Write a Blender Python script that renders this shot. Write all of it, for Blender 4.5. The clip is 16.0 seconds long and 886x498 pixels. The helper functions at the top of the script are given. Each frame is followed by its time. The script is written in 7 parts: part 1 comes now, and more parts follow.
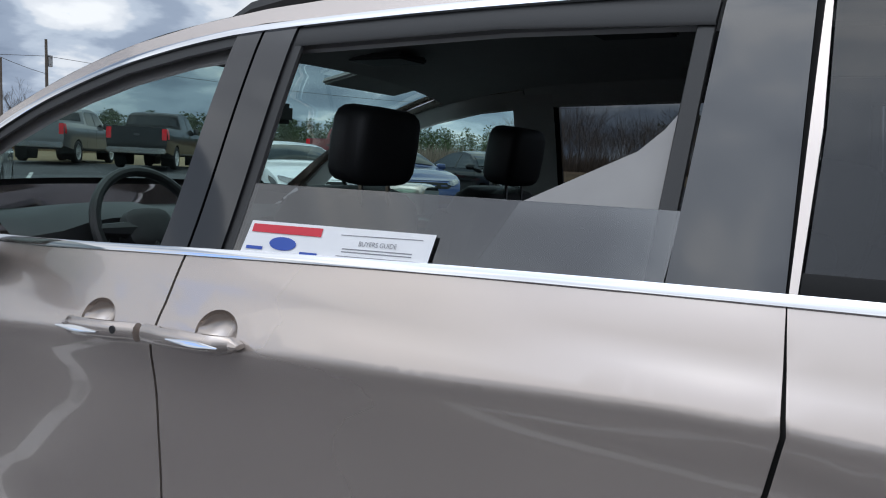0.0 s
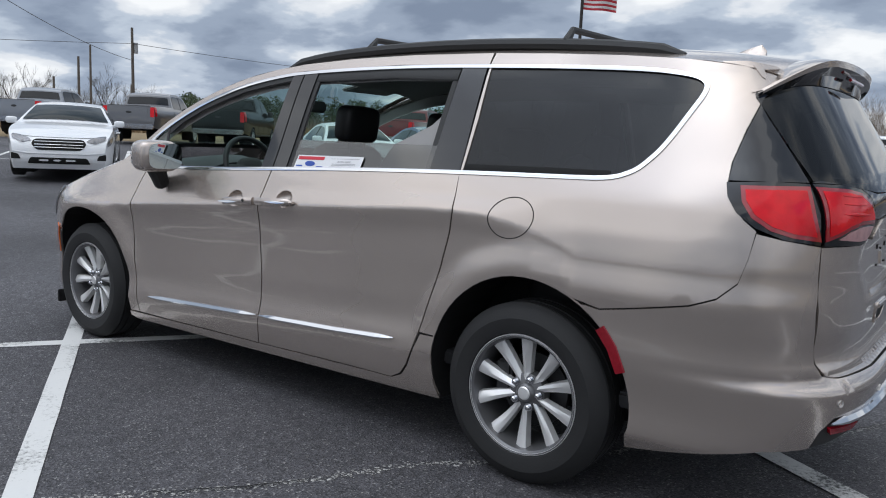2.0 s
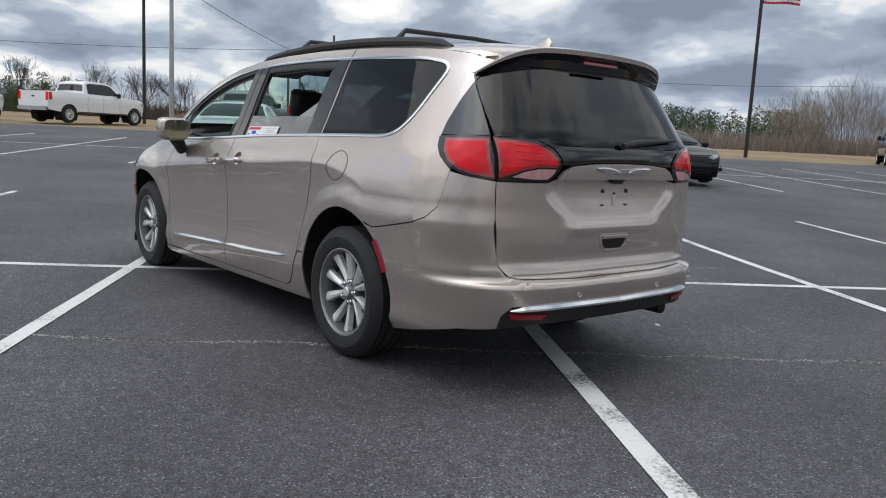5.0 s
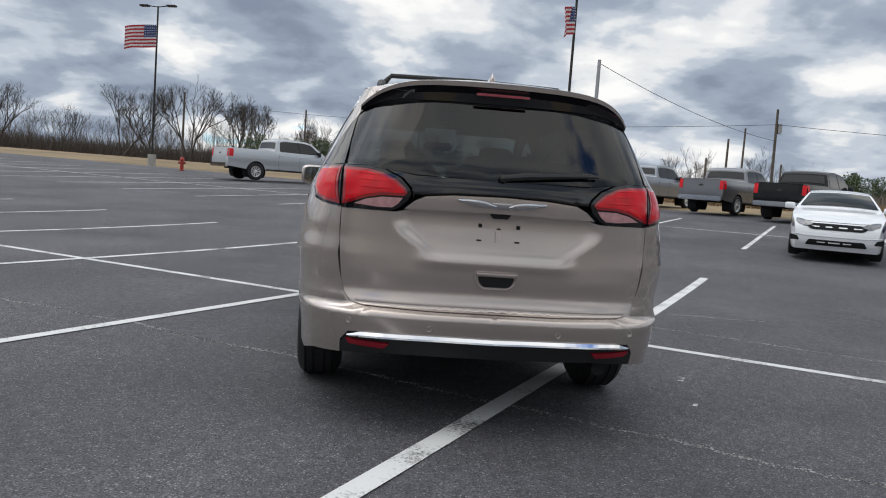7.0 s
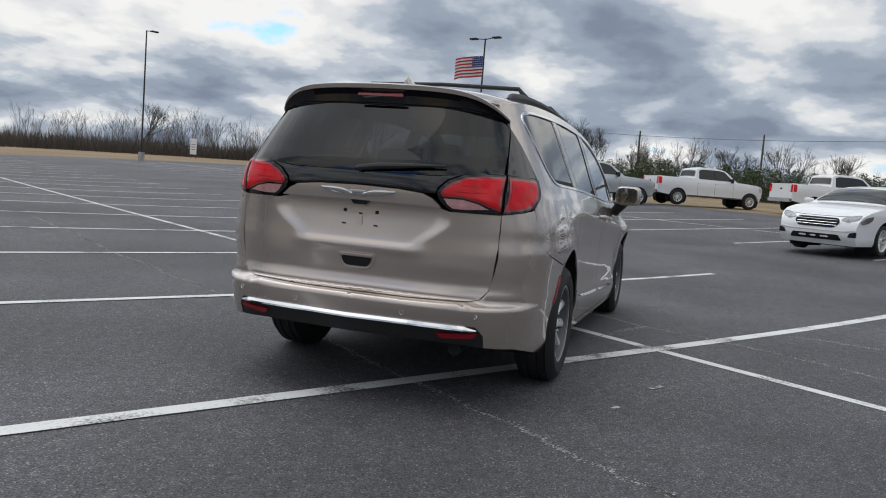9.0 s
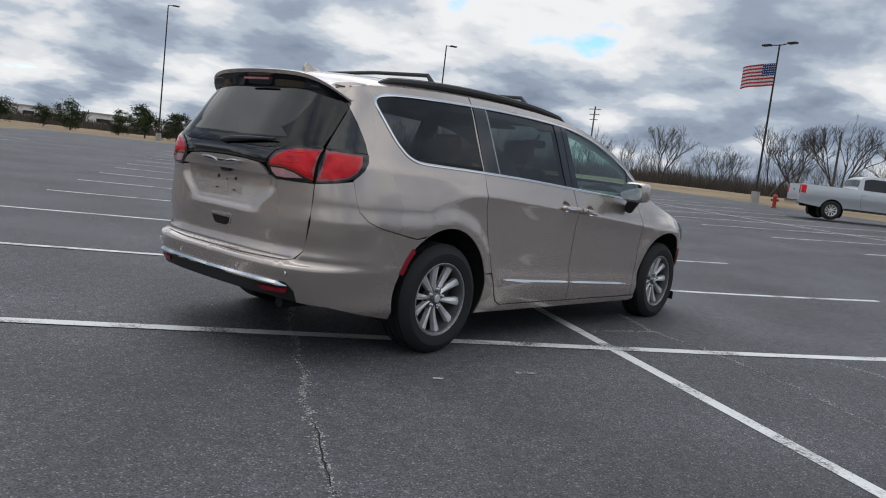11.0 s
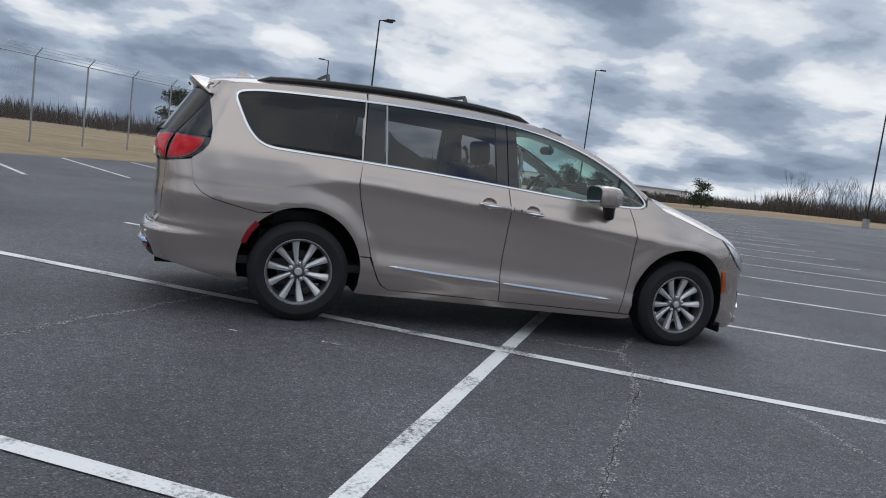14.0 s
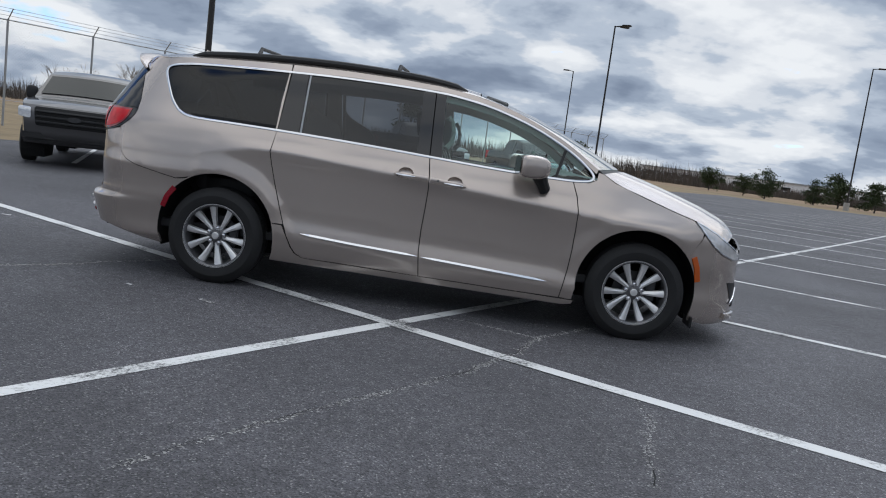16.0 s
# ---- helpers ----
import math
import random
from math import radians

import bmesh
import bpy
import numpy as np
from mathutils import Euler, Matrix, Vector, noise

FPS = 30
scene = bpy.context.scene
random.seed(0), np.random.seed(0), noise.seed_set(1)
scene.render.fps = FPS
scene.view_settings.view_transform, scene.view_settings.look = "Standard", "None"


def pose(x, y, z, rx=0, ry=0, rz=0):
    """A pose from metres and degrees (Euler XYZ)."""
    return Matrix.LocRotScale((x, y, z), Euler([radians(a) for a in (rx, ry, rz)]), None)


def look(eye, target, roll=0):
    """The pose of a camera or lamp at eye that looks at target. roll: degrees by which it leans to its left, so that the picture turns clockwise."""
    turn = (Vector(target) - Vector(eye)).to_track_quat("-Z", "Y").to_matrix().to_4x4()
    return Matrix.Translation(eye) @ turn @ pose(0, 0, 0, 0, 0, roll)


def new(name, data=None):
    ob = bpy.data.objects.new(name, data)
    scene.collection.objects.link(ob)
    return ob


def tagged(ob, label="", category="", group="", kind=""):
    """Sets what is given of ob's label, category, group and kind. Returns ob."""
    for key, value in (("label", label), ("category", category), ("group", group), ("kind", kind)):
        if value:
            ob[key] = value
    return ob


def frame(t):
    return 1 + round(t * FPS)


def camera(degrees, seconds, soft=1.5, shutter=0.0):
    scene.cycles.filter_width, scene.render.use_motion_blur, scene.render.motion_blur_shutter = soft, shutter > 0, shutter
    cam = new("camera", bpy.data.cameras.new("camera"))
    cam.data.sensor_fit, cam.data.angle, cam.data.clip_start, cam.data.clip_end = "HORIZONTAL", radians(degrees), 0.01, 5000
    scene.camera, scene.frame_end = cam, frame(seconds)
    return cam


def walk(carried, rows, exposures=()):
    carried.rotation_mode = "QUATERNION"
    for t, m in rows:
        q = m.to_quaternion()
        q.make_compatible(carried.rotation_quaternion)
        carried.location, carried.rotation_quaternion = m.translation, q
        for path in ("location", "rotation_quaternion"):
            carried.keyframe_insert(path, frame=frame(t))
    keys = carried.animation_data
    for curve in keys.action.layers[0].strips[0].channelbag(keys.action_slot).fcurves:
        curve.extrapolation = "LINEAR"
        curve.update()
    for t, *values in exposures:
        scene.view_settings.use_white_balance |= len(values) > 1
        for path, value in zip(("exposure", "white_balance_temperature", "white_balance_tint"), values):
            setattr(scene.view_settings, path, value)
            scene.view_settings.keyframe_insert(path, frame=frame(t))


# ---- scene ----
cam = camera(59.2, 16.0, soft=1.05)

# ---- camera ----
PATH = [
    (0, (0.234, 1.927, 1.328), (1.277, 0.234, 1.112), 2.7),
    (0.5, (-0.159, 2.29, 1.301), (0.91, 0.622, 1.03), 2.5),
    (1, (-0.579, 2.678, 1.29), (0.518, 1.033, 0.992), 2.5),
    (1.5, (-1.027, 3.049, 1.284), (0.111, 1.431, 0.992), 2.6),
    (2, (-1.456, 3.419, 1.293), (-0.275, 1.828, 1.022), 2.6),
    (2.5, (-1.875, 3.702, 1.297), (-0.653, 2.138, 1.052), 2.9),
    (3, (-2.255, 3.927, 1.294), (-1.001, 2.386, 1.063), 2.7),
    (3.5, (-2.585, 4.017, 1.304), (-1.31, 2.494, 1.069), 2.3),
    (5.8, (-4.144, 2.065, 1.162), (-2.343, 1.229, 0.922), 3.2),
    (6, (-4.314, 1.788, 1.159), (-2.451, 1.092, 0.949), 3.4),
    (6.5, (-4.431, 1.258, 1.161), (-2.499, 0.778, 0.97), 4.0),
    (7, (-4.594, 0.666, 1.156), (-2.614, 0.437, 0.99), 4.2),
    (7.5, (-4.715, 0.106, 1.167), (-2.722, 0.117, 1.007), 4.65),
    (8, (-4.796, -0.49, 1.167), (-2.816, -0.256, 1.007), 4.5),
    (8.5, (-4.78, -1.094, 1.167), (-2.837, -0.652, 1.002), 4.5),
    (9, (-4.717, -1.694, 1.17), (-2.827, -1.064, 0.994), 4.5),
    (9.5, (-4.56, -2.278, 1.176), (-2.739, -1.471, 0.993), 5.1),
    (12, (-2.896, -5.118, 1.237), (-1.663, -3.56, 1.004), 7.4),
    (12.5, (-2.387, -5.526, 1.228), (-1.31, -3.856, 1.001), 7.7),
    (13, (-1.841, -5.897, 1.227), (-0.926, -4.132, 1.01), 7.8),
    (13.5, (-1.244, -6.174, 1.22), (-0.498, -4.331, 1.012), 7.7),
    (14, (-0.642, -6.398, 1.22), (-0.061, -4.495, 1.011), 7.6),
    (14.5, (-0.026, -6.535, 1.215), (0.392, -4.591, 1.0), 7.4),
    (15, (0.617, -6.595, 1.214), (0.87, -4.625, 0.985), 7.4),
    (15.5, (1.246, -6.566, 1.218), (1.335, -4.583, 0.973), 7.4),
    (16, (1.899, -6.514, 1.224), (1.822, -4.532, 0.962), 7.4),
]
# the exposure and the white balance drift a little on the way
EXPOSURES = [(0, 1.19, 6350, 10), (2.5, 1.20, 6550, 10), (6, 1.27, 6800, 10), (8.5, 1.12, 6850, 10), (12, 1.07, 6550, 10), (16, 1.05, 6400, 10)]
walk(cam, [(t, look(eye, target, roll)) for t, eye, target, roll in PATH], EXPOSURES)

# ---- world and sun ----
SUN_AZ, SUN_EL = 66.0, 56.0     # degrees: direction from +x towards +y, height


def make_world():
    w = bpy.data.worlds.new("overcast_sky")
    scene.world = w
    w.use_nodes = True
    nt = w.node_tree
    nt.nodes.clear()
    N, L = nt.nodes.new, nt.links.new

    def math_node(op, a, b=None, c=None):
        n = N("ShaderNodeMath")
        n.operation = op
        for i, v in enumerate((a, b, c)):
            if v is None:
                continue
            if isinstance(v, (int, float)):
                n.inputs[i].default_value = v
            else:
                L(v, n.inputs[i])
        return n.outputs[0]

    tc = N("ShaderNodeTexCoord")
    sep = N("ShaderNodeSeparateXYZ")
    L(tc.outputs["Generated"], sep.inputs[0])
    zc = math_node("MAXIMUM", sep.outputs[2], 0.0)
    zz = math_node("ADD", zc, 0.27)
    px = math_node("DIVIDE", sep.outputs[0], zz)
    py = math_node("DIVIDE", sep.outputs[1], zz)
    comb = N("ShaderNodeCombineXYZ")
    L(px, comb.inputs[0])
    L(py, comb.inputs[1])

    def cloud(scale, detail, rough, offset, distort=0.3):
        m = N("ShaderNodeMapping")
        m.inputs["Location"].default_value = offset
        L(comb.outputs[0], m.inputs[0])
        n = N("ShaderNodeTexNoise")
        n.inputs["Scale"].default_value = scale
        n.inputs["Detail"].default_value = detail
        n.inputs["Roughness"].default_value = rough
        n.inputs["Distortion"].default_value = distort
        L(m.outputs[0], n.inputs["Vector"])
        return n.outputs["Fac"]

    big = cloud(0.62, 3, 0.5, (3.1, 1.7, 0.0))
    mid = cloud(2.7, 10, 0.62, (7.3, 2.2, 1.0), 0.1)
    # the same clouds a step nearer the sun: their difference lights the sunward edges
    step = (-0.09 * math.cos(radians(SUN_AZ)), -0.09 * math.sin(radians(SUN_AZ)))
    mid_b = cloud(2.7, 6, 0.5, (7.3 + step[0], 2.2 + step[1], 1.0), 0.1)
    relief = math_node("MULTIPLY", math_node("SUBTRACT", mid_b, mid), 0.55)
    density = math_node("ADD", math_node("ADD", math_node("MULTIPLY", big, 0.40), math_node("MULTIPLY", mid, 0.60)), relief)
    shade = N("ShaderNodeValToRGB")
    r = shade.color_ramp
    r.interpolation = "EASE"
    r.elements[0].position, r.elements[0].color = 0.42, (0.50, 0.515, 0.53, 1)
    r.elements[1].position, r.elements[1].color = 0.62, (0.118, 0.148, 0.202, 1)
    for p, c in ((0.465, (0.41, 0.432, 0.462, 1)), (0.50, (0.275, 0.315, 0.372, 1)), (0.55, (0.175, 0.212, 0.272, 1))):
        e = r.elements.new(p)
        e.color = c
    L(density, shade.inputs[0])
    sky = N("ShaderNodeTexSky")
    sky.sky_type = "NISHITA"
    sky.sun_disc = False
    sky.sun_elevation = radians(SUN_EL)
    sky.sun_rotation = radians(90 - SUN_AZ)
    dim = N("ShaderNodeVectorMath")
    dim.operation = "SCALE"
    dim.inputs["Scale"].default_value = 0.10
    L(sky.outputs[0], dim.inputs[0])
    gap = N("ShaderNodeMapRange")
    gap.inputs["From Min"].default_value = 0.365
    gap.inputs["From Max"].default_value = 0.40
    L(density, gap.inputs["Value"])
    mix = N("ShaderNodeMix")
    mix.data_type = "RGBA"
    L(gap.outputs[0], mix.inputs[0])
    blue = N("ShaderNodeVectorMath")
    blue.operation = "MULTIPLY"
    blue.inputs[1].default_value = (0.60, 0.86, 1.25)
    L(dim.outputs[0], blue.inputs[0])
    L(blue.outputs[0], mix.inputs[6])
    L(shade.outputs[0], mix.inputs[7])
    # the overhead part of an overcast sky is brighter than the rim
    lift = N("ShaderNodeMapRange")
    lift.inputs["From Min"].default_value = 0.35
    lift.inputs["From Max"].default_value = 0.90
    lift.inputs["To Min"].default_value = 1.0
    lift.inputs["To Max"].default_value = 1.45
    L(sep.outputs[2], lift.inputs["Value"])
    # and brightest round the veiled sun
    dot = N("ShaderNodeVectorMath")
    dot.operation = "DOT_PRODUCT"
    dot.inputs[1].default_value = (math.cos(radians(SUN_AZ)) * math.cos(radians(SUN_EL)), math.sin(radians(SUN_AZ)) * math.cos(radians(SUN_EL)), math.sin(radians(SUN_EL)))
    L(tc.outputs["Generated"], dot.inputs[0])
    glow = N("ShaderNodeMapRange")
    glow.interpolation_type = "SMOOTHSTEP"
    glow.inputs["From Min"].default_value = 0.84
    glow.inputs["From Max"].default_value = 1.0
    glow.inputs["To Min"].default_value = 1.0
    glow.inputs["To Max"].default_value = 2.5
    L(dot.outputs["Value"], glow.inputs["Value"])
    up = N("ShaderNodeVectorMath")
    up.operation = "SCALE"
    L(mix.outputs[2], up.inputs[0])
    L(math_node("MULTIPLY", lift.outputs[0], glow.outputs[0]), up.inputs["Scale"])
    bg = N("ShaderNodeBackground")
    bg.inputs["Strength"].default_value = 0.82
    L(up.outputs[0], bg.inputs[0])
    out = N("ShaderNodeOutputWorld")
    L(bg.outputs[0], out.inputs[0])


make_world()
sun = new("sun", bpy.data.lights.new("sun", "SUN"))
sun.data.energy, sun.data.angle, sun.data.color = 0.42, radians(80), (1.0, 0.97, 0.93)
sun.matrix_world = look((0, 0, 0), (-math.cos(radians(SUN_AZ)) * math.cos(radians(SUN_EL)),
                                    -math.sin(radians(SUN_AZ)) * math.cos(radians(SUN_EL)), -math.sin(radians(SUN_EL))))


# ---- materials ----
def mat(name, color, rough=0.5, metal=0.0, vary=0.0, scale=8.0, bump=0.0, bump_scale=60.0, coat=0.0, island=0.0, **extra):
    """A Principled material; vary mixes a darker and a lighter tone by noise at two scales."""
    m = bpy.data.materials.new(name)
    m.use_nodes = True
    nt = m.node_tree
    N, L = nt.nodes.new, nt.links.new
    b = nt.nodes["Principled BSDF"]
    b.inputs["Base Color"].default_value = (*color, 1)
    b.inputs["Roughness"].default_value = rough
    b.inputs["Metallic"].default_value = metal
    b.inputs["Coat Weight"].default_value = coat
    b.inputs["Coat Roughness"].default_value = 0.04
    for key, value in extra.items():
        b.inputs[key.replace("_", " ")].default_value = value
    tc = N("ShaderNodeTexCoord")
    if vary:
        a = N("ShaderNodeTexNoise")
        a.inputs["Scale"].default_value, a.inputs["Detail"].default_value = scale, 6
        c = N("ShaderNodeTexNoise")
        c.inputs["Scale"].default_value, c.inputs["Detail"].default_value = scale * 0.13, 3
        L(tc.outputs["Object"], a.inputs["Vector"])
        L(tc.outputs["Object"], c.inputs["Vector"])
        add = N("ShaderNodeMath")
        add.operation = "ADD"
        L(a.outputs["Fac"], add.inputs[0])
        L(c.outputs["Fac"], add.inputs[1])
        ramp = N("ShaderNodeMapRange")
        ramp.inputs["From Min"].default_value, ramp.inputs["From Max"].default_value = 0.6, 1.4
        ramp.inputs["To Min"].default_value, ramp.inputs["To Max"].default_value = 1 - vary, 1 + vary
        L(add.outputs[0], ramp.inputs["Value"])
        sc = N("ShaderNodeVectorMath")
        sc.operation = "SCALE"
        sc.inputs[0].default_value = color
        L(ramp.outputs[0], sc.inputs["Scale"])
        last = sc.outputs[0]
        if island:
            geo = N("ShaderNodeNewGeometry")
            ir = N("ShaderNodeMapRange")
            ir.inputs["To Min"].default_value, ir.inputs["To Max"].default_value = 1 - island, 1 + island
            L(geo.outputs["Random Per Island"], ir.inputs["Value"])
            s2 = N("ShaderNodeVectorMath")
            s2.operation = "SCALE"
            L(last, s2.inputs[0])
            L(ir.outputs[0], s2.inputs["Scale"])
            last = s2.outputs[0]
        L(last, b.inputs["Base Color"])
    if bump:
        n = N("ShaderNodeTexNoise")
        n.inputs["Scale"].default_value, n.inputs["Detail"].default_value = bump_scale, 4
        L(tc.outputs["Object"], n.inputs["Vector"])
        bp = N("ShaderNodeBump")
        bp.inputs["Strength"].default_value, bp.inputs["Distance"].default_value = bump, 0.01
        L(n.outputs["Fac"], bp.inputs["Height"])
        L(bp.outputs[0], b.inputs["Normal"])
    return m


def glass_mat(name, tint, rough=0.0, boost=1.0):
    """Thin pane: tinted see-through with a mirror coat that grows towards grazing angles."""
    m = bpy.data.materials.new(name)
    m.use_nodes = True
    nt = m.node_tree
    nt.nodes.clear()
    N, L = nt.nodes.new, nt.links.new
    t, g, f, mix, out = (N("ShaderNodeBsdfTransparent"), N("ShaderNodeBsdfGlossy"), N("ShaderNodeLayerWeight"),
                         N("ShaderNodeMixShader"), N("ShaderNodeOutputMaterial"))
    t.inputs[0].default_value = (*tint, 1)
    g.inputs["Roughness"].default_value = rough
    f.inputs["Blend"].default_value = 0.5
    pw = N("ShaderNodeMath")
    pw.operation = "POWER"
    pw.inputs[1].default_value = 4.2
    L(f.outputs["Facing"], pw.inputs[0])
    k = N("ShaderNodeMath")
    k.operation = "MULTIPLY_ADD"
    k.use_clamp = True
    k.inputs[1].default_value = 0.9 * boost
    k.inputs[2].default_value = 0.045 * boost
    L(pw.outputs[0], k.inputs[0])
    L(k.outputs[0], mix.inputs[0])
    L(t.outputs[0], mix.inputs[1])
    L(g.outputs[0], mix.inputs[2])
    L(mix.outputs[0], out.inputs[0])
    return m


def asphalt_mat():
    m = mat("asphalt", (0.048, 0.047, 0.051), 0.74, 0, 0.0)
    nt = m.node_tree
    N, L = nt.nodes.new, nt.links.new
    b = nt.nodes["Principled BSDF"]
    b.inputs["Specular IOR Level"].default_value = 0.45
    tc = N("ShaderNodeTexCoord")

    def noise_tex(scale, detail, rough=0.6):
        n = N("ShaderNodeTexNoise")
        n.inputs["Scale"].default_value, n.inputs["Detail"].default_value = scale, detail
        n.inputs["Roughness"].default_value = rough
        L(tc.outputs["Object"], n.inputs["Vector"])
        return n.outputs["Fac"]

    v = N("ShaderNodeTexVoronoi")
    v.inputs["Scale"].default_value = 150
    L(tc.outputs["Object"], v.inputs["Vector"])
    stones = N("ShaderNodeValToRGB")
    stones.color_ramp.elements[0].color, stones.color_ramp.elements[0].position = (0.025, 0.0241, 0.0272, 1), 0.0
    stones.color_ramp.elements[1].color, stones.color_ramp.elements[1].position = (0.104, 0.1013, 0.111, 1), 0.94
    e = stones.color_ramp.elements.new(0.985)
    e.color = (0.22, 0.216, 0.214, 1)
    vc = N("ShaderNodeSeparateXYZ")
    L(v.outputs["Color"], vc.inputs[0])
    L(vc.outputs[0], stones.inputs[0])
    patch = N("ShaderNodeMapRange")
    patch.inputs["From Min"].default_value, patch.inputs["From Max"].default_value = 0.36, 0.66
    patch.inputs["To Min"].default_value, patch.inputs["To Max"].default_value = 0.72, 1.32
    L(noise_tex(0.35, 5), patch.inputs["Value"])
    stain = N("ShaderNodeMapRange")
    stain.inputs["From Min"].default_value, stain.inputs["From Max"].default_value = 0.62, 0.74
    stain.inputs["To Min"].default_value, stain.inputs["To Max"].default_value = 1.0, 1.5
    L(noise_tex(1.3, 9, 0.68), stain.inputs["Value"])
    mottle = N("ShaderNodeMapRange")
    mottle.inputs["From Min"].default_value, mottle.inputs["From Max"].default_value = 0.34, 0.66
    mottle.inputs["To Min"].default_value, mottle.inputs["To Max"].default_value = 0.80, 1.2
    L(noise_tex(14, 5, 0.65), mottle.inputs["Value"])
    both = N("ShaderNodeMath")
    both.operation = "MULTIPLY"
    L(patch.outputs[0], both.inputs[0])
    L(mottle.outputs[0], both.inputs[1])
    mul = N("ShaderNodeMath")
    mul.operation = "MULTIPLY"
    L(both.outputs[0], mul.inputs[0])
    L(stain.outputs[0], mul.inputs[1])
    sc = N("ShaderNodeVectorMath")
    sc.operation = "SCALE"
    L(stones.outputs[0], sc.inputs[0])
    L(mul.outputs[0], sc.inputs["Scale"])
    L(sc.outputs[0], b.inputs["Base Color"])
    bp = N("ShaderNodeBump")
    bp.inputs["Strength"].default_value, bp.inputs["Distance"].default_value = 0.55, 0.005
    L(v.outputs["Distance"], bp.inputs["Height"])
    L(bp.outputs[0], b.inputs["Normal"])
    return m


def paint_line_mat():
    """Worn road paint: flaked through to the asphalt in places."""
    m = mat("road_paint", (0.5, 0.5, 0.48), 0.75)
    nt = m.node_tree
    N, L = nt.nodes.new, nt.links.new
    b = nt.nodes["Principled BSDF"]
    tc = N("ShaderNodeTexCoord")
    n = N("ShaderNodeTexNoise")
    n.inputs["Scale"].default_value, n.inputs["Detail"].default_value, n.inputs["Roughness"].default_value = 55, 6, 0.7
    L(tc.outputs["Object"], n.inputs["Vector"])
    big = N("ShaderNodeTexNoise")
    big.inputs["Scale"].default_value, big.inputs["Detail"].default_value = 2.5, 3
    L(tc.outputs["Object"], big.inputs["Vector"])
    add = N("ShaderNodeMath")
    add.operation = "ADD"
    L(n.outputs["Fac"], add.inputs[0])
    L(big.outputs["Fac"], add.inputs[1])
    r = N("ShaderNodeValToRGB")
    r.color_ramp.elements[0].position, r.color_ramp.elements[0].color = 0.0, (0.70, 0.70, 0.685, 1)
    r.color_ramp.elements[1].position, r.color_ramp.elements[1].color = 0.615, (0.075, 0.075, 0.075, 1)
    for q, c in ((0.50, (0.65, 0.65, 0.635, 1)), (0.565, (0.40, 0.40, 0.39, 1))):
        e = r.color_ramp.elements.new(q)
        e.color = c
    half = N("ShaderNodeMath")
    half.operation = "MULTIPLY"
    half.inputs[1].default_value = 0.5
    L(add.outputs[0], half.inputs[0])
    L(half.outputs[0], r.inputs[0])
    L(r.outputs[0], b.inputs["Base Color"])
    return m


def car_paint(name, color, metal=0.55, rough=0.38, flake=True):
    m = mat(name, color, rough, metal, 0.03, 3.0, coat=1.0)
    b = m.node_tree.nodes["Principled BSDF"]
    b.inputs["Coat Roughness"].default_value = 0.03
    return m


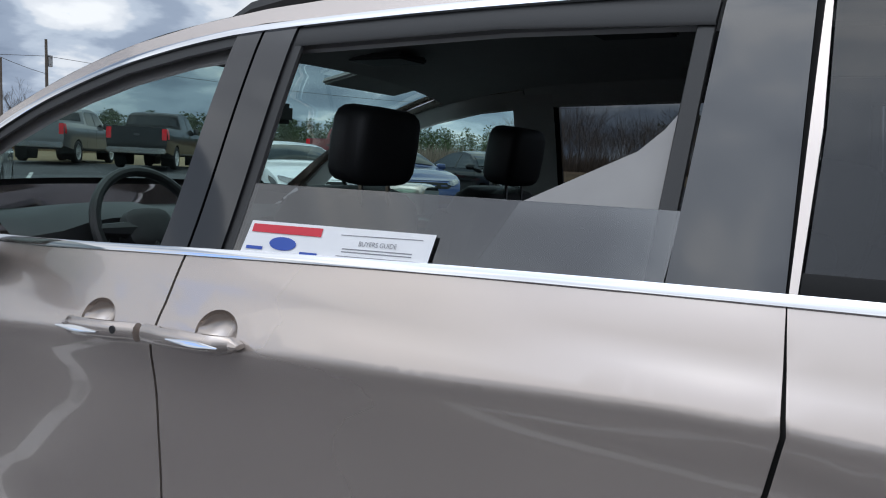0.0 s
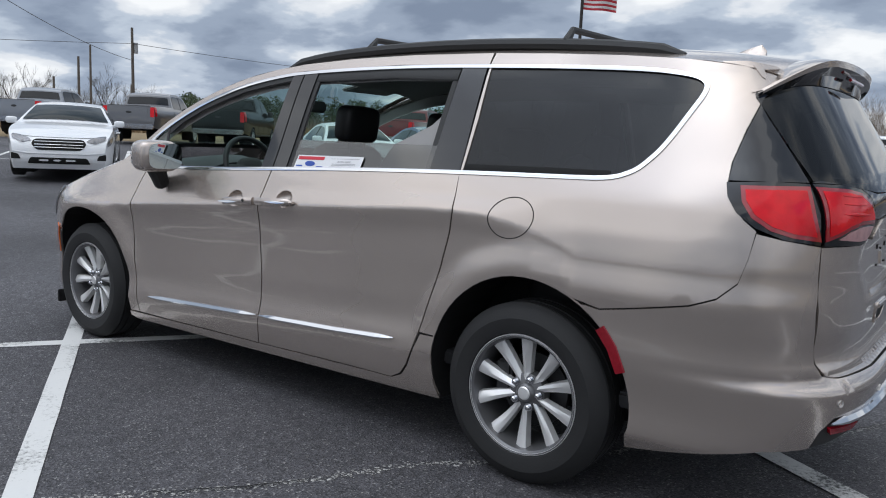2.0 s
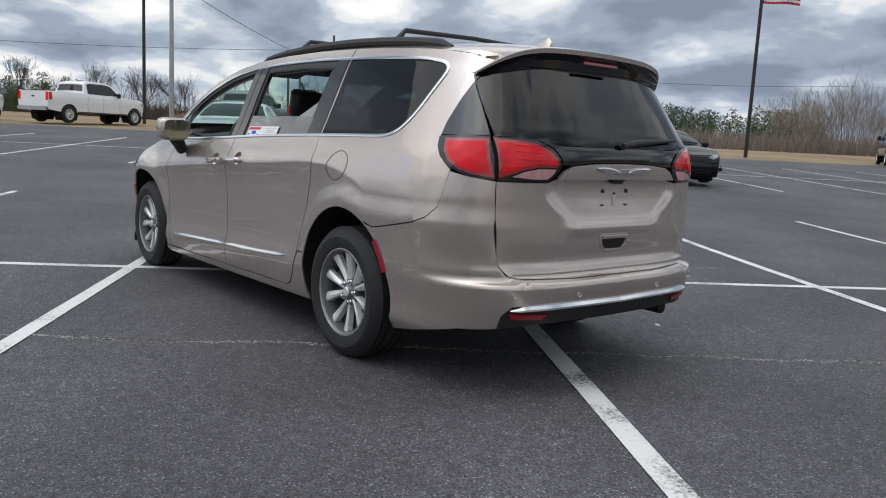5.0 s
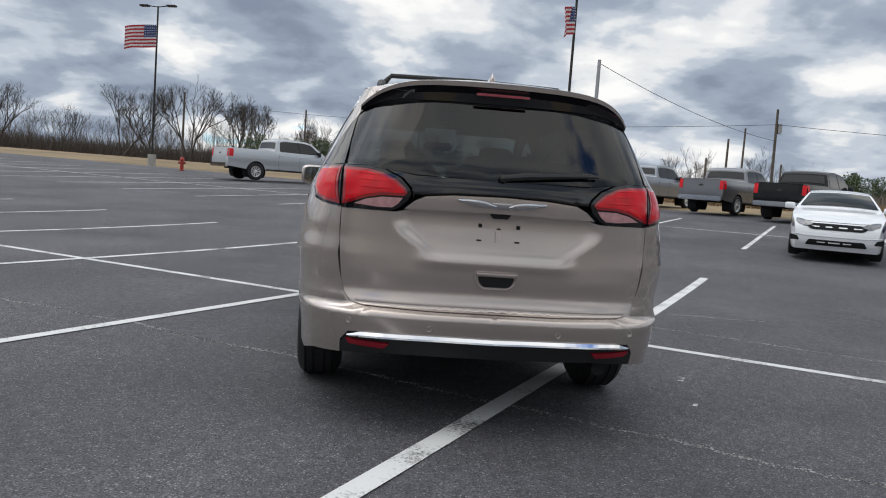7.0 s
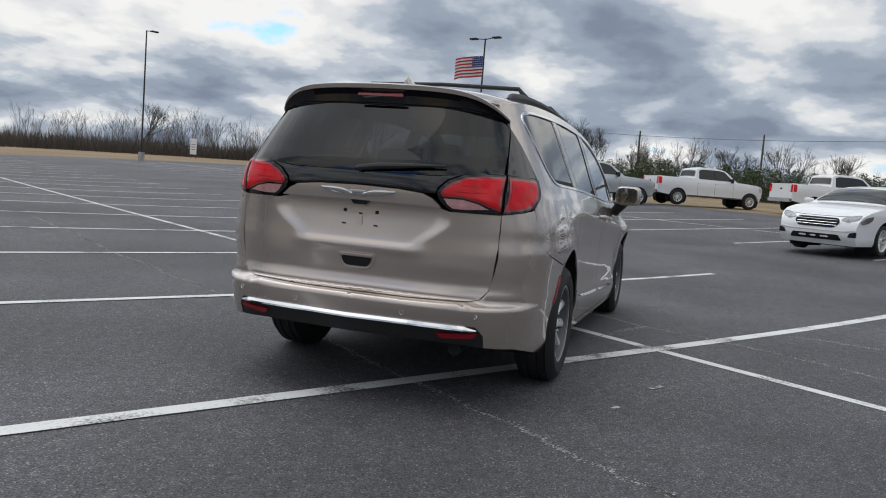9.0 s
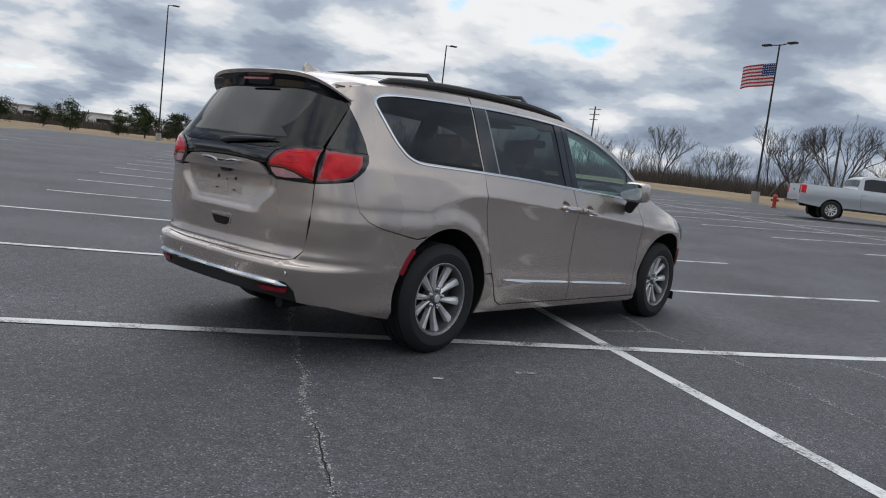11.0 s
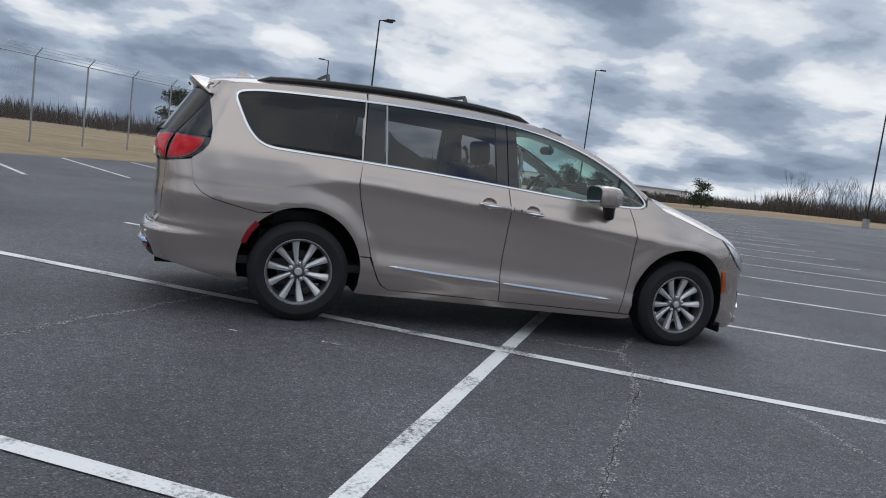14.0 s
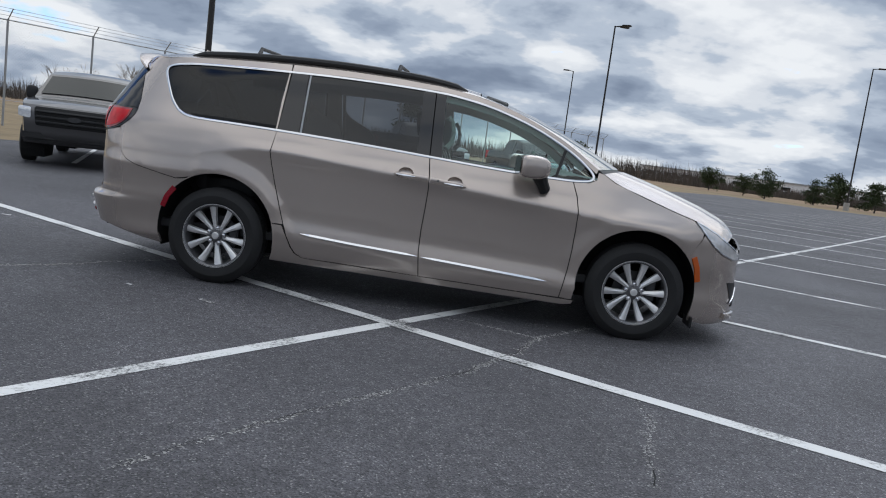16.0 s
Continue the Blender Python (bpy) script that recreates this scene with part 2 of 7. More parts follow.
M = {
    "asphalt": asphalt_mat(), "line": paint_line_mat(),
    "taupe": car_paint("taupe_metallic_paint", (0.490, 0.426, 0.384), 0.70, 0.27),
    "white_paint": car_paint("white_paint", (0.78, 0.79, 0.80), 0.0, 0.4),
    "silver_paint": car_paint("silver_paint", (0.50, 0.52, 0.54), 0.6, 0.35),
    "gray_paint": car_paint("gray_paint", (0.17, 0.172, 0.18), 0.6, 0.35),
    "charcoal_paint": car_paint("charcoal_paint", (0.085, 0.083, 0.084), 0.6, 0.35),
    "steel_paint": car_paint("steel_gray_paint", (0.26, 0.275, 0.30), 0.6, 0.35),
    "black_paint": mat("black_paint", (0.005, 0.005, 0.006), 0.12, 0.0, 0.03, 3.0, Specular_IOR_Level=0.35),
    "blue_paint": car_paint("blue_paint", (0.012, 0.035, 0.13), 0.4, 0.35),
    "red_paint": car_paint("red_paint", (0.15, 0.006, 0.010), 0.3, 0.35),
    "gloss_black": mat("gloss_black_trim", (0.007, 0.007, 0.009), 0.05, 0, coat=0.3),
    "black_plastic": mat("black_plastic", (0.013, 0.013, 0.0135), 0.55, 0, 0.1, 20, 0.05, 400),
    "gap": mat("dark_gap", (0.006, 0.006, 0.006), 0.9),
    "chrome": mat("chrome", (0.68, 0.69, 0.71), 0.07, 1.0),
    "rubber": mat("tyre_rubber", (0.012, 0.012, 0.0125), 0.75, 0, 0.15, 14, 0.1, 120),
    "alloy": mat("silver_alloy", (0.76, 0.755, 0.745), 0.30, 0.5, 0.06, 14, coat=0.5),
    "rim_metal": mat("rim_barrel_metal", (0.16, 0.16, 0.165), 0.4, 0.6, 0.1, 14),
    "dark_metal": mat("dark_brake_metal", (0.06, 0.06, 0.062), 0.5, 0.8, 0.2, 20),
    "red_lens": mat("red_lens", (0.66, 0.006, 0.014), 0.10, 0, 0.35, 16, 0.05, 60, Specular_IOR_Level=0.4),
    "dark_red_lens": mat("dark_red_lens", (0.30, 0.006, 0.014), 0.12, 0, coat=1.0),
    "reflector_red": mat("red_reflector_plastic", (0.26, 0.006, 0.016), 0.22, 0, 0.2, 60, 0.15, 500),
    "pink_lens": mat("pinkish_clear_lens", (0.56, 0.30, 0.30), 0.12, 0.2, 0.35, 40, coat=1.0),
    "clear_lens": mat("clear_lens", (0.62, 0.62, 0.63), 0.12, 0.3, 0.25, 30, coat=1.0),
    "smoked_lens": mat("smoked_lens", (0.16, 0.16, 0.17), 0.1, 0.3, 0.5, 30, coat=1.0),
    "amber_lens": mat("amber_lens", (0.55, 0.10, 0.01), 0.15, 0, coat=1.0),
    "seat": mat("black_seat_leather", (0.017, 0.017, 0.018), 0.5, 0, 0.12, 25, 0.1, 200),
    "interior": mat("grey_interior_plastic", (0.30, 0.292, 0.285), 0.7, 0, 0.06, 20),
    "interior_dark": mat("charcoal_interior_plastic", (0.035, 0.035, 0.037), 0.6, 0, 0.08, 20),
    "headliner": mat("grey_headliner", (0.34, 0.34, 0.335), 0.9, 0, 0.05, 30),
    "glass": glass_mat("clear_green_glass", (0.66, 0.86, 0.80), 0.0, 1.5),
    "privacy": glass_mat("dark_privacy_glass", (0.06, 0.065, 0.07), 0.0, 0.95),
    "half_glass": glass_mat("half_lowered_glass", (0.20, 0.21, 0.212), 0.0, 2.4),
    "door_privacy": glass_mat("smoked_door_glass", (0.15, 0.158, 0.162), 0.0, 1.25),
    "rear_privacy": glass_mat("dark_rear_glass", (0.05, 0.054, 0.06), 0.0, 1.0),
    "mirror": mat("mirror_glass", (0.42, 0.46, 0.45), 0.02, 1.0),
    "dark_glass": mat("dark_car_glass", (0.012, 0.014, 0.016), 0.04, 0),
    "shield_glass": mat("windscreen_glass", (0.012, 0.017, 0.017), 0.03, 0, Specular_IOR_Level=0.35),
    "white_paper": mat("white_paper", (0.78, 0.78, 0.79), 0.6, 0, 0.03, 30),
    "red_ink": mat("red_ink", (0.6, 0.03, 0.05), 0.6), "blue_ink": mat("blue_ink", (0.03, 0.08, 0.38), 0.6),
    "grey_ink": mat("grey_ink", (0.25, 0.25, 0.27), 0.6),
    "pole_dark": mat("bronze_pole_paint", (0.03, 0.027, 0.025), 0.5, 0.3, 0.15, 5),
    "galv": mat("galvanised_steel", (0.36, 0.37, 0.38), 0.5, 0.7, 0.15, 8),
    "wood_pole": mat("weathered_timber", (0.11, 0.095, 0.08), 0.9, 0, 0.3, 6, 0.3, 30),
    "concrete": mat("concrete", (0.36, 0.345, 0.32), 0.9, 0, 0.2, 6, 0.2, 50),
    "grass": mat("dry_winter_grass", (0.22, 0.160, 0.085), 0.95, 0, 0.4, 1.2, 0.6, 30),
    "field": mat("tan_field", (0.23, 0.155, 0.085), 0.95, 0, 0.35, 0.4, 0.6, 10),
    "bark": mat("grey_bark", (0.062, 0.054, 0.048), 0.95, 0, 0.2, 2.0, island=0.35),
    "twig": mat("brown_twigs", (0.075, 0.061, 0.050), 0.95, 0, 0.25, 0.3, island=0.4),
    "pale_twig": mat("pale_grey_twigs", (0.185, 0.150, 0.122), 0.95, 0, 0.25, 0.2, island=0.4),
    "pine": mat("pine_needles", (0.048, 0.070, 0.028), 0.85, 0, 0.35, 1.5, island=0.45),
    "flag_red": mat("flag_red_cloth", (0.42, 0.03, 0.04), 0.8), "flag_white": mat("flag_white_cloth", (0.62, 0.60, 0.60), 0.8),
    "flag_blue": mat("flag_blue_cloth", (0.03, 0.05, 0.16), 0.8),
    "grit": mat("pale_grit", (0.30, 0.295, 0.285), 0.9, 0, 0.2, 30, island=0.5),
    "hydrant": mat("red_hydrant_paint", (0.35, 0.03, 0.02), 0.5, 0, 0.2, 10),
}


# ---- building helpers ----
def mesh_ob(name, verts, faces, material, parent=None, smooth=True, normals=None, label=""):
    me = bpy.data.meshes.new(name)
    me.from_pydata([tuple(v) for v in verts], [], [tuple(f) for f in faces])
    me.materials.append(material)
    if smooth:
        me.shade_smooth()
    if normals is not None:
        me.normals_split_custom_set_from_vertices([tuple(n) for n in normals])
    ob = new(name, me)
    if parent is not None:
        ob.parent = parent
    if label:
        ob["label"] = label
    return ob


def part(name, bm, material, parent=None, label="", smooth=False):
    me = bpy.data.meshes.new(name)
    bmesh.ops.recalc_face_normals(bm, faces=bm.faces)
    bm.to_mesh(me)
    bm.free()
    me.materials.append(material)
    if smooth:
        me.shade_smooth()
        me.set_sharp_from_angle(angle=radians(35))
    ob = new(name, me)
    if parent is not None:
        ob.parent = parent
    if label:
        ob["label"] = label
    return ob


def thing(name, x, y, z, rz=0.0, **tags):
    ob = new(name)
    ob.empty_display_size = 0.2
    ob.matrix_basis = pose(x, y, z, 0, 0, rz)
    return tagged(ob, **tags)


def add_box(bm, cx, cy, cz, sx, sy, sz, bevel=0.0, m=None):
    r = bmesh.ops.create_cube(bm, size=1.0)
    vs = r["verts"]
    bmesh.ops.scale(bm, vec=(sx, sy, sz), verts=vs)
    if bevel:
        es = list({e for v in vs for e in v.link_edges})
        out = bmesh.ops.bevel(bm, geom=es, offset=bevel, segments=2, affect="EDGES")
        vs = list({v for f in out["faces"] for v in f.verts} | {v for v in vs if v.is_valid})
    if m is not None:
        bmesh.ops.transform(bm, matrix=m, verts=vs)
    bmesh.ops.translate(bm, vec=(cx, cy, cz), verts=vs)
    return vs


def add_tube(bm, pts, radii, seg=8, cap=True):
    """A tapered tube along points."""
    rings = []
    pts = [Vector(p) for p in pts]
    if isinstance(radii, (int, float)):
        radii = [radii] * len(pts)
    for i, p in enumerate(pts):
        d = (pts[min(i + 1, len(pts) - 1)] - pts[max(i - 1, 0)]).normalized()
        side = d.cross(Vector((0, 0, 1)))
        if side.length < 0.05:
            side = d.cross(Vector((1, 0, 0)))
        side.normalize()
        up = side.cross(d)
        rings.append([bm.verts.new(p + radii[i] * (math.cos(a) * side + math.sin(a) * up))
                      for a in (2 * math.pi * k / seg for k in range(seg))])
    for a, b in zip(rings, rings[1:]):
        for k in range(seg):
            bm.faces.new((a[k], a[(k + 1) % seg], b[(k + 1) % seg], b[k]))
    if cap:
        bm.faces.new(rings[0][::-1])
        bm.faces.new(rings[-1])


def add_lathe(bm, profile, seg=48, axis="Y", centre=(0, 0, 0), closed=False):
    """Turns (radius, along) pairs round an axis."""
    rings = []
    for r, h in profile:
        ring = []
        for k in range(seg):
            a = 2 * math.pi * k / seg
            c, s = r * math.cos(a), r * math.sin(a)
            p = (c, h, s) if axis == "Y" else (c, s, h)
            ring.append(bm.verts.new(Vector(p) + Vector(centre)))
        rings.append(ring)
    pairs = list(zip(rings, rings[1:]))
    if closed:
        pairs.append((rings[-1], rings[0]))
    for a, b in pairs:
        for k in range(seg):
            bm.faces.new((a[k], a[(k + 1) % seg], b[(k + 1) % seg], b[k]))


def table(xs, ys):
    """Smooth curve through points (cubic, limited at the ends)."""
    xs, ys = np.array(xs, float), np.array(ys, float)
    d = np.diff(ys) / np.diff(xs)
    mm = np.zeros(len(xs))
    mm[1:-1] = (d[1:] * np.diff(xs)[:-1] + d[:-1] * np.diff(xs)[1:]) / (xs[2:] - xs[:-2])
    mm[0], mm[-1] = d[0], d[-1]

    def f(x):
        x = min(max(x, xs[0]), xs[-1])
        i = int(min(max(np.searchsorted(xs, x) - 1, 0), len(xs) - 2))
        h = xs[i + 1] - xs[i]
        t = (x - xs[i]) / h
        return float((2 * t**3 - 3 * t**2 + 1) * ys[i] + (t**3 - 2 * t**2 + t) * h * mm[i]
                     + (-2 * t**3 + 3 * t**2) * ys[i + 1] + (t**3 - t**2) * h * mm[i + 1])
    return f


def smoothstep(a, b, x):
    t = min(max((x - a) / (b - a), 0.0), 1.0)
    return t * t * (3 - 2 * t)


def resample(pts, step, closed=True):
    out = []
    n = len(pts)
    for i in range(n if closed else n - 1):
        a, b = Vector(pts[i]), Vector(pts[(i + 1) % n])
        k = max(1, int(math.ceil((b - a).length / step)))
        out += [a.lerp(b, j / k) for j in range(k)]
    if not closed:
        out.append(Vector(pts[-1]))
    return out


def round_poly(pts, r=0.02, seg=3):
    """Rounds the corners of a closed outline."""
    out, n = [], len(pts)
    for i in range(n):
        p, a, b = Vector(pts[i]), Vector(pts[i - 1]), Vector(pts[(i + 1) % n])
        ra = min(r, (a - p).length * 0.45, (b - p).length * 0.45)
        s, e = p + (a - p).normalized() * ra, p + (b - p).normalized() * ra
        for k in range(seg + 1):
            t = k / seg
            out.append((1 - t) ** 2 * s + 2 * t * (1 - t) * p + t * t * e)
    return out


def inside(p, poly):
    c, j = False, len(poly) - 1
    for i in range(len(poly)):
        a, b = poly[i], poly[j]
        if (a[1] > p[1]) != (b[1] > p[1]) and p[0] < (b[0] - a[0]) * (p[1] - a[1]) / (b[1] - a[1]) + a[0]:
            c = not c
        j = i
    return c


def near_edge(p, poly, d):
    q = Vector(p)
    for i in range(len(poly)):
        if (Vector(poly[i]) - q).length < d:
            return True
    return False


from mathutils.geometry import delaunay_2d_cdt


side_ref = {}     # the van's side surface: its halves meet at y = 0 without an edge


def skin(name, outline, surf, material, parent, step=0.04, thick=0.012, offset=0.0, holes=(), label="", flip=False, mirror=False, lines=()):
    """A panel: the part of the surface surf(u, v) -> point that lies inside the outline, with turned-in edges."""
    loops = [resample(outline, step * 0.8)] + [resample(h, step * 0.8) for h in holes]
    verts, edges = [], []
    for lp in loops:
        k = len(verts)
        verts += lp
        edges += [(k + i, k + (i + 1) % len(lp)) for i in range(len(lp))]
    nb = len(verts)
    u0, u1 = min(p[0] for p in loops[0]), max(p[0] for p in loops[0])
    v0, v1 = min(p[1] for p in loops[0]), max(p[1] for p in loops[0])
    i = 0
    v = v0 + step / 2
    while v < v1:
        u = u0 + step / 2
        while u < u1:
            p = (u, v)
            if inside(p, loops[0]) and not any(inside(p, h) for h in loops[1:]) and not any(near_edge(p, lp, step * 0.55) for lp in loops) and not any(near_edge(p, [Vector(q) for q in ln] + [Vector(q) for q in ln[::-1]], step * 0.45) for ln in lines):
                verts.append(Vector(p))
            u += step
        v += step
        i += 1
    for ln in lines:
        prev = None
        for p in resample([Vector(q) for q in ln], step * 0.8, False):
            if inside(p, loops[0]) and not any(inside(p, h_) for h_ in loops[1:]) and not any(near_edge(p, lp, 0.006) for lp in loops):
                verts.append(Vector(p))
                if prev is not None:
                    edges.append((prev, len(verts) - 1))
                prev = len(verts) - 1
            else:
                prev = None
    vs, _, fs, _, _, _ = delaunay_2d_cdt([Vector((p[0], p[1])) for p in verts], edges, [], 1, 1e-6)
    if holes:
        fs = [f for f in fs if not any(inside(sum((vs[q] for q in f), Vector((0, 0))) / 3, lp) for lp in loops[1:])]
    pts, nrm = [], []
    h = 0.004
    for p in vs:
        a = Vector(surf(p[0], p[1]))
        du = Vector(surf(p[0] + h, p[1])) - Vector(surf(p[0] - h, p[1]))
        dv = Vector(surf(p[0], p[1] + h)) - Vector(surf(p[0], p[1] - h))
        n = du.cross(dv)
        if n.length < 1e-12:
            n = Vector((0, 1, 0))
        n.normalize()
        if flip:
            n.negate()
        pts.append(a + offset * n)
        nrm.append(n)
    faces = [tuple(f) if not flip else tuple(f[::-1]) for f in fs]
    # turn the border in
    count = {}
    for f in faces:
        for k in range(len(f)):
            e = (f[k], f[(k + 1) % len(f)])
            count[e] = 1
    border = [e for e in count if (e[1], e[0]) not in count and not (surf is side_ref.get(0) and abs(pts[e[0]].y) + abs(pts[e[1]].y) < 0.004)]
    if thick:
        ring = {}
        for a, b in border:
            for q in (a, b):
                if q not in ring:
                    ring[q] = (len(pts), len(pts) + 1)
                    pts.append(pts[q])
                    pts.append(pts[q] - thick * nrm[q])
                    nrm += [Vector((0, 0, 0)), Vector((0, 0, 0))]
        for a, b in border:
            en = (pts[b] - pts[a]).cross(nrm[a])
            for q in (ring[a], ring[b]):
                nrm[q[0]] = nrm[q[0]] + en
                nrm[q[1]] = nrm[q[1]] + en
            faces.append((ring[a][0], ring[a][1], ring[b][1], ring[b][0]))
        for n in nrm:
            if n.length > 0:
                n.normalize()
    if mirror:
        pts = [Vector((p.x, -p.y, p.z)) for p in pts]
        nrm = [Vector((n.x, -n.y, n.z)) for n in nrm]
        faces = [f[::-1] for f in faces]
    return mesh_ob(name, pts, faces, material, parent, True, nrm, label)


def ribbon(name, line, surf, width, height, material, parent, offset=0.0, closed=False, mirror=False, label="", flip=False, taper=False):
    """A raised strip that follows a line on a surface; line holds (u, v)."""
    pts = resample([Vector(p) for p in line], 0.03, closed)
    n = len(pts)
    bm = bmesh.new()
    rows = []
    for i, p in enumerate(pts):
        a = pts[(i - 1) % n] if closed or i > 0 else pts[0]
        b = pts[(i + 1) % n] if closed or i < n - 1 else pts[-1]
        c = Vector(surf(p[0], p[1]))
        h = 0.004
        du = Vector(surf(p[0] + h, p[1])) - Vector(surf(p[0] - h, p[1]))
        dv = Vector(surf(p[0], p[1] + h)) - Vector(surf(p[0], p[1] - h))
        nn = du.cross(dv).normalized() * (-1 if flip else 1)
        d = Vector(surf(b[0], b[1])) - Vector(surf(a[0], a[1]))
        s = nn.cross(d).normalized()
        k = 1.0
        if taper:
            k = min(1.0, 0.25 + min(i, n - 1 - i) / 3.0)
        w, o = width / 2 * k, c + nn * offset
        row = []
        for q in (o - s * w, o - s * w * 0.86 + nn * height * 0.8, o + nn * height, o + s * w * 0.86 + nn * height * 0.8, o + s * w):
            if mirror:
                q = Vector((q.x, -q.y, q.z))
            row.append(bm.verts.new(q))
        rows.append(row)
    for i in range(n if closed else n - 1):
        a, b = rows[i], rows[(i + 1) % n]
        for k in range(4):
            bm.faces.new((a[k], a[k + 1], b[k + 1], b[k]))
    if not closed:
        for row in (rows[0], rows[-1]):
            bm.faces.new(row)
    return part(name, bm, material, parent, label, True)


def blob_box(bm, cx, cy, cz, sx, sy, sz, power=4.0, seg=14, m=None):
    """A soft, cushion-like box."""
    vs = []
    rings = []
    for i in range(seg + 1):
        la = -math.pi / 2 + math.pi * i / seg
        ring = []
        for k in range(seg * 2):
            lo = math.pi * k / seg
            def pw(v):
                return math.copysign(abs(v) ** (2 / power), v)
            p = Vector((sx / 2 * pw(math.cos(la)) * pw(math.cos(lo)), sy / 2 * pw(math.cos(la)) * pw(math.sin(lo)), sz / 2 * pw(math.sin(la))))
            if m is not None:
                p = m @ p
            ring.append(bm.verts.new(p + Vector((cx, cy, cz))))
        rings.append(ring)
        vs += ring
    for a, b in zip(rings, rings[1:]):
        for k in range(seg * 2):
            f = (a[k], a[(k + 1) % (seg * 2)], b[(k + 1) % (seg * 2)], b[k])
            bm.faces.new(f)
    bmesh.ops.remove_doubles(bm, verts=vs, dist=1e-5)


# ---- ground ----
# The lot dips along a seam: the stalls run along ROW, the middle line along SPINE.
SPINE, ROW = radians(57.4), radians(147.6)
CROSS = Vector((1.42, -1.425))
E_DIR = Vector((math.cos(SPINE), math.sin(SPINE)))
D_DIR = Vector((math.cos(ROW), math.sin(ROW)))


def ground_z(x, y):
    q = -((Vector((x, y)) - CROSS).dot(D_DIR)) - 3.0
    s = 1.2
    rise = s * math.log1p(math.exp(min(q / s, 40.0)))
    z = 0.030 * 60.0 * math.tanh(rise / 60.0)
    e = (Vector((x, y)) - CROSS).dot(E_DIR) - 20.0
    if e > -20:
        z += 0.011 * 70.0 * math.tanh(4.0 * math.log1p(math.exp(min(e / 4.0, 40.0))) / 70.0) / (1 + math.exp(max(min(-(q + 1.0) / 4.0, 40), -40)))
    return z


def stall(k, s):
    return CROSS + E_DIR * (3.05 * k) + D_DIR * s


def ground_sheet(name, xs, ys, material, dz=0.0, keep=None, **tags):
    verts = [(x, y, ground_z(x, y) + dz) for y in ys for x in xs]
    nx = len(xs)
    faces = []
    for j in range(len(ys) - 1):
        for i in range(nx - 1):
            cx, cy = (xs[i] + xs[i + 1]) / 2, (ys[j] + ys[j + 1]) / 2
            if keep is None or keep(cx, cy):
                faces.append((j * nx + i, j * nx + i + 1, (j + 1) * nx + i + 1, (j + 1) * nx + i))
    return tagged(mesh_ob(name, verts, faces, material), **tags)


def spread(lo, hi, fine, n=26):
    """Coordinates that are dense near the middle and reach far out."""
    a = [fine * k for k in range(-30, 31)]
    t = [30 * fine * (1.16 ** k) for k in range(1, n)]
    v = sorted([-x for x in t if -x > lo] + a + [x for x in t if x < hi] + [lo, hi])
    return v


far = 1500.0
ground_sheet("ground", spread(-far, far, 1.5), spread(-far, far, 1.5), M["field"], -0.05, kind="structure",
             label="tan winter field around the parking lot", category="ground")

# asphalt lot: long towards the spine, bounded by the grass
LOT_K0, LOT_K1 = -52.0, 66.0     # metres along the spine
LOT_S0, LOT_S1 = -29.5, 16.6     # metres along the stalls


def lot_sheet(name, e0, e1, s0, s1, material, dz, step=2.0, **tags):
    ne, ns = max(1, int(abs(e1 - e0) / step)), max(1, int(abs(s1 - s0) / step))
    verts, faces = [], []
    for j in range(ns + 1):
        for i in range(ne + 1):
            p = CROSS + E_DIR * (e0 + (e1 - e0) * i / ne) + D_DIR * (s0 + (s1 - s0) * j / ns)
            verts.append((p.x, p.y, ground_z(p.x, p.y) + dz))
    for j in range(ns):
        for i in range(ne):
            a = j * (ne + 1) + i
            faces.append((a, a + 1, a + ne + 2, a + ne + 1))
    return tagged(mesh_ob(name, verts, faces, material), **tags)


lot_sheet("road", LOT_K0, LOT_K1, LOT_S0, LOT_S1, M["asphalt"], 0.0, kind="structure", label="dark worn asphalt of the parking lot", category="asphalt")
lot_sheet("grass_verge", LOT_K0 - 14, LOT_K1 + 16, LOT_S0 - 16, LOT_S1 + 60, M["grass"], -0.025, 4.0, kind="structure",
          label="dry yellowish winter grass beside the lot", category="grass")


def ground_line(a, b, width, name="parking_line", dz=0.006, material=None):
    """A painted line from a to b, following the ground, with slightly uneven edges."""
    a, b = Vector(a), Vector(b)
    d = (b - a).normalized()
    n = Vector((-d.y, d.x))
    k = max(2, int((b - a).length / 0.25))
    verts, faces = [], []
    for i in range(k + 1):
        p = a.lerp(b, i / k)
        for s in (-1, 1):
            w = width / 2 * (1 + 0.06 * (random.random() - 0.5))
            q = p + n * s * w
            verts.append((q.x, q.y, ground_z(q.x, q.y) + dz))
    for i in range(k):
        faces.append((2 * i, 2 * i + 1, 2 * i + 3, 2 * i + 2))
    ob = mesh_ob(name, verts, faces, material or M["line"], None, False)
    if name == "parking_line":
        tagged(ob, "worn white painted parking stall line on asphalt", "parking line", "painted stall lines", "structure")
    return ob


STEPS = {1: 0.975, 2: 2.0}      # the stalls are not painted quite evenly
ground_line(stall(-15, 0), stall(20, 0), 0.10, dz=0.004)
for k in range(-15, 20):
    ground_line(stall(STEPS.get(k, k), -5.5), stall(STEPS.get(k, k), 5.5), 0.10 if k else 0.115)
ground_line(stall(-15, -16.7), stall(20, -16.7), 0.10, dz=0.004)
for k in range(-15, 20):
    ground_line(stall(k, -16.7 - 5.4), stall(k, -16.7 + 5.4), 0.10)
SLANT = Vector((math.cos(radians(113)), math.sin(radians(113))))
for k in range(-5, 12):
    p = stall(k, 11.0) + E_DIR * 0.9
    ground_line(p, p + SLANT * 6.2, 0.10)


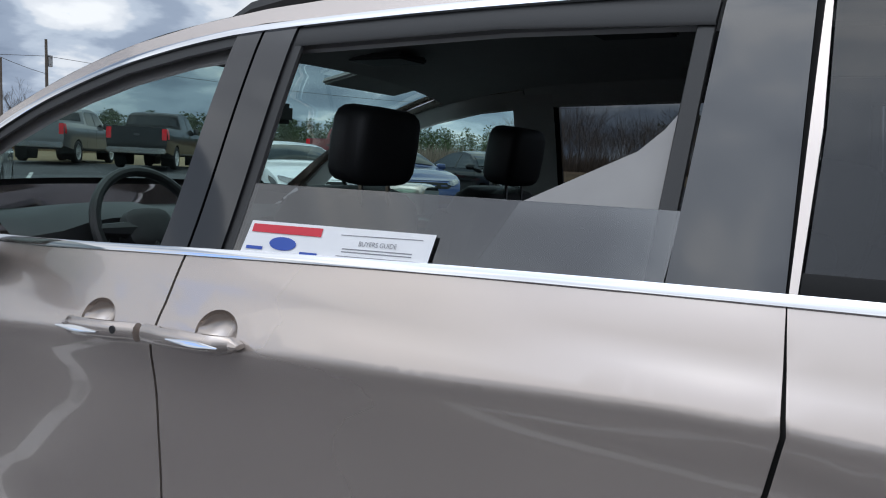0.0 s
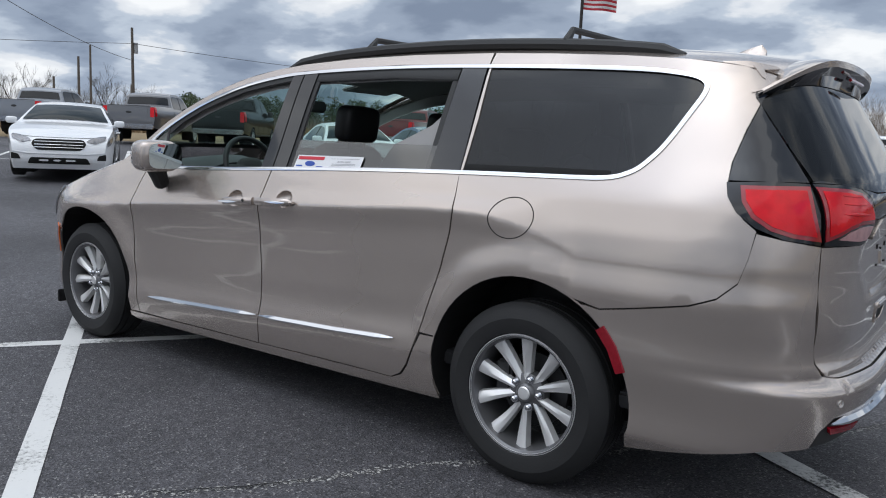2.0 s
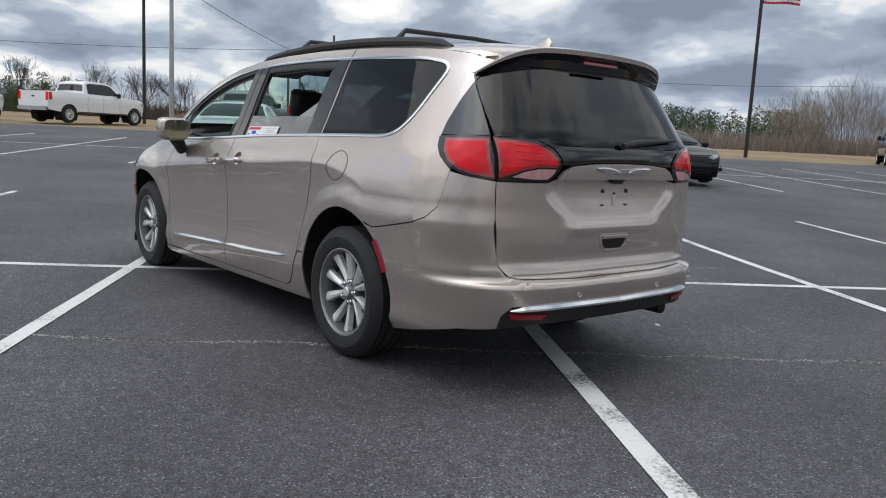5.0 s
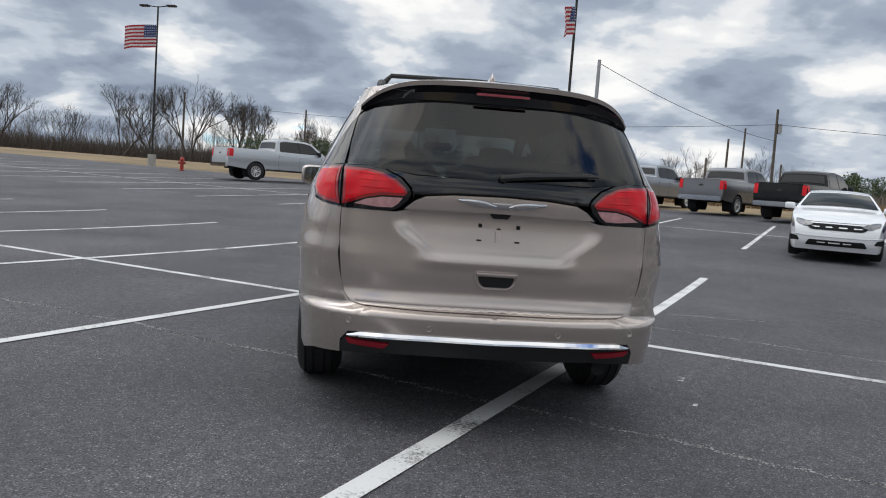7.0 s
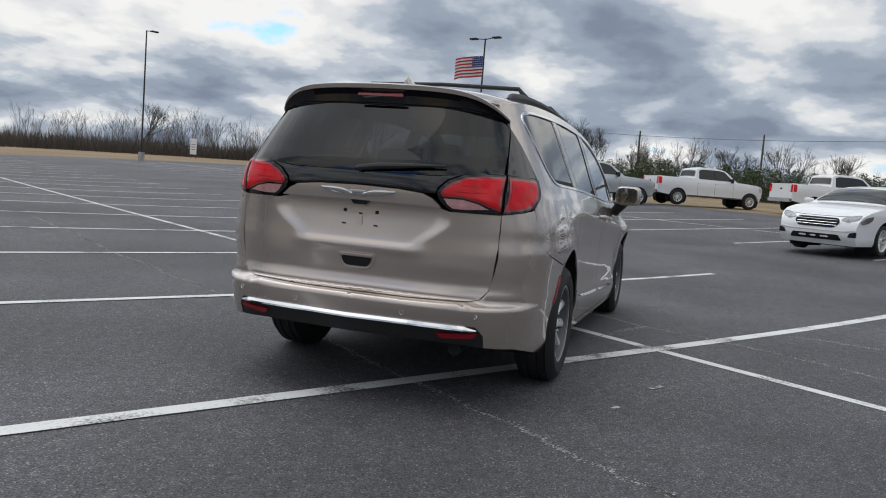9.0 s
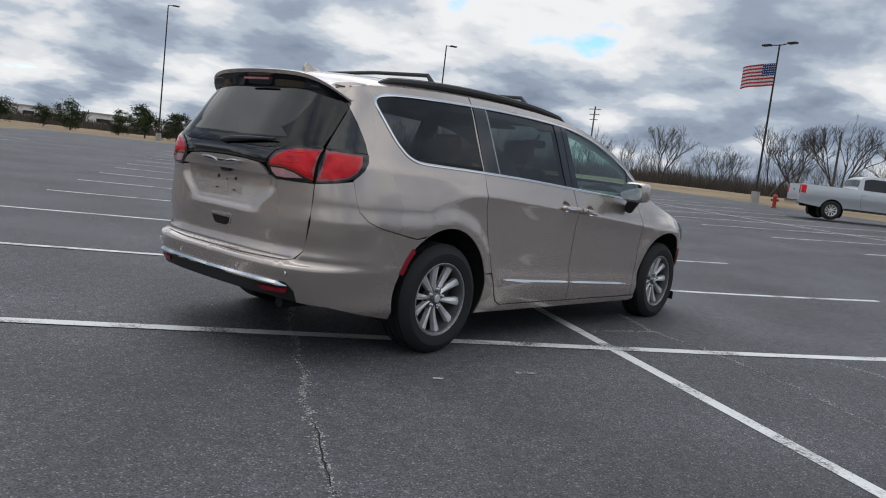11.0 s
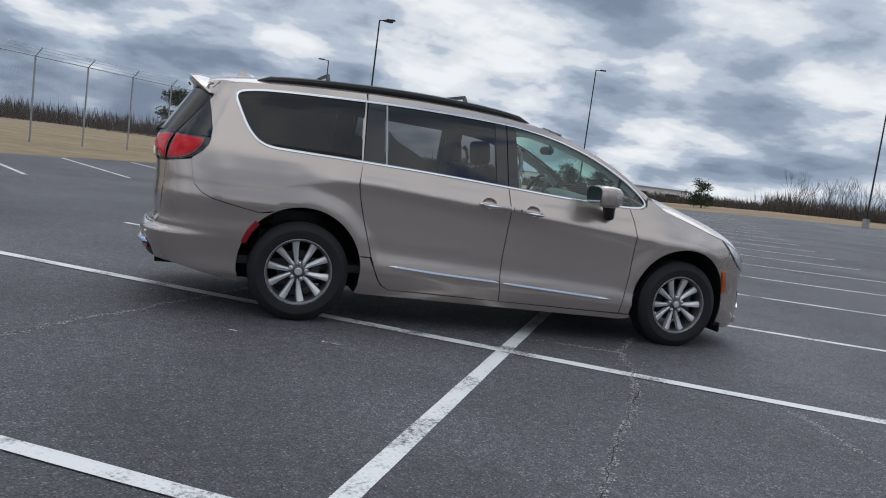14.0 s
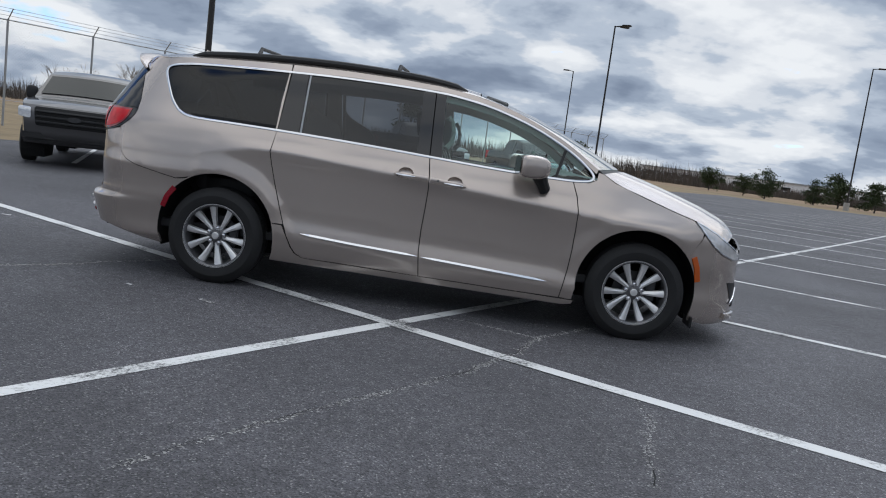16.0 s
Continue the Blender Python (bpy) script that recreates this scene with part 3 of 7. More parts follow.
def crack(pts, width, name="pavement_seam"):
    """A ragged open crack with pale broken edges and loose grit."""
    bm = bmesh.new()
    line = []
    for a, b in zip(pts, pts[1:]):
        a, b = Vector(a), Vector(b)
        n = max(2, int((b - a).length / 0.035))
        side_d = Vector((-(b - a).y, (b - a).x)).normalized()
        for i in range(n):
            p = a.lerp(b, i / n)
            w = 0.055 * noise.noise(Vector((p.x * 1.6, p.y * 1.6, 1))) + 0.03 * noise.noise(Vector((p.x * 7, p.y * 7, 2)))
            line.append(p + side_d * (w + random.uniform(-0.006, 0.006)))
    near = [p for p in line if p.length < 11]
    for i in range(len(near) * 16):
        p = random.choice(near)
        q = p + Vector((random.gauss(0, width * 0.5), random.gauss(0, width * 0.5)))
        if noise.noise(Vector((q.x * 1.3, q.y * 1.3, 3))) < random.uniform(-0.5, 0.25):
            continue
        r = random.uniform(0.003, 0.009)
        z = ground_z(q.x, q.y)
        a0 = random.random() * 6
        vs = [bm.verts.new((q.x + r * math.cos(a0 + k * 2.1) * random.uniform(0.6, 1.5), q.y + r * math.sin(a0 + k * 2.1), z + 0.002)) for k in range(3)]
        top_v = bm.verts.new((q.x, q.y, z + r * 0.55))
        for k in range(3):
            bm.faces.new((vs[k], vs[(k + 1) % 3], top_v))
    ob = tagged(part(name, bm, M["grit"]), "pale broken edges and loose grit along a crack", "seam", kind="stuff")
    verts, faces, prev = [], [], None
    for k, p in enumerate(line):
        d = line[min(k + 1, len(line) - 1)] - line[max(k - 1, 0)]
        n = Vector((-d.y, d.x)).normalized()
        w = max(0.0006, 0.0012 + 0.005 * noise.noise(Vector((p.x * 2, p.y * 2, 8))) + random.uniform(-0.001, 0.001))
        for sg in (-1, 1):
            q = p + n * w * sg
            verts.append((q.x, q.y, ground_z(q.x, q.y) + 0.0075))
        if k:
            faces.append((2 * k - 2, 2 * k, 2 * k + 1, 2 * k - 1))
    tagged(mesh_ob("pavement_crack", verts, faces, M["gap"], None, False), "thin dark ragged crack in the asphalt", "crack", kind="structure")
    return ob


crack([(9.0, 14.2), (4.56, 7.48), (3.12, 5.36), (1.2, 2.3), (0.29, 0.95), (-0.53, -0.14), (-1.32, -1.27), (-2.19, -2.6), (-4.6, -6.2)], 0.028)
crack([(0.8, -4.07), (1.07, -3.55), (1.39, -3.1), (1.9, -2.4), (2.42, -1.26), (2.9, -0.7)], 0.03)
crack([(2.9, -2.4), (2.85, -2.9), (2.7, -3.6)], 0.03)
crack([(2.42, -1.26), (1.8, -1.0), (1.2, -0.85)], 0.03)
# scattered grit and pale scuffs
bm = bmesh.new()
for i in range(2600):
    a, r = random.random() * 6.283, 9.5 * math.sqrt(random.random())
    x, y = 1 + r * math.cos(a), -0.5 + r * math.sin(a)
    z, s = ground_z(x, y), random.uniform(0.002, 0.006)
    vs = [bm.verts.new((x + s * math.cos(q), y + s * math.sin(q), z + 0.001)) for q in (0.3, 2.4, 4.5)]
    t = bm.verts.new((x, y, z + s * 0.8))
    for k in range(3):
        bm.faces.new((vs[k], vs[(k + 1) % 3], t))
tagged(part("gravel", bm, M["grit"]), "small pale grit scattered over the asphalt", "gravel", kind="stuff")
for x, y, l, w, a in ((0.19, -1.51, 0.065, 0.035, 150), (-0.42, -1.33, 0.03, 0.025, 150), (-2.7, 0.9, 0.05, 0.03, 0)):
    d = Vector((math.cos(radians(a)), math.sin(radians(a))))
    tagged(ground_line(Vector((x, y)) - d * l, Vector((x, y)) + d * l, w, "paint_scuff", 0.005), "small white paint scuff on the asphalt", "scuff", kind="structure")


# ---- the minivan ----
# x forward from the rear axle, y to its left, z up; half width by height at mid length
W_TAB = table([0.12, 0.18, 0.27, 0.35, 0.405, 0.45, 0.53, 0.62, 0.74, 0.86, 0.910, 0.919, 0.928, 0.98, 1.03, 1.10, 1.17, 1.22, 1.30, 1.40, 1.50, 1.58, 1.64, 1.72],
              [0.80, 0.865, 0.905, 0.922, 0.930, 0.926, 0.9145, 0.9150, 0.9215, 0.9345, 0.9470, 0.9480, 0.9455, 0.9265, 0.907, 0.884, 0.855, 0.834, 0.802, 0.763, 0.722, 0.686, 0.652, 0.60])
REAR_X = table([0.20, 0.28, 0.36, 0.42, 0.50, 0.54, 0.556, 0.566, 0.576, 0.60, 0.75, 0.90, 1.00, 1.10, 1.20, 1.30, 1.40, 1.52, 1.60, 1.70],
               [-0.97, -1.025, -1.07, -1.095, -1.114, -1.119, -1.114, -1.088, -1.056, -1.045, -1.045, -1.045, -1.05, -1.06, -1.05, -0.995, -0.935, -0.86, -0.81, -0.74])
FRONT_X = table([0.12, 0.20, 0.30, 0.45, 0.60, 0.72, 0.82, 0.90, 1.00, 1.2], [3.90, 3.965, 3.975, 3.97, 3.965, 3.95, 3.91, 3.84, 3.70, 3.5])
X0, X1, NR, NF = -0.20, 3.00, 4.0, 3.0
AXLE_F, WHEEL_Z, ARCH_R, ARCH_Z = 3.089, 0.36, 0.438, 0.378


CREASE_Z = table([-0.6, -0.35, -0.2, -0.05, 0.10, 0.22, 0.35, 0.86, 1.27, 1.70, 2.60, 3.20, 3.60], [0.84, 0.88, 0.925, 0.975, 1.008, 1.022, 1.026, 0.998, 0.970, 0.938, 0.868, 0.825, 0.80])


def half_w(x, z):
    k = 1.0 - smoothstep(1.12, 1.58, z)
    s = 0.05 * (x - 1.0) * (1.0 - smoothstep(2.4, 3.6, x) * 0.4) if x >= 0.4 else -0.03 + 0.02 * (x - 0.4)
    # the heights between sill and belt shift so that the shoulder crease lies on its line
    za, zc, zb = 0.50 - s, CREASE_Z(x), 1.10 - s
    if z <= za or z >= zb:
        zs = z + s * k
    elif z < zc:
        zs = 0.50 + (z - za) / (zc - za) * 0.419
    else:
        zs = 0.919 + (z - zc) / (zb - zc) * 0.181
    w = W_TAB(zs)
    f = smoothstep(0.35, -0.2, x) * 0.9 + smoothstep(2.6, 3.2, x) * 0.9
    if f > 0:
        h = 0.03 + 0.045 * smoothstep(0.35, -0.15, x) * smoothstep(0.72, 0.86, z)
        w = w * (1 - f) + f * (W_TAB(zs - 2 * h) + W_TAB(zs - h) + W_TAB(zs) + W_TAB(zs + h) + W_TAB(zs + 2 * h)) / 5
    hat = max(0.0, min((zs - 0.60) / 0.319, (1.10 - zs) / 0.181))
    w -= 0.25 * max(zc - 0.919 + s, -0.02) * hat
    w += 0.009 * smoothstep(0.2, -0.2, x) * smoothstep(0.82, 1.0, z) * (1.0 - smoothstep(1.1, 1.3, z))
    # the bumper's flank is plain below the lamps
    if x < 0.1:
        g = smoothstep(0.1, -0.2, x) * smoothstep(0.70, 0.60, z) * smoothstep(0.26, 0.33, z)
        w += (0.912 + 0.02 * (z - 0.36) - w) * g
    # swelling over the wheels
    for ax in (0.0, AXLE_F):
        r = math.hypot(x - ax, z - WHEEL_Z)
        w += 0.022 * smoothstep(0.60, 0.46, r) * smoothstep(0.38, 0.62, z)
        w += 0.011 * math.exp(-((x - ax) / 0.45) ** 2 - ((z - 0.84) / 0.16) ** 2)
    # the nose draws in
    w -= 0.05 * smoothstep(2.5, 3.3, x) * smoothstep(0.85, 1.1, z)
    return w


def contour_rear(z):
    w, a = half_w(X0, z), X0 - REAR_X(z)
    pts = []
    for i in range(61):
        f = math.pi / 2 * i / 60
        r = (abs(math.cos(f) / w) ** NR + abs(math.sin(f) / a) ** NR) ** (-1 / NR)
        pts.append((X0 - r * math.sin(f), r * math.cos(f)))
    return pts


CACHE = {}


def rear_arc(z):
    key = round(z, 4)
    if key not in CACHE:
        p = np.array(contour_rear(z))
        s = np.concatenate([[0], np.cumsum(np.hypot(*np.diff(p, axis=0).T))])
        CACHE[key] = (s, p)
    return CACHE[key]


def side(u, z):
    """The body's left side; behind X0 u runs round the rear corner, ahead of X1 round the nose."""
    if u < X0:
        s, p = rear_arc(z)
        d = X0 - u
        w0 = half_w(X0, z)
        x, y = np.interp(d, s, p[:, 0]), np.interp(d, s, p[:, 1])
        return Vector((x, y, z))
    if u > X1:
        a = FRONT_X(z) - X1
        t = min((u - X1) / a, 0.9995)
        return Vector((u, half_w(min(u, 3.5), z) * (1 - t ** NF) ** (1 / NF), z))
    return Vector((u, half_w(u, z), z))


side_ref[0] = side


def u_of_y(y, z):
    s, p = rear_arc(z)
    return X0 - float(np.interp(-y, -p[:, 1], s))


def u_of_x(x, z):
    if x >= X0:
        return x
    s, p = rear_arc(z)
    return X0 - float(np.interp(-x, -p[:, 0], s))


def rear(y, z):
    """The rear face, by y and z."""
    w, a = half_w(X0, z), X0 - REAR_X(z)
    t = min(abs(y) / w, 0.995)
    return Vector((X0 - a * (1 - t ** NR) ** (1 / NR), y, z))


def cu(pts):
    return [(u_of_x(x, z), z) for x, z in pts]


# roof rail line and centre line of roof, windscreen and bonnet
EDGE_Z = table([-0.80, -0.62, -0.3, 0.1, 0.6, 1.1, 1.5, 1.9, 2.21, 2.5, 2.72, 2.85, 3.05, 3.3, 3.5, 3.66, 3.76],
               [1.555, 1.60, 1.635, 1.66, 1.675, 1.67, 1.648, 1.583, 1.478, 1.335, 1.19, 1.11, 1.04, 0.958, 0.897, 0.82, 0.74])
ROOF_Z = table([-0.80, -0.5, -0.1, 0.4, 0.9, 1.3, 1.6, 1.8], [1.655, 1.695, 1.725, 1.742, 1.742, 1.728, 1.702, 1.668])
CENTRE = {"edge": [1.80, 2.00, 2.21, 2.40, 2.58, 2.72], "x": [1.80, 2.02, 2.27, 2.50, 2.76, 2.98], "z": [1.668, 1.605, 1.525, 1.435, 1.315, 1.205]}


def edge_pt(x):
    z = EDGE_Z(x)
    return side(u_of_x(x, z), z)


def top(x, v):
    """Roof, screen and bonnet: x of the rail, v from -1 (right rail) to 1 (left rail)."""
    e = edge_pt(x)
    if x <= 1.8:
        cx, cz = x, ROOF_Z(x)
    elif x <= 2.72:
        cx, cz = float(np.interp(x, CENTRE["edge"], CENTRE["x"])), float(np.interp(x, CENTRE["edge"], CENTRE["z"]))
    else:
        f = (x - 2.72) / (3.76 - 2.72)
        cx = 2.98 + f * 0.98
        cz = table([0, 0.25, 0.5, 0.75, 0.9, 1.0], [1.205, 1.14, 1.065, 0.975, 0.90, 0.80])(f)
    a = abs(v)
    g = 1 - a ** (2.6 if x <= 2.72 else 4.0)
    bow = 1 - a ** 2.0
    return Vector((e.x + (cx - e.x) * bow, e.y * v, e.z + (cz - e.z) * g))


DLO = [(-0.36, 1.215), (-0.28, 1.185), (-0.10, 1.18), (0.36, 1.17), (0.93, 1.15), (1.51, 1.12), (1.96, 1.095), (2.45, 1.08), (2.62, 1.085), (2.69, 1.105), (2.70, 1.15),
       (2.61, 1.23), (2.50, 1.305), (2.36, 1.38), (2.21, 1.448), (2.06, 1.50), (1.90, 1.547), (1.70, 1.585), (1.487, 1.610), (0.875, 1.628), (0.29, 1.618), (-0.28, 1.598), (-0.48, 1.572), (-0.535, 1.545), (-0.545, 1.505),
       (-0.51, 1.43), (-0.45, 1.31), (-0.40, 1.25)]


def dlo_low(x):
    return float(np.interp(x, [p[0] for p in DLO[1:10]], [p[1] for p in DLO[1:10]]))


def dlo_high(x):
    up = DLO[10:25][::-1]
    return float(np.interp(x, [p[0] for p in up], [p[1] for p in up]))


def shrink(poly, d):
    """Moves a closed outline inwards."""
    n, out = len(poly), []
    area = sum(poly[i - 1][0] * poly[i][1] - poly[i][0] * poly[i - 1][1] for i in range(n))
    s = 1 if area > 0 else -1
    for i in range(n):
        p, a, b = Vector(poly[i]), Vector(poly[i - 1]), Vector(poly[(i + 1) % n])
        d1, d2 = (p - a).normalized(), (b - p).normalized()
        n1, n2 = Vector((-d1.y, d1.x)) * s, Vector((-d2.y, d2.x)) * s
        m = n1 + n2
        m = m / max(m.length_squared, 0.5) * 2
        out.append(p + m * d)
    return out


def band(x0a, x0b, x1a, x1b, inset=0.0, n=8):
    """The part of the window band between two slanted lines (bottom x, top x)."""
    lo = [(x0a + (x1a - x0a) * i / n, 0) for i in range(n + 1)]
    low = [(x, dlo_low(x) + inset) for x, _ in lo]
    hi = [x0b + (x1b - x0b) * i / n for i in range(n + 1)]
    high = [(x, dlo_high(x) - inset) for x in hi][::-1]
    return low + high


def arch(ax, a0, a1, r=ARCH_R, n=18):
    return [(ax + r * math.cos(radians(a0 + (a1 - a0) * i / n)), ARCH_Z + r * math.sin(radians(a0 + (a1 - a0) * i / n))) for i in range(n + 1)]


G = 0.0036   # half a shut line


def crease(x0, x1, dz):
    return [(x0 + (x1 - x0) * i / 20, CREASE_Z(x0 + (x1 - x0) * i / 20) + dz) for i in range(21)]


CREASE = [crease(-0.18, 2.9, d) for d in (-0.012, 0.0, 0.012)]
SLIDE_GAP = [(0.37, 1.17), (0.355, 1.02), (0.37, 0.94), (0.41, 0.79), (0.455, 0.65), (0.50, 0.51), (0.535, 0.42), (0.57, 0.35), (0.605, 0.305), (0.66, 0.277)]
DOOR_GAP = [(1.500, 1.12), (1.517, 1.00), (1.522, 0.90), (1.515, 0.75), (1.505, 0.60), (1.505, 0.45), (1.525, 0.262)]
FENDER_GAP = [(2.545, 1.085), (2.585, 0.98), (2.603, 0.88), (2.605, 0.75), (2.60, 0.60), (2.588, 0.45), (2.555, 0.25)]


def shift(line, d):
    return [(x + d, z) for x, z in line]


def sill_z(x):
    return 0.277 - 0.018 * (x - 0.66)


van = thing("minivan", 0, 0, 0, label="taupe metallic minivan parked across the stall lines", category="car")


def build_side(mirror):
    P = dict(mirror=mirror, flip=True)
    body = M["taupe"]
    # front door
    fd = shift(DOOR_GAP, G) + [(1.8, sill_z(1.8) + G), (2.2, sill_z(2.2) + G)] + shift(FENDER_GAP, -G)[::-1]
    fd += [(x, dlo_low(x) - 0.002) for x in (2.3, 1.96, 1.7)]
    def scoop(cx, cz, k=1.0):
        return [(cx + 0.056 * k * math.cos(a), cz + 0.041 * k * math.sin(a)) for a in (2 * math.pi * q / 28 for q in range(28))]

    DOOR_SCOOP, SLIDE_SCOOP = (1.705, 0.970), (1.347, 0.993)
    door = skin("front_door", fd, side, body, van, 0.036, lines=CREASE, holes=[scoop(*DOOR_SCOOP)], **P)
    # sliding door
    sd = shift(SLIDE_GAP, G) + [(0.9, sill_z(0.9) + G), (1.2, sill_z(1.2) + G)] + shift(DOOR_GAP, -G)[::-1]
    sd += [(x, dlo_low(x) - 0.002) for x in (1.2, 0.93, 0.6)]
    slide = skin("sliding_door", sd, side, body, van, 0.036, lines=CREASE, holes=[scoop(*SLIDE_SCOOP)], **P)
    # front wing
    fg = shift(FENDER_GAP, G)
    ed = [(x, EDGE_Z(x)) for x in (2.76, 2.85, 3.05, 3.2, 3.3, 3.4, 3.44)]
    wing = fg[::-1] + [(2.66, 1.088), (2.715, 1.115), (2.725, 1.17)] + ed + [(3.456, 0.905), (3.515, 0.835), (3.512, 0.80), (3.432, 0.672)]
    wing += arch(AXLE_F, 38, 188) + [(2.645, 0.245)]
    skin("front_wing", wing, side, body, van, 0.032, **P)
    # front bumper side
    fb = [(3.50, 0.20), (3.525, 0.36)] + arch(AXLE_F, 5, 40, n=6) + [(3.517, 0.80), (3.53, 0.828), (3.61, 0.748), (3.70, 0.692), (3.80, 0.656), (3.90, 0.647), (3.95, 0.645), (3.962, 0.50), (3.965, 0.36), (3.95, 0.24), (3.90, 0.185), (3.65, 0.17)]
    skin("front_bumper_side", fb, side, body, van, 0.026, **P)
    lamp = [(3.458, 0.911), (3.52, 0.886), (3.62, 0.842), (3.71, 0.79), (3.80, 0.74), (3.88, 0.69), (3.905, 0.655), (3.80, 0.662), (3.70, 0.698), (3.61, 0.755), (3.53, 0.835)]
    hl = skin("headlight", lamp, side, M["clear_lens"], van, 0.02, offset=0.006, label="clear headlight with chrome inside", **P)
    ribbon("trim", lamp, side, 0.012, 0.004, M["chrome"], hl, 0.006, True, mirror, flip=True)
    fog = [(3.79, 0.49), (3.89, 0.485), (3.90, 0.38), (3.86, 0.34), (3.83, 0.41)]
    skin("fog_lamp_recess", fog, side, M["black_plastic"], van, 0.02, offset=0.004, **P)
    ribbon("fog_lamp_trim", [(3.84, 0.33), (3.89, 0.37), (3.905, 0.44)], side, 0.02, 0.012, M["chrome"], van, 0.004, False, mirror, flip=True)
    ribbon("front_marker_light", [(3.468, 0.665), (3.502, 0.59), (3.527, 0.49)], side, 0.045, 0.008, M["amber_lens"], van, 0.002, False, mirror, "amber side marker", flip=True)
    # sill
    sl = [(0.60, 0.226), (2.58, 0.200), (2.65, 0.212), (2.66, 0.238)] + [(x, sill_z(x) - G) for x in (2.55, 2.2, 1.5, 0.9, 0.66)] + \
        [(0.60, 0.30), (0.565, 0.345), (0.525, 0.43), (0.49, 0.50)] + arch(0.0, 16.5, -20, n=5)
    skin("sill", sl, side, body, van, 0.03, **P)
    # quarter panel with the rear pillar
    gap_b = [(-0.31, 0.742), (-0.42, 0.762), (-0.52, 0.782), (-0.62, 0.803), (-0.70, 0.835), (-0.755, 0.89), (-0.775, 0.97), (-0.785, 1.055)]
    q = [(x, z + 0.003) for x, z in gap_b]
    q += [(-0.745, 1.09), (-0.70, 1.14), (-0.675, 1.20), (-0.672, 1.27), (-0.69, 1.38), (-0.715, 1.50), (-0.735, 1.53)]
    q += [(-0.70, 1.57)] + [(x, EDGE_Z(x)) for x in (-0.64, -0.45, -0.2, 0.1, 0.38)]
    q += [(0.385, 1.625), (0.372, 1.17)] + shift(SLIDE_GAP, -G)[1:6]
    q += arch(0.0, 17.3, 117, n=16)
    qpanel = skin("quarter_panel", cu(q), side, body, van, 0.032, holes=[quarter_hole()], lines=CREASE, **P)
    # roof rail above the doors
    rr = [(x, EDGE_Z(x)) for x in (0.392, 0.8, 1.2, 1.5, 1.7, 1.9, 2.06, 2.21, 2.36, 2.5, 2.62, 2.72)]
    rr += [(2.705, 1.16), (2.61, 1.233), (2.50, 1.308), (2.36, 1.383), (2.21, 1.451), (2.06, 1.503), (1.90, 1.55), (1.70, 1.588), (1.487, 1.613), (0.875, 1.631), (0.392, 1.623)]
    skin("roof_rail", rr, side, body, van, 0.03, **P)
    # rear bumper corner
    rb = [(x, z - 0.003) for x, z in gap_b[:-1]]
    uc = lambda z: u_of_y(0.0, z)
    gate = 0.7325
    low = [(-0.41, 0.245), (-0.55, 0.27), (-0.69, 0.30), (-0.85, 0.335)]
    bp = cu(rb) + [(u_of_x(-0.787, 1.050), 1.050), (u_of_x(-0.86, 1.034), 1.034), (u_of_y(gate, 1.016), 1.016)]
    bp += [(u_of_y(y, z), z) for y, z in ((0.7325, 0.9), (0.7315, 0.85), (0.7165, 0.70), (0.700, 0.632), (0.665, 0.586), (0.60, 0.5735), (0.3, 0.5675), (0.0, 0.567))]
    bp += [(u_of_y(0.0, z), z) for z in (0.558, 0.545, 0.535, 0.52, 0.50, 0.48, 0.465, 0.456)] + [(u_of_y(0.3, 0.456), 0.456), (u_of_y(0.6, 0.460), 0.460), (u_of_y(0.665, 0.455), 0.455), (u_of_y(0.70, 0.41), 0.41), (u_of_y(0.70, 0.345), 0.345)]
    bp += cu(low[::-1]) + [(-0.42, 0.30)] + arch(0.0, 184, 122, n=8)
    skin("rear_bumper", bp, side, body, van, 0.03, thick=0.02, **P)
    sk = [(u_of_y(0.0, 0.452), 0.452), (u_of_y(0.3, 0.452), 0.452), (u_of_y(0.66, 0.455), 0.455), (u_of_y(0.70, 0.40), 0.40), (u_of_y(0.70, 0.345), 0.345),
          (u_of_y(0.5, 0.358), 0.358)] + [(u_of_y(0.0, z), z) for z in (0.354, 0.365, 0.38, 0.395, 0.41, 0.425, 0.44)]
    skin("rear_bumper_skirt", sk, side, M["black_plastic"], van, 0.03, offset=-0.004, **P)
    bm = bmesh.new()
    prev = None
    for i in range(25):
        y = 0.672 * i / 24
        z = 0.447 + 0.004 * math.sin(math.pi * y / 0.672) - 0.010 * smoothstep(0.60, 0.672, y)
        k = 1.0 - 0.75 * smoothstep(0.62, 0.672, y)
        c = side(u_of_y(y, z + 0.012), z + 0.012)
        row = [bm.verts.new((c.x + dx * k - 0.001, -y if mirror else y, z + dz * k)) for dx, dz in ((0.002, 0.012), (-0.006, 0.010), (-0.017, -0.004), (-0.018, -0.012), (0.004, -0.016))]
        if prev:
            for q in range(4):
                bm.faces.new((prev[q], prev[q + 1], row[q + 1], row[q]))
        prev = row
    bm.faces.new(prev)
    bmesh.ops.recalc_face_normals(bm, faces=bm.faces)
    part("bumper_chrome_strip", bm, M["chrome"], van, "bright chrome strip along the bumper", False)
    ref = [(0.672, 0.422), (0.655, 0.398), (0.50, 0.388), (0.475, 0.412)]
    skin("rear_reflector", [(u_of_y(y, z), z) for y, z in ref], side, M["reflector_red"], van, 0.02, offset=0.008, label="red reflector in the bumper", **P)
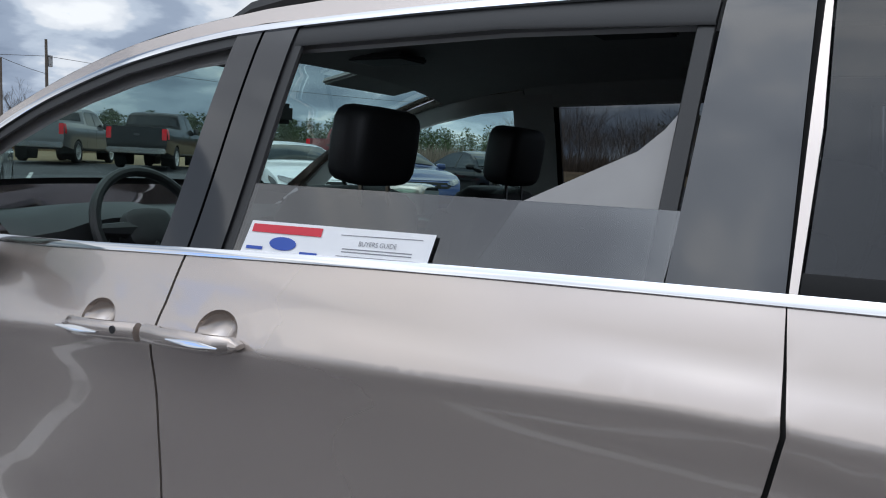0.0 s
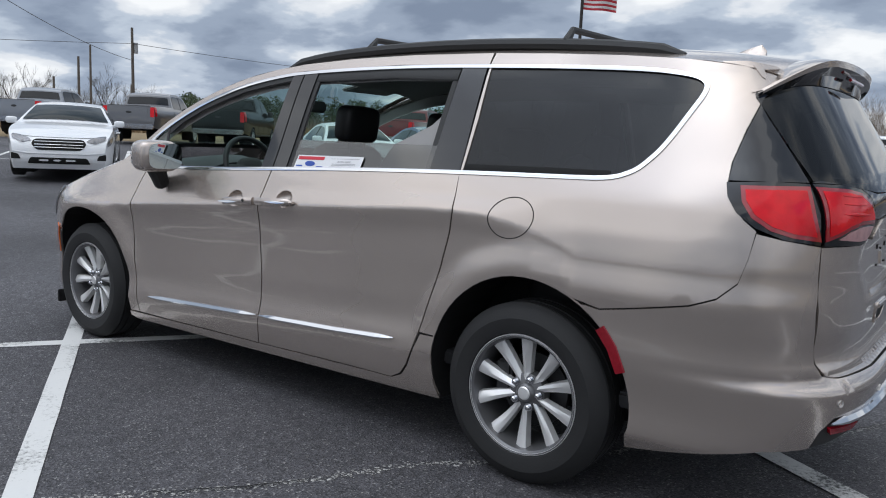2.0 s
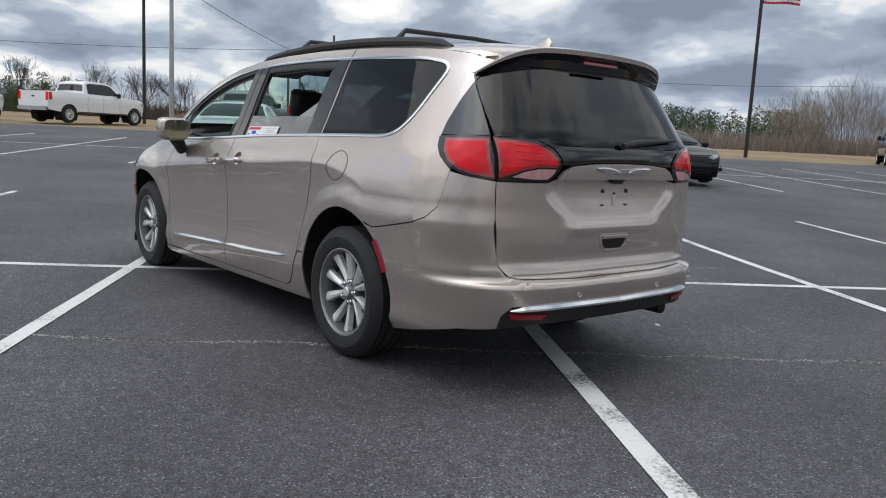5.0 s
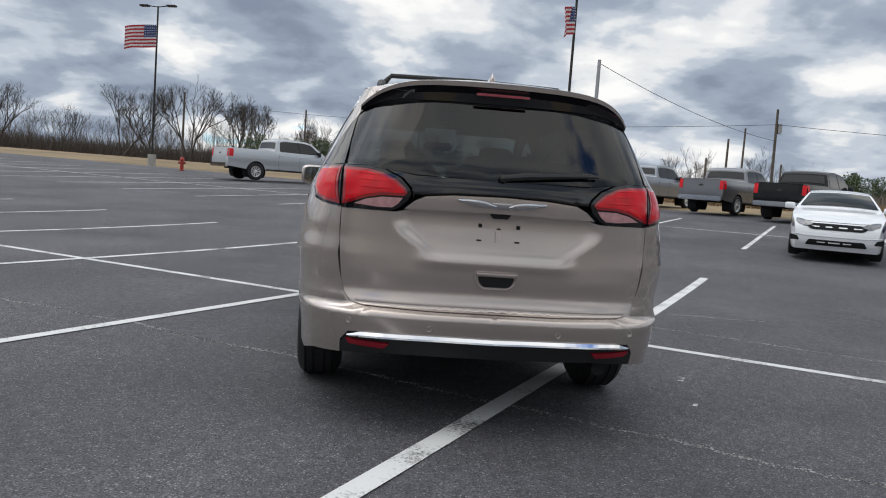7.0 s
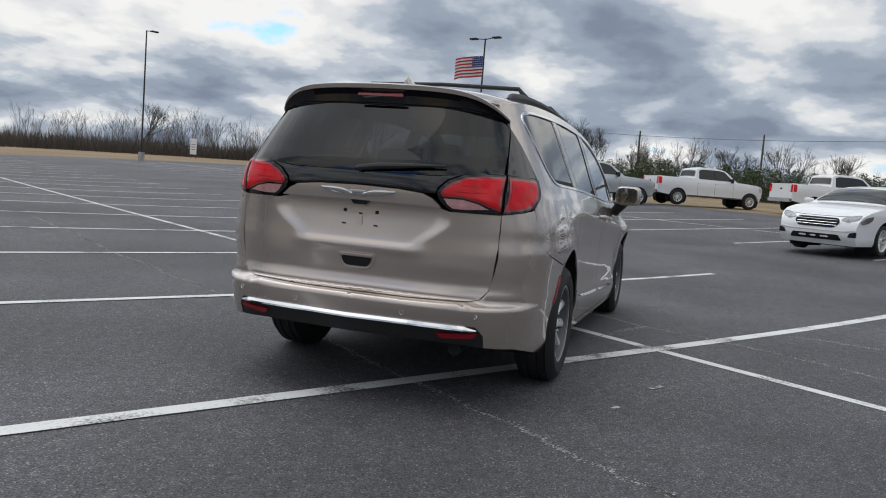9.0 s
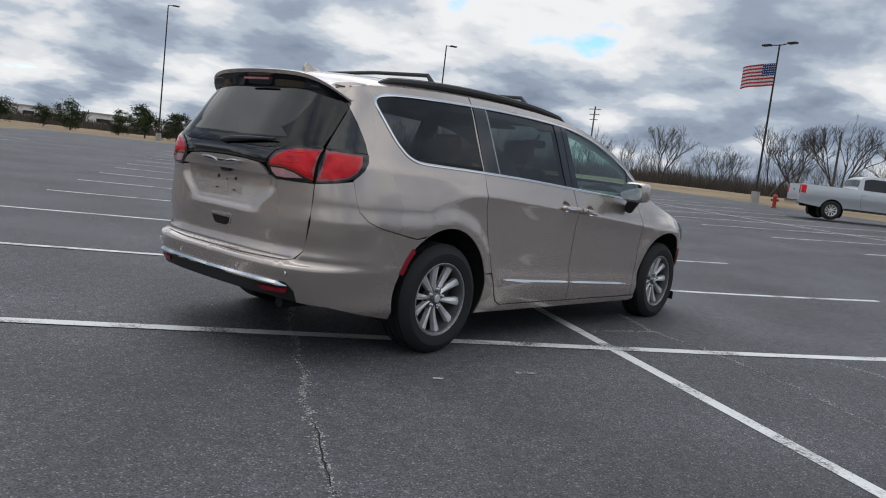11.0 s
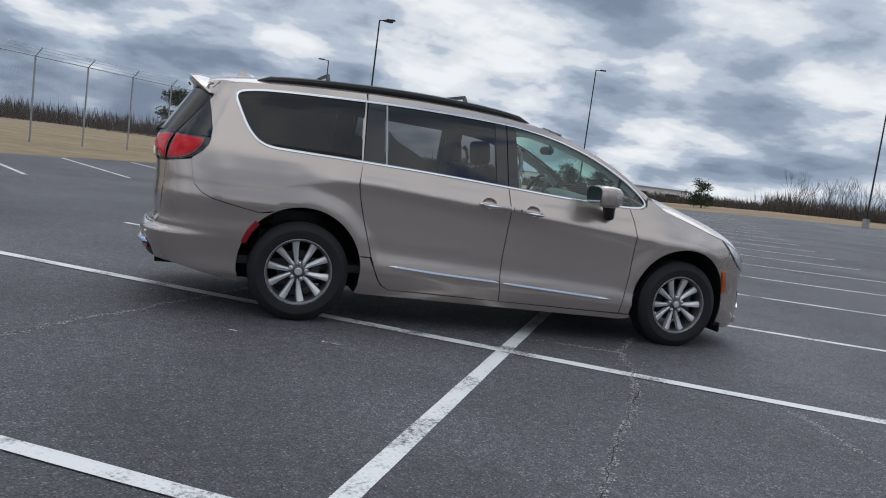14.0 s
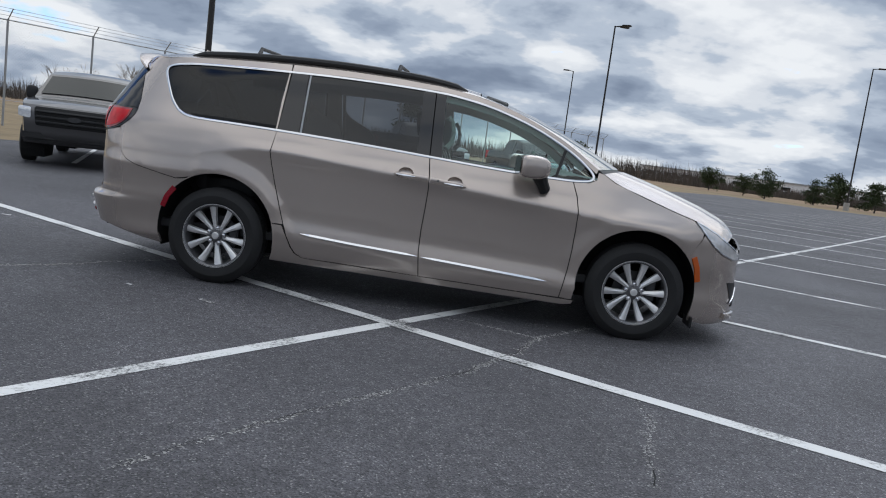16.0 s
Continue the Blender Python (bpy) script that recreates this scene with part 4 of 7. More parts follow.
    for y, z in ((0.665, 0.508), (0.30, 0.495)):
        bm = bmesh.new()
        c = side(u_of_y(y, z), z)
        add_lathe(bm, [(0.0001, -0.006), (0.011, -0.006), (0.012, 0.004)], 14, "Y")
        me = Matrix.Rotation(radians(90 - 25 * (y > 0.5)), 4, "Z")
        bmesh.ops.transform(bm, matrix=me, verts=bm.verts)
        bmesh.ops.translate(bm, vec=(c.x - 0.001, -c.y if mirror else c.y, c.z), verts=bm.verts)
        part("parking_sensor", bm, M["alloy"], van, "", True)
    # side reflector behind the wheel
    ribbon("side_reflector", cu([(-0.315, 0.675), (-0.365, 0.61), (-0.398, 0.527)]), side, 0.040, 0.005, M["reflector_red"], van, 0.001, False, mirror, "red side reflector", flip=True)
    # tail lamp, outer half
    tl = [(u_of_x(x, z), z) for x, z in ((-0.672, 1.205), (-0.685, 1.16), (-0.72, 1.112), (-0.78, 1.068), (-0.86, 1.036))]
    tl += [(u_of_y(0.737, 1.022), 1.022), (u_of_y(0.737, 1.12), 1.12), (u_of_y(0.732, 1.212), 1.212), (u_of_x(-0.80, 1.214), 1.214)]
    lamp_o = skin("tail_lamp_outer", tl, side, M["gloss_black"], van, 0.024, offset=0.004, label="wraparound red tail lamp in black housing", **P)
    red = [(u_of_x(x, z), z) for x, z in ((-0.715, 1.196), (-0.73, 1.145), (-0.765, 1.098), (-0.82, 1.062), (-0.88, 1.043))] + [(u_of_y(0.7375, 1.033), 1.033), (u_of_y(0.7375, 1.203), 1.203)]
    skin("lens", red, side, M["dark_red_lens"], lamp_o, 0.02, offset=0.008, **P)
    skin("lens_inner", shrink(red, 0.013), side, M["red_lens"], lamp_o, 0.02, offset=0.010, **P)
    # corner glass between pillar and tailgate
    cg = [(u_of_x(x, z), z) for x, z in ((-0.676, 1.212), (-0.676, 1.275), (-0.694, 1.38), (-0.718, 1.50), (-0.738, 1.527))]
    cg += [(u_of_y(g, z), z) for g, z in ((0.665, 1.50), (0.69, 1.42), (0.71, 1.32), (0.73, 1.217))]
    skin("corner_glass", cg, side, M["gloss_black"], van, 0.024, offset=0.002, **P)
    ck = [(u_of_x(x, z), z) for x, z in ((-0.655, 1.602), (-0.69, 1.560), (-0.738, 1.531))] + [(u_of_y(y, z), z) for y, z in ((0.668, 1.503), (0.655, 1.525), (0.61, 1.555), (0.60, 1.585))] + [(u_of_x(-0.73, 1.590), 1.590)]
    skin("spoiler_cheek", ck, side, body, van, 0.02, offset=0.003, **P)
    bk = [(u_of_x(x, z), z) for x, z in ((-0.56, 1.618), (-0.60, 1.575), (-0.70, 1.535), (-0.745, 1.535), (-0.765, 1.575), (-0.72, 1.606), (-0.64, 1.620))]
    skin("spoiler_joint", bk, side, body, van, 0.02, 0.0, -0.006, **P)
    # window band: black pillars, glass, chrome surround
    skin("pillar_trim", band(0.376, 0.396, 0.53, 0.52, 0.008), side, M["gloss_black"], van, 0.03, offset=0.001, **P)
    skin("pillar_trim", band(1.405, 1.385, 1.495, 1.475, 0.008), side, M["gloss_black"], van, 0.03, offset=0.001, **P)
    skin("pillar_trim", band(1.503, 1.483, 1.585, 1.555, 0.008), side, M["gloss_black"], van, 0.03, offset=0.001, **P)
    qg = [p for p in quarter_hole(0.004)]
    skin("quarter_window", qg, side, M["privacy"], van, 0.04, 0.0, -0.004, label="dark privacy glass quarter window", **P)
    ribbon("window_gasket", [(-0.27, 1.206), (0.0, 1.204), (0.36, 1.197)], side, 0.034, 0.002, M["gap"], van, -0.002, False, mirror, flip=True)
    if mirror:
        skin("sliding_door_window", band(0.53, 0.52, 1.405, 1.385, 0.006), side, M["door_privacy"], van, 0.05, 0.0, -0.004, **P)
        ribbon("window_divider", [(0.545, 1.17), (0.535, 1.61)], side, 0.014, 0.006, M["galv"], van, -0.004, False, mirror, flip=True)
        fw = [(1.585, dlo_low(1.585)), (1.96, dlo_low(1.96)), (2.40, dlo_low(2.4)), (2.46, 1.30), (2.36, 1.37), (2.21, 1.44), (2.06, 1.492), (1.90, 1.54), (1.70, 1.578), (1.555, 1.598)]
        skin("front_door_window", fw, side, M["glass"], van, 0.05, 0.0, -0.004, **P)
    else:
        half = [(0.535, 1.165), (0.93, 1.15), (1.402, 1.125), (1.394, 1.275), (0.95, 1.278), (0.528, 1.28)]
        skin("sliding_door_window", half, side, M["half_glass"], van, 0.05, 0.004, -0.006, label="half lowered dark glass", **P)
        ribbon("window_channel", [(0.55, 1.18), (0.545, 1.60)], side, 0.03, 0.004, M["black_plastic"], van, -0.012, False, mirror, flip=True)
        ribbon("window_channel", [(1.392, 1.13), (1.372, 1.60)], side, 0.03, 0.006, M["black_plastic"], van, -0.010, False, mirror, flip=True)
        ribbon("window_seal", [(0.53, 1.588), (0.9, 1.600), (1.38, 1.588)], side, 0.066, 0.004, M["black_plastic"], van, -0.006, False, mirror, flip=True)
        fl = [(1.56, 1.585), (1.70, 1.565), (1.90, 1.528), (2.06, 1.48), (2.21, 1.428), (2.36, 1.36), (2.46, 1.29)]
        ribbon("window_seal", fl, side, 0.05, 0.004, M["black_plastic"], van, -0.006, False, mirror, flip=True)
    tri = [(2.425, 1.10), (2.62, 1.10), (2.672, 1.13), (2.60, 1.215), (2.475, 1.298)]
    skin("corner_window", tri, side, M["glass"], van, 0.04, 0.0, -0.004, **P)
    ribbon("window_post", [(2.415, 1.09), (2.468, 1.30)], side, 0.022, 0.006, M["black_plastic"], van, -0.004, False, mirror, flip=True)
    ch = DLO
    for _ in range(2):
        ch = [(a[0] * (1 - t) + b[0] * t, a[1] * (1 - t) + b[1] * t) for a, b in zip(ch, ch[1:] + ch[:1]) for t in (0.25, 0.75)]
    ch = shrink(ch, 0.007)
    ribbon("chrome_surround", [(u_of_x(p[0], p[1]), p[1]) for p in ch], side, 0.019, 0.006, M["chrome"], van, 0.0, True, mirror, "chrome trim round the side windows", flip=True)
    # chrome strips low on the doors, their faces turned up to the sky
    for owner, line in ((slide, [(0.635, 0.457), (0.70, 0.452), (1.0, 0.432), (1.503, 0.408)]), (door, [(1.524, 0.406), (2.0, 0.380), (2.45, 0.355)])):
        pts = resample([Vector(p) for p in line], 0.04, False)
        bm = bmesh.new()
        prev = None
        for i, p in enumerate(pts):
            k = min(1.0, 0.2 + min(i, len(pts) - 1 - i) / 3.0)
            c = side(p[0], p[1])
            row = []
            for dy, dz in ((0.0, 0.011), (0.005, 0.009), (0.014, -0.004), (0.014, -0.009), (0.0, -0.012)):
                y = c.y + dy * (0.4 + 0.6 * k)
                row.append(bm.verts.new((p[0], -y if mirror else y, p[1] + dz * k)))
            if prev:
                for q in range(4):
                    bm.faces.new((prev[q], prev[q + 1], row[q + 1], row[q]))
            prev = row
        bmesh.ops.recalc_face_normals(bm, faces=bm.faces)
        part("door_strip", bm, M["chrome"], owner, "bright chrome strip", False)
    # dark behind the shut lines
    for ln in (SLIDE_GAP, DOOR_GAP, FENDER_GAP, gap_b, [(0.38, 1.17), (0.388, 1.64)], [(1.50, 1.12), (1.48, 1.65)],
               [(x, sill_z(x)) for x in (0.66, 1.0, 1.5, 2.0, 2.6)]):
        ribbon("shut_line", [(u_of_x(x, z), z) for x, z in ln], side, 0.024, 0.001, M["gap"], van, -0.0105, False, mirror, flip=True)
    # handles in scooped recesses
    for owner, x0, x1, z0, z1 in ((slide, 1.262, 1.512, 0.983, 0.972), (door, 1.532, 1.79, 0.970, 0.953)):
        cx, cz = SLIDE_SCOOP if owner is slide else DOOR_SCOOP

        def bowl(u, z):
            r2 = ((u - cx) / 0.056) ** 2 + ((z - cz) / 0.041) ** 2
            return side(u, z) - Vector((0, 0.002 + 0.042 * max(0.0, 1 - r2) ** 0.5, 0))

        skin("handle_recess", scoop(cx, cz, 0.995), bowl, body, owner, 0.012, 0.0, 0.0, **P)
        bm = bmesh.new()
        rows = []
        for i in range(13):
            t = i / 12
            x, z = x0 + (x1 - x0) * t, z0 + (z1 - z0) * t
            end = min(1.0, (t if owner is slide else 1 - t) * 7 + 0.25)
            b = side(x, z)
            lift = 0.020 + 0.016 * math.sin(math.pi * min(max(t, 0.05), 0.95)) ** 0.5
            if (owner is slide and t < 0.09) or (owner is door and t > 0.91):
                lift = 0.012
            row = []
            for k in range(10):
                a = 2 * math.pi * k / 10
                y = b.y + lift + 0.013 * math.cos(a)
                row.append(bm.verts.new((x, -y if mirror else y, z + 0.0195 * end * math.sin(a))))
            rows.append(row)
        for a, b in zip(rows, rows[1:]):
            for k in range(10):
                bm.faces.new((a[k], a[(k + 1) % 10], b[(k + 1) % 10], b[k]))
        bm.faces.new(rows[0])
        bm.faces.new(rows[-1])
        hd = part("handle", bm, M["taupe"], owner, "", True)
        ribbon("handle_strip", [(x0 + 0.02, z0 - 0.001), (x0 + 0.16, z0 - 0.006)] if owner is slide else [(x1 - 0.16, z1 + 0.006), (x1 - 0.02, z1)],
               lambda u, v: side(u, v) + Vector((0, 0.0475, 0)), 0.015, 0.003, M["chrome"], hd, 0.0, False, mirror, flip=True, taper=True)
        if owner is door:
            bm = bmesh.new()
            c = side(x0 + 0.055, 0.97)
            add_lathe(bm, [(0.0001, 0.004), (0.008, 0.004), (0.0085, 0.0)], 12, "Y", (c.x, 0, c.z))
            bmesh.ops.translate(bm, vec=(0, c.y + 0.044, 0), verts=bm.verts)
            if mirror:
                bmesh.ops.scale(bm, vec=(1, -1, 1), verts=bm.verts)
            part("lock", bm, M["dark_metal"], hd, "", True)
    if not mirror:
        circ = [(0.087 + 0.0985 * math.cos(a), 1.0225 - 0.006 * math.cos(a) + 0.0775 * math.sin(a)) for a in (2 * math.pi * k / 40 for k in range(40))]
        ribbon("fuel_door_gap", circ, side, 0.0038, 0.0008, M["gap"], qpanel, 0.0006, True, False, flip=True)
    # arch lips and wheel housings
    for ax in (0.0, AXLE_F):
        ribbon("arch_lip", arch(ax, -8, 188, ARCH_R - 0.001, 30), side, 0.008, 0.003, M["taupe"], van, -0.003, False, mirror, flip=True)
        bm = bmesh.new()
        prev = None
        s = -1 if mirror else 1
        for p in arch(ax, -20, 200, ARCH_R + 0.01, 24):
            row = [bm.verts.new((p[0], s * (side(u_of_x(p[0], p[1]), p[1]).y - 0.012), p[1])), bm.verts.new((p[0], s * 0.55, p[1]))]
            if prev:
                bm.faces.new((prev[0], prev[1], row[1], row[0]))
            prev = row
        vs = [bm.verts.new((p[0], s * 0.56, p[1])) for p in arch(ax, -20, 200, ARCH_R + 0.01, 24)]
        bm.faces.new(vs)
        part("wheel_housing", bm, M["gap"], van)
    # mirror
    s = -1 if mirror else 1
    bm = bmesh.new()
    blob_box(bm, 2.245, s * 1.03, 1.155, 0.22, 0.215, 0.165, 4.5, 12, Matrix.Rotation(radians(-8 * s), 3, "Z"))
    for v in bm.verts:
        if v.co.x > 2.25:
            k = (v.co.x - 2.25) / 0.11
            v.co.z = 1.15 + (v.co.z - 1.15) * (1 - 0.35 * k * k)
            v.co.y = s * (0.99 + (s * v.co.y - 0.99) * (1 - 0.3 * k * k))
    mir = part("wing_mirror", bm, M["taupe"], van, "wing mirror with a body-coloured shell", True)
    bm = bmesh.new()
    face = []
    for k in range(24):
        a = 2 * math.pi * k / 24
        pw = lambda v: math.copysign(abs(v) ** 0.5, v)
        face.append(bm.verts.new((2.129 - 0.011 * s * 0 , s * (1.03 + 0.088 * pw(math.cos(a))), 1.157 + 0.066 * pw(math.sin(a)))))
    bm.faces.new(face if s < 0 else face[::-1])
    bmesh.ops.transform(bm, matrix=Matrix.Translation((2.129, s * 1.03, 0)) @ Matrix.Rotation(radians(-10 * s), 4, "Z") @ Matrix.Translation((-2.129, -s * 1.03, 0)), verts=bm.verts)
    part("mirror_glass", bm, M["mirror"], mir)
    bm = bmesh.new()
    add_tube(bm, [(2.29, s * 0.985, 1.10), (2.32, s * 0.945, 1.045), (2.345, s * 0.91, 1.00)], [0.055, 0.045, 0.042], 10)
    part("mirror_stalk", bm, M["black_plastic"], mir, "", True)


def quarter_hole(d=0.0):
    pts = [(-0.36, 1.215), (-0.28, 1.185), (-0.10, 1.18), (0.15, 1.176), (0.366, 1.17), (0.366, 1.40), (0.38, 1.619), (0.1, 1.613), (-0.28, 1.598), (-0.48, 1.572), (-0.535, 1.545), (-0.545, 1.505), (-0.51, 1.43), (-0.45, 1.31), (-0.40, 1.25)]
    return [(u_of_x(x, z), z) for x, z in shrink(pts, 0.004 + d)]


for m_ in (False, True):
    build_side(m_)


def top_skin(name, x0, x1, material, v0=-1.0, v1=1.0, nx=20, nv=24, offset=0.0, label="", parent=None):
    verts, nrm, faces = [], [], []
    for i in range(nx + 1):
        x = x0 + (x1 - x0) * i / nx
        for j in range(nv + 1):
            v = v0 + (v1 - v0) * j / nv
            p = top(x, v)
            du = top(x + 0.004, v) - top(x - 0.004, v)
            dv = top(x, v + 0.004) - top(x, v - 0.004)
            n = du.cross(dv).normalized()
            verts.append(p + n * offset)
            nrm.append(n)
    for i in range(nx):
        for j in range(nv):
            a = i * (nv + 1) + j
            faces.append((a, a + nv + 1, a + nv + 2, a + 1))
    return mesh_ob(name, verts, faces, material, parent or van, True, nrm, label)


roof = top_skin("roof", -0.74, 1.80, M["taupe"], nx=36)
top_skin("windscreen", 1.815, 2.715, M["glass"], -0.93, 0.93, 18, label="clear green-tinted windscreen")
for a, b in ((-1, -0.93), (0.93, 1)):
    top_skin("windscreen_pillar", 1.80, 2.72, M["taupe"], a, b, 18, 3)
top_skin("bonnet", 2.76, 3.72, M["taupe"], -0.985, 0.985, 22)
top_skin("cowl", 2.70, 2.765, M["black_plastic"], -0.98, 0.98, 3, offset=-0.006)
top_skin("headliner", -0.70, 1.85, M["headliner"], -0.96, 0.96, 20, 16, offset=-0.05)

# front face: grille and bumper middle
def nose(y, z):
    a = FRONT_X(z) - X1
    w = half_w(3.5, z)
    t = min(abs(y) / w, 0.99)
    return Vector((X1 + a * (1 - t ** NF) ** (1 / NF), y, z))


skin("front_bumper", [(-0.62, 0.66), (-0.62, 0.20), (0.62, 0.20), (0.62, 0.66), (0.5, 0.72), (0, 0.74), (-0.5, 0.72)], nose, M["taupe"], van, 0.06)
skin("grille", [(-0.55, 0.72), (-0.3, 0.66), (0.3, 0.66), (0.55, 0.72), (0.3, 0.79), (-0.3, 0.79)], nose, M["gloss_black"], van, 0.05, offset=0.01)
skin("lower_grille", [(-0.6, 0.30), (0.6, 0.30), (0.55, 0.46), (-0.55, 0.46)], nose, M["black_plastic"], van, 0.05, offset=0.006)
ribbon("bumper_lip", [(-0.70, 0.235), (-0.4, 0.225), (0.4, 0.225), (0.70, 0.235)], nose, 0.05, 0.022, M["taupe"], van)

# ---- tailgate ----
RECESS = [(0.45, 0.985), (0.42, 0.95), (0.37, 0.885), (0.31, 0.835), (0.27, 0.815), (0.20, 0.806), (0.0, 0.80), (-0.20, 0.806), (-0.27, 0.815), (-0.31, 0.835), (-0.37, 0.885), (-0.42, 0.95), (-0.45, 0.985)]


def gate_face(y, z):
    """The tailgate's face with the sunken number plate field and the flared lower edge."""
    p = rear(y, z)
    a = abs(y)
    edge = 0.46 - 0.16 * smoothstep(0.99, 0.81, z) ** 1.3
    f = smoothstep(edge + 0.05, edge - 0.05, a) * smoothstep(0.80, 0.845, z)
    p.x += f * (0.008 + 0.018 * smoothstep(0.80, 1.02, z))
    p.x -= 0.009 * smoothstep(0.66, 0.572, z)
    p.x -= 0.010 * math.exp(-((z - 0.80) / 0.035) ** 2) * smoothstep(0.42, 0.26, a)
    return p


gate = skin("tailgate", [(0.7300, 1.015), (0.7290, 0.85), (0.7135, 0.70), (0.6965, 0.631), (0.662, 0.588), (0.60, 0.578), (0.3, 0.572), (-0.3, 0.572), (-0.60, 0.578), (-0.662, 0.588), (-0.6965, 0.631), (-0.7135, 0.70), (-0.7290, 0.85), (-0.7300, 1.015),
                         (-0.48, 1.015), (-0.40, 1.035), (0.40, 1.035), (0.48, 1.015)], gate_face, M["taupe"], van, 0.014, flip=True)
ribbon("shut_line", [(0.731, 1.20), (0.731, 1.0), (0.729, 0.85), (0.716, 0.70), (0.699, 0.627), (0.662, 0.585), (0.60, 0.573), (0.3, 0.567), (-0.3, 0.567), (-0.60, 0.573), (-0.662, 0.585), (-0.699, 0.627), (-0.716, 0.70), (-0.729, 0.85), (-0.731, 1.0), (-0.731, 1.20)],
       rear, 0.018, 0.001, M["gap"], van, -0.012, flip=True)
# bright garnish with a winged emblem
gar = [(0.445, 1.033), (0.40, 1.072), (0.35, 1.095), (0.22, 1.107), (0.0, 1.112), (-0.22, 1.107), (-0.35, 1.095), (-0.40, 1.072), (-0.445, 1.033), (0.0, 1.038)]
skin("garnish", gar, rear, M["taupe"], gate, 0.03, 0.02, 0.012, flip=True)
for s in (-1, 1):
    ribbon("emblem", [(s * 0.03, 1.072), (s * 0.09, 1.078), (s * 0.205, 1.090)], rear, 0.030, 0.012, M["chrome"], gate, 0.013, flip=True, taper=True)
ribbon("emblem", [(-0.045, 1.074), (0.045, 1.074)], rear, 0.03, 0.009, M["chrome"], gate, 0.013, flip=True)
skin("camera_cover", [(0.05, 1.036), (0.035, 1.015), (-0.035, 1.015), (-0.05, 1.036)], gate_face, M["gloss_black"], gate, 0.02, 0.02, 0.02, flip=True)
for y, z, w, h in ((0.088, 0.977, 0.018, 0.018), (-0.092, 0.977, 0.018, 0.018), (0.09, 0.908, 0.024, 0.008), (-0.09, 0.908, 0.024, 0.008), (0.0, 0.965, 0.02, 0.008)):
    skin("plate_fixing", round_poly([(y - w / 2, z - h / 2), (y + w / 2, z - h / 2), (y + w / 2, z + h / 2), (y - w / 2, z + h / 2)], 0.004), gate_face, M["gap"], gate, 0.01, 0.004, 0.003, flip=True)
ribbon("plate_boss", [(0.0, 0.905), (0.0, 0.955)], gate_face, 0.03, 0.006, M["taupe"], gate, 0.0, flip=True)
hp = round_poly([(0.10, 0.763), (-0.105, 0.763), (-0.10, 0.715), (-0.065, 0.683), (0.06, 0.683), (0.095, 0.715)], 0.015)
ribbon("handle_frame", hp, gate_face, 0.012, 0.006, M["taupe"], gate, 0.0, True, flip=True)
skin("handle_pocket", shrink(round_poly([(0.085, 0.742), (-0.09, 0.742), (-0.08, 0.712), (-0.06, 0.694), (0.055, 0.694), (0.075, 0.712)], 0.01), 0.0), gate_face, M["gap"], gate, 0.02, 0.0, 0.003, flip=True)
ribbon("handle", [(0.092, 0.753), (-0.097, 0.753)], gate_face, 0.018, 0.012, M["taupe"], gate, 0.0, flip=True)
# inner tail lamps and the black band between
for s in (-1, 1):
    tl = [(0.725, 1.213), (0.62, 1.212), (0.54, 1.20), (0.47, 1.168), (0.432, 1.13), (0.418, 1.105), (0.432, 1.07), (0.47, 1.035), (0.50, 1.02), (0.60, 1.018), (0.725, 1.020)]
    tl = [(s * y, z) for y, z in tl]
    ho = skin("tail_lamp_inner", tl, rear, M["gloss_black"], gate, 0.026, 0.012, 0.004, flip=True, label="red tail lamp with clear reversing lamp")
    rd = [(0.7245, 1.203), (0.62, 1.199), (0.55, 1.187), (0.485, 1.157), (0.447, 1.125), (0.436, 1.105), (0.45, 1.088), (0.55, 1.087), (0.62, 1.072), (0.68, 1.048), (0.7245, 1.033)]
    skin("lens", [(s * y, z) for y, z in rd], rear, M["dark_red_lens"], ho, 0.02, 0.006, 0.008, flip=True)
    skin("lens_inner", [(s * y, z) for y, z in shrink(rd, 0.012)], rear, M["red_lens"], ho, 0.02, 0.004, 0.010, flip=True)
    wl = [(0.455, 1.080), (0.55, 1.079), (0.62, 1.064), (0.672, 1.040), (0.56, 1.032), (0.50, 1.034), (0.475, 1.052)]
    skin("reversing_lens", [(s * y, z) for y, z in wl], rear, M["pink_lens"], ho, 0.016, 0.005, 0.010, flip=True, label="clear reversing lens")
    for zr in (1.118, 1.150, 1.176):
        ribbon("lens_rib", [(s * (0.50 + (zr - 1.112) * 0.9), zr), (s * 0.58, zr + 0.002), (s * 0.655, zr + 0.003)], rear, 0.011, 0.0025, M["red_lens"], ho, 0.0095, flip=True, taper=True)
GL_TOP = [(0.672, 1.485), (0.655, 1.515), (0.60, 1.535), (0.45, 1.548), (0.0, 1.555), (-0.45, 1.548), (-0.60, 1.535), (-0.655, 1.515), (-0.672, 1.485)]
skin("lower_glass_band", [(0.724, 1.217), (0.62, 1.217), (0.53, 1.203), (0.46, 1.172), (0.418, 1.13), (0.41, 1.10), (0.36, 1.10), (0.22, 1.113), (0, 1.118), (-0.22, 1.113), (-0.36, 1.10), (-0.41, 1.10), (-0.418, 1.13), (-0.46, 1.172), (-0.53, 1.203), (-0.62, 1.217), (-0.724, 1.217),
                          (-0.70, 1.225), (-0.4, 1.185), (0.4, 1.185), (0.70, 1.225)], rear, M["gloss_black"], gate, 0.03, 0.006, 0.001, flip=True)
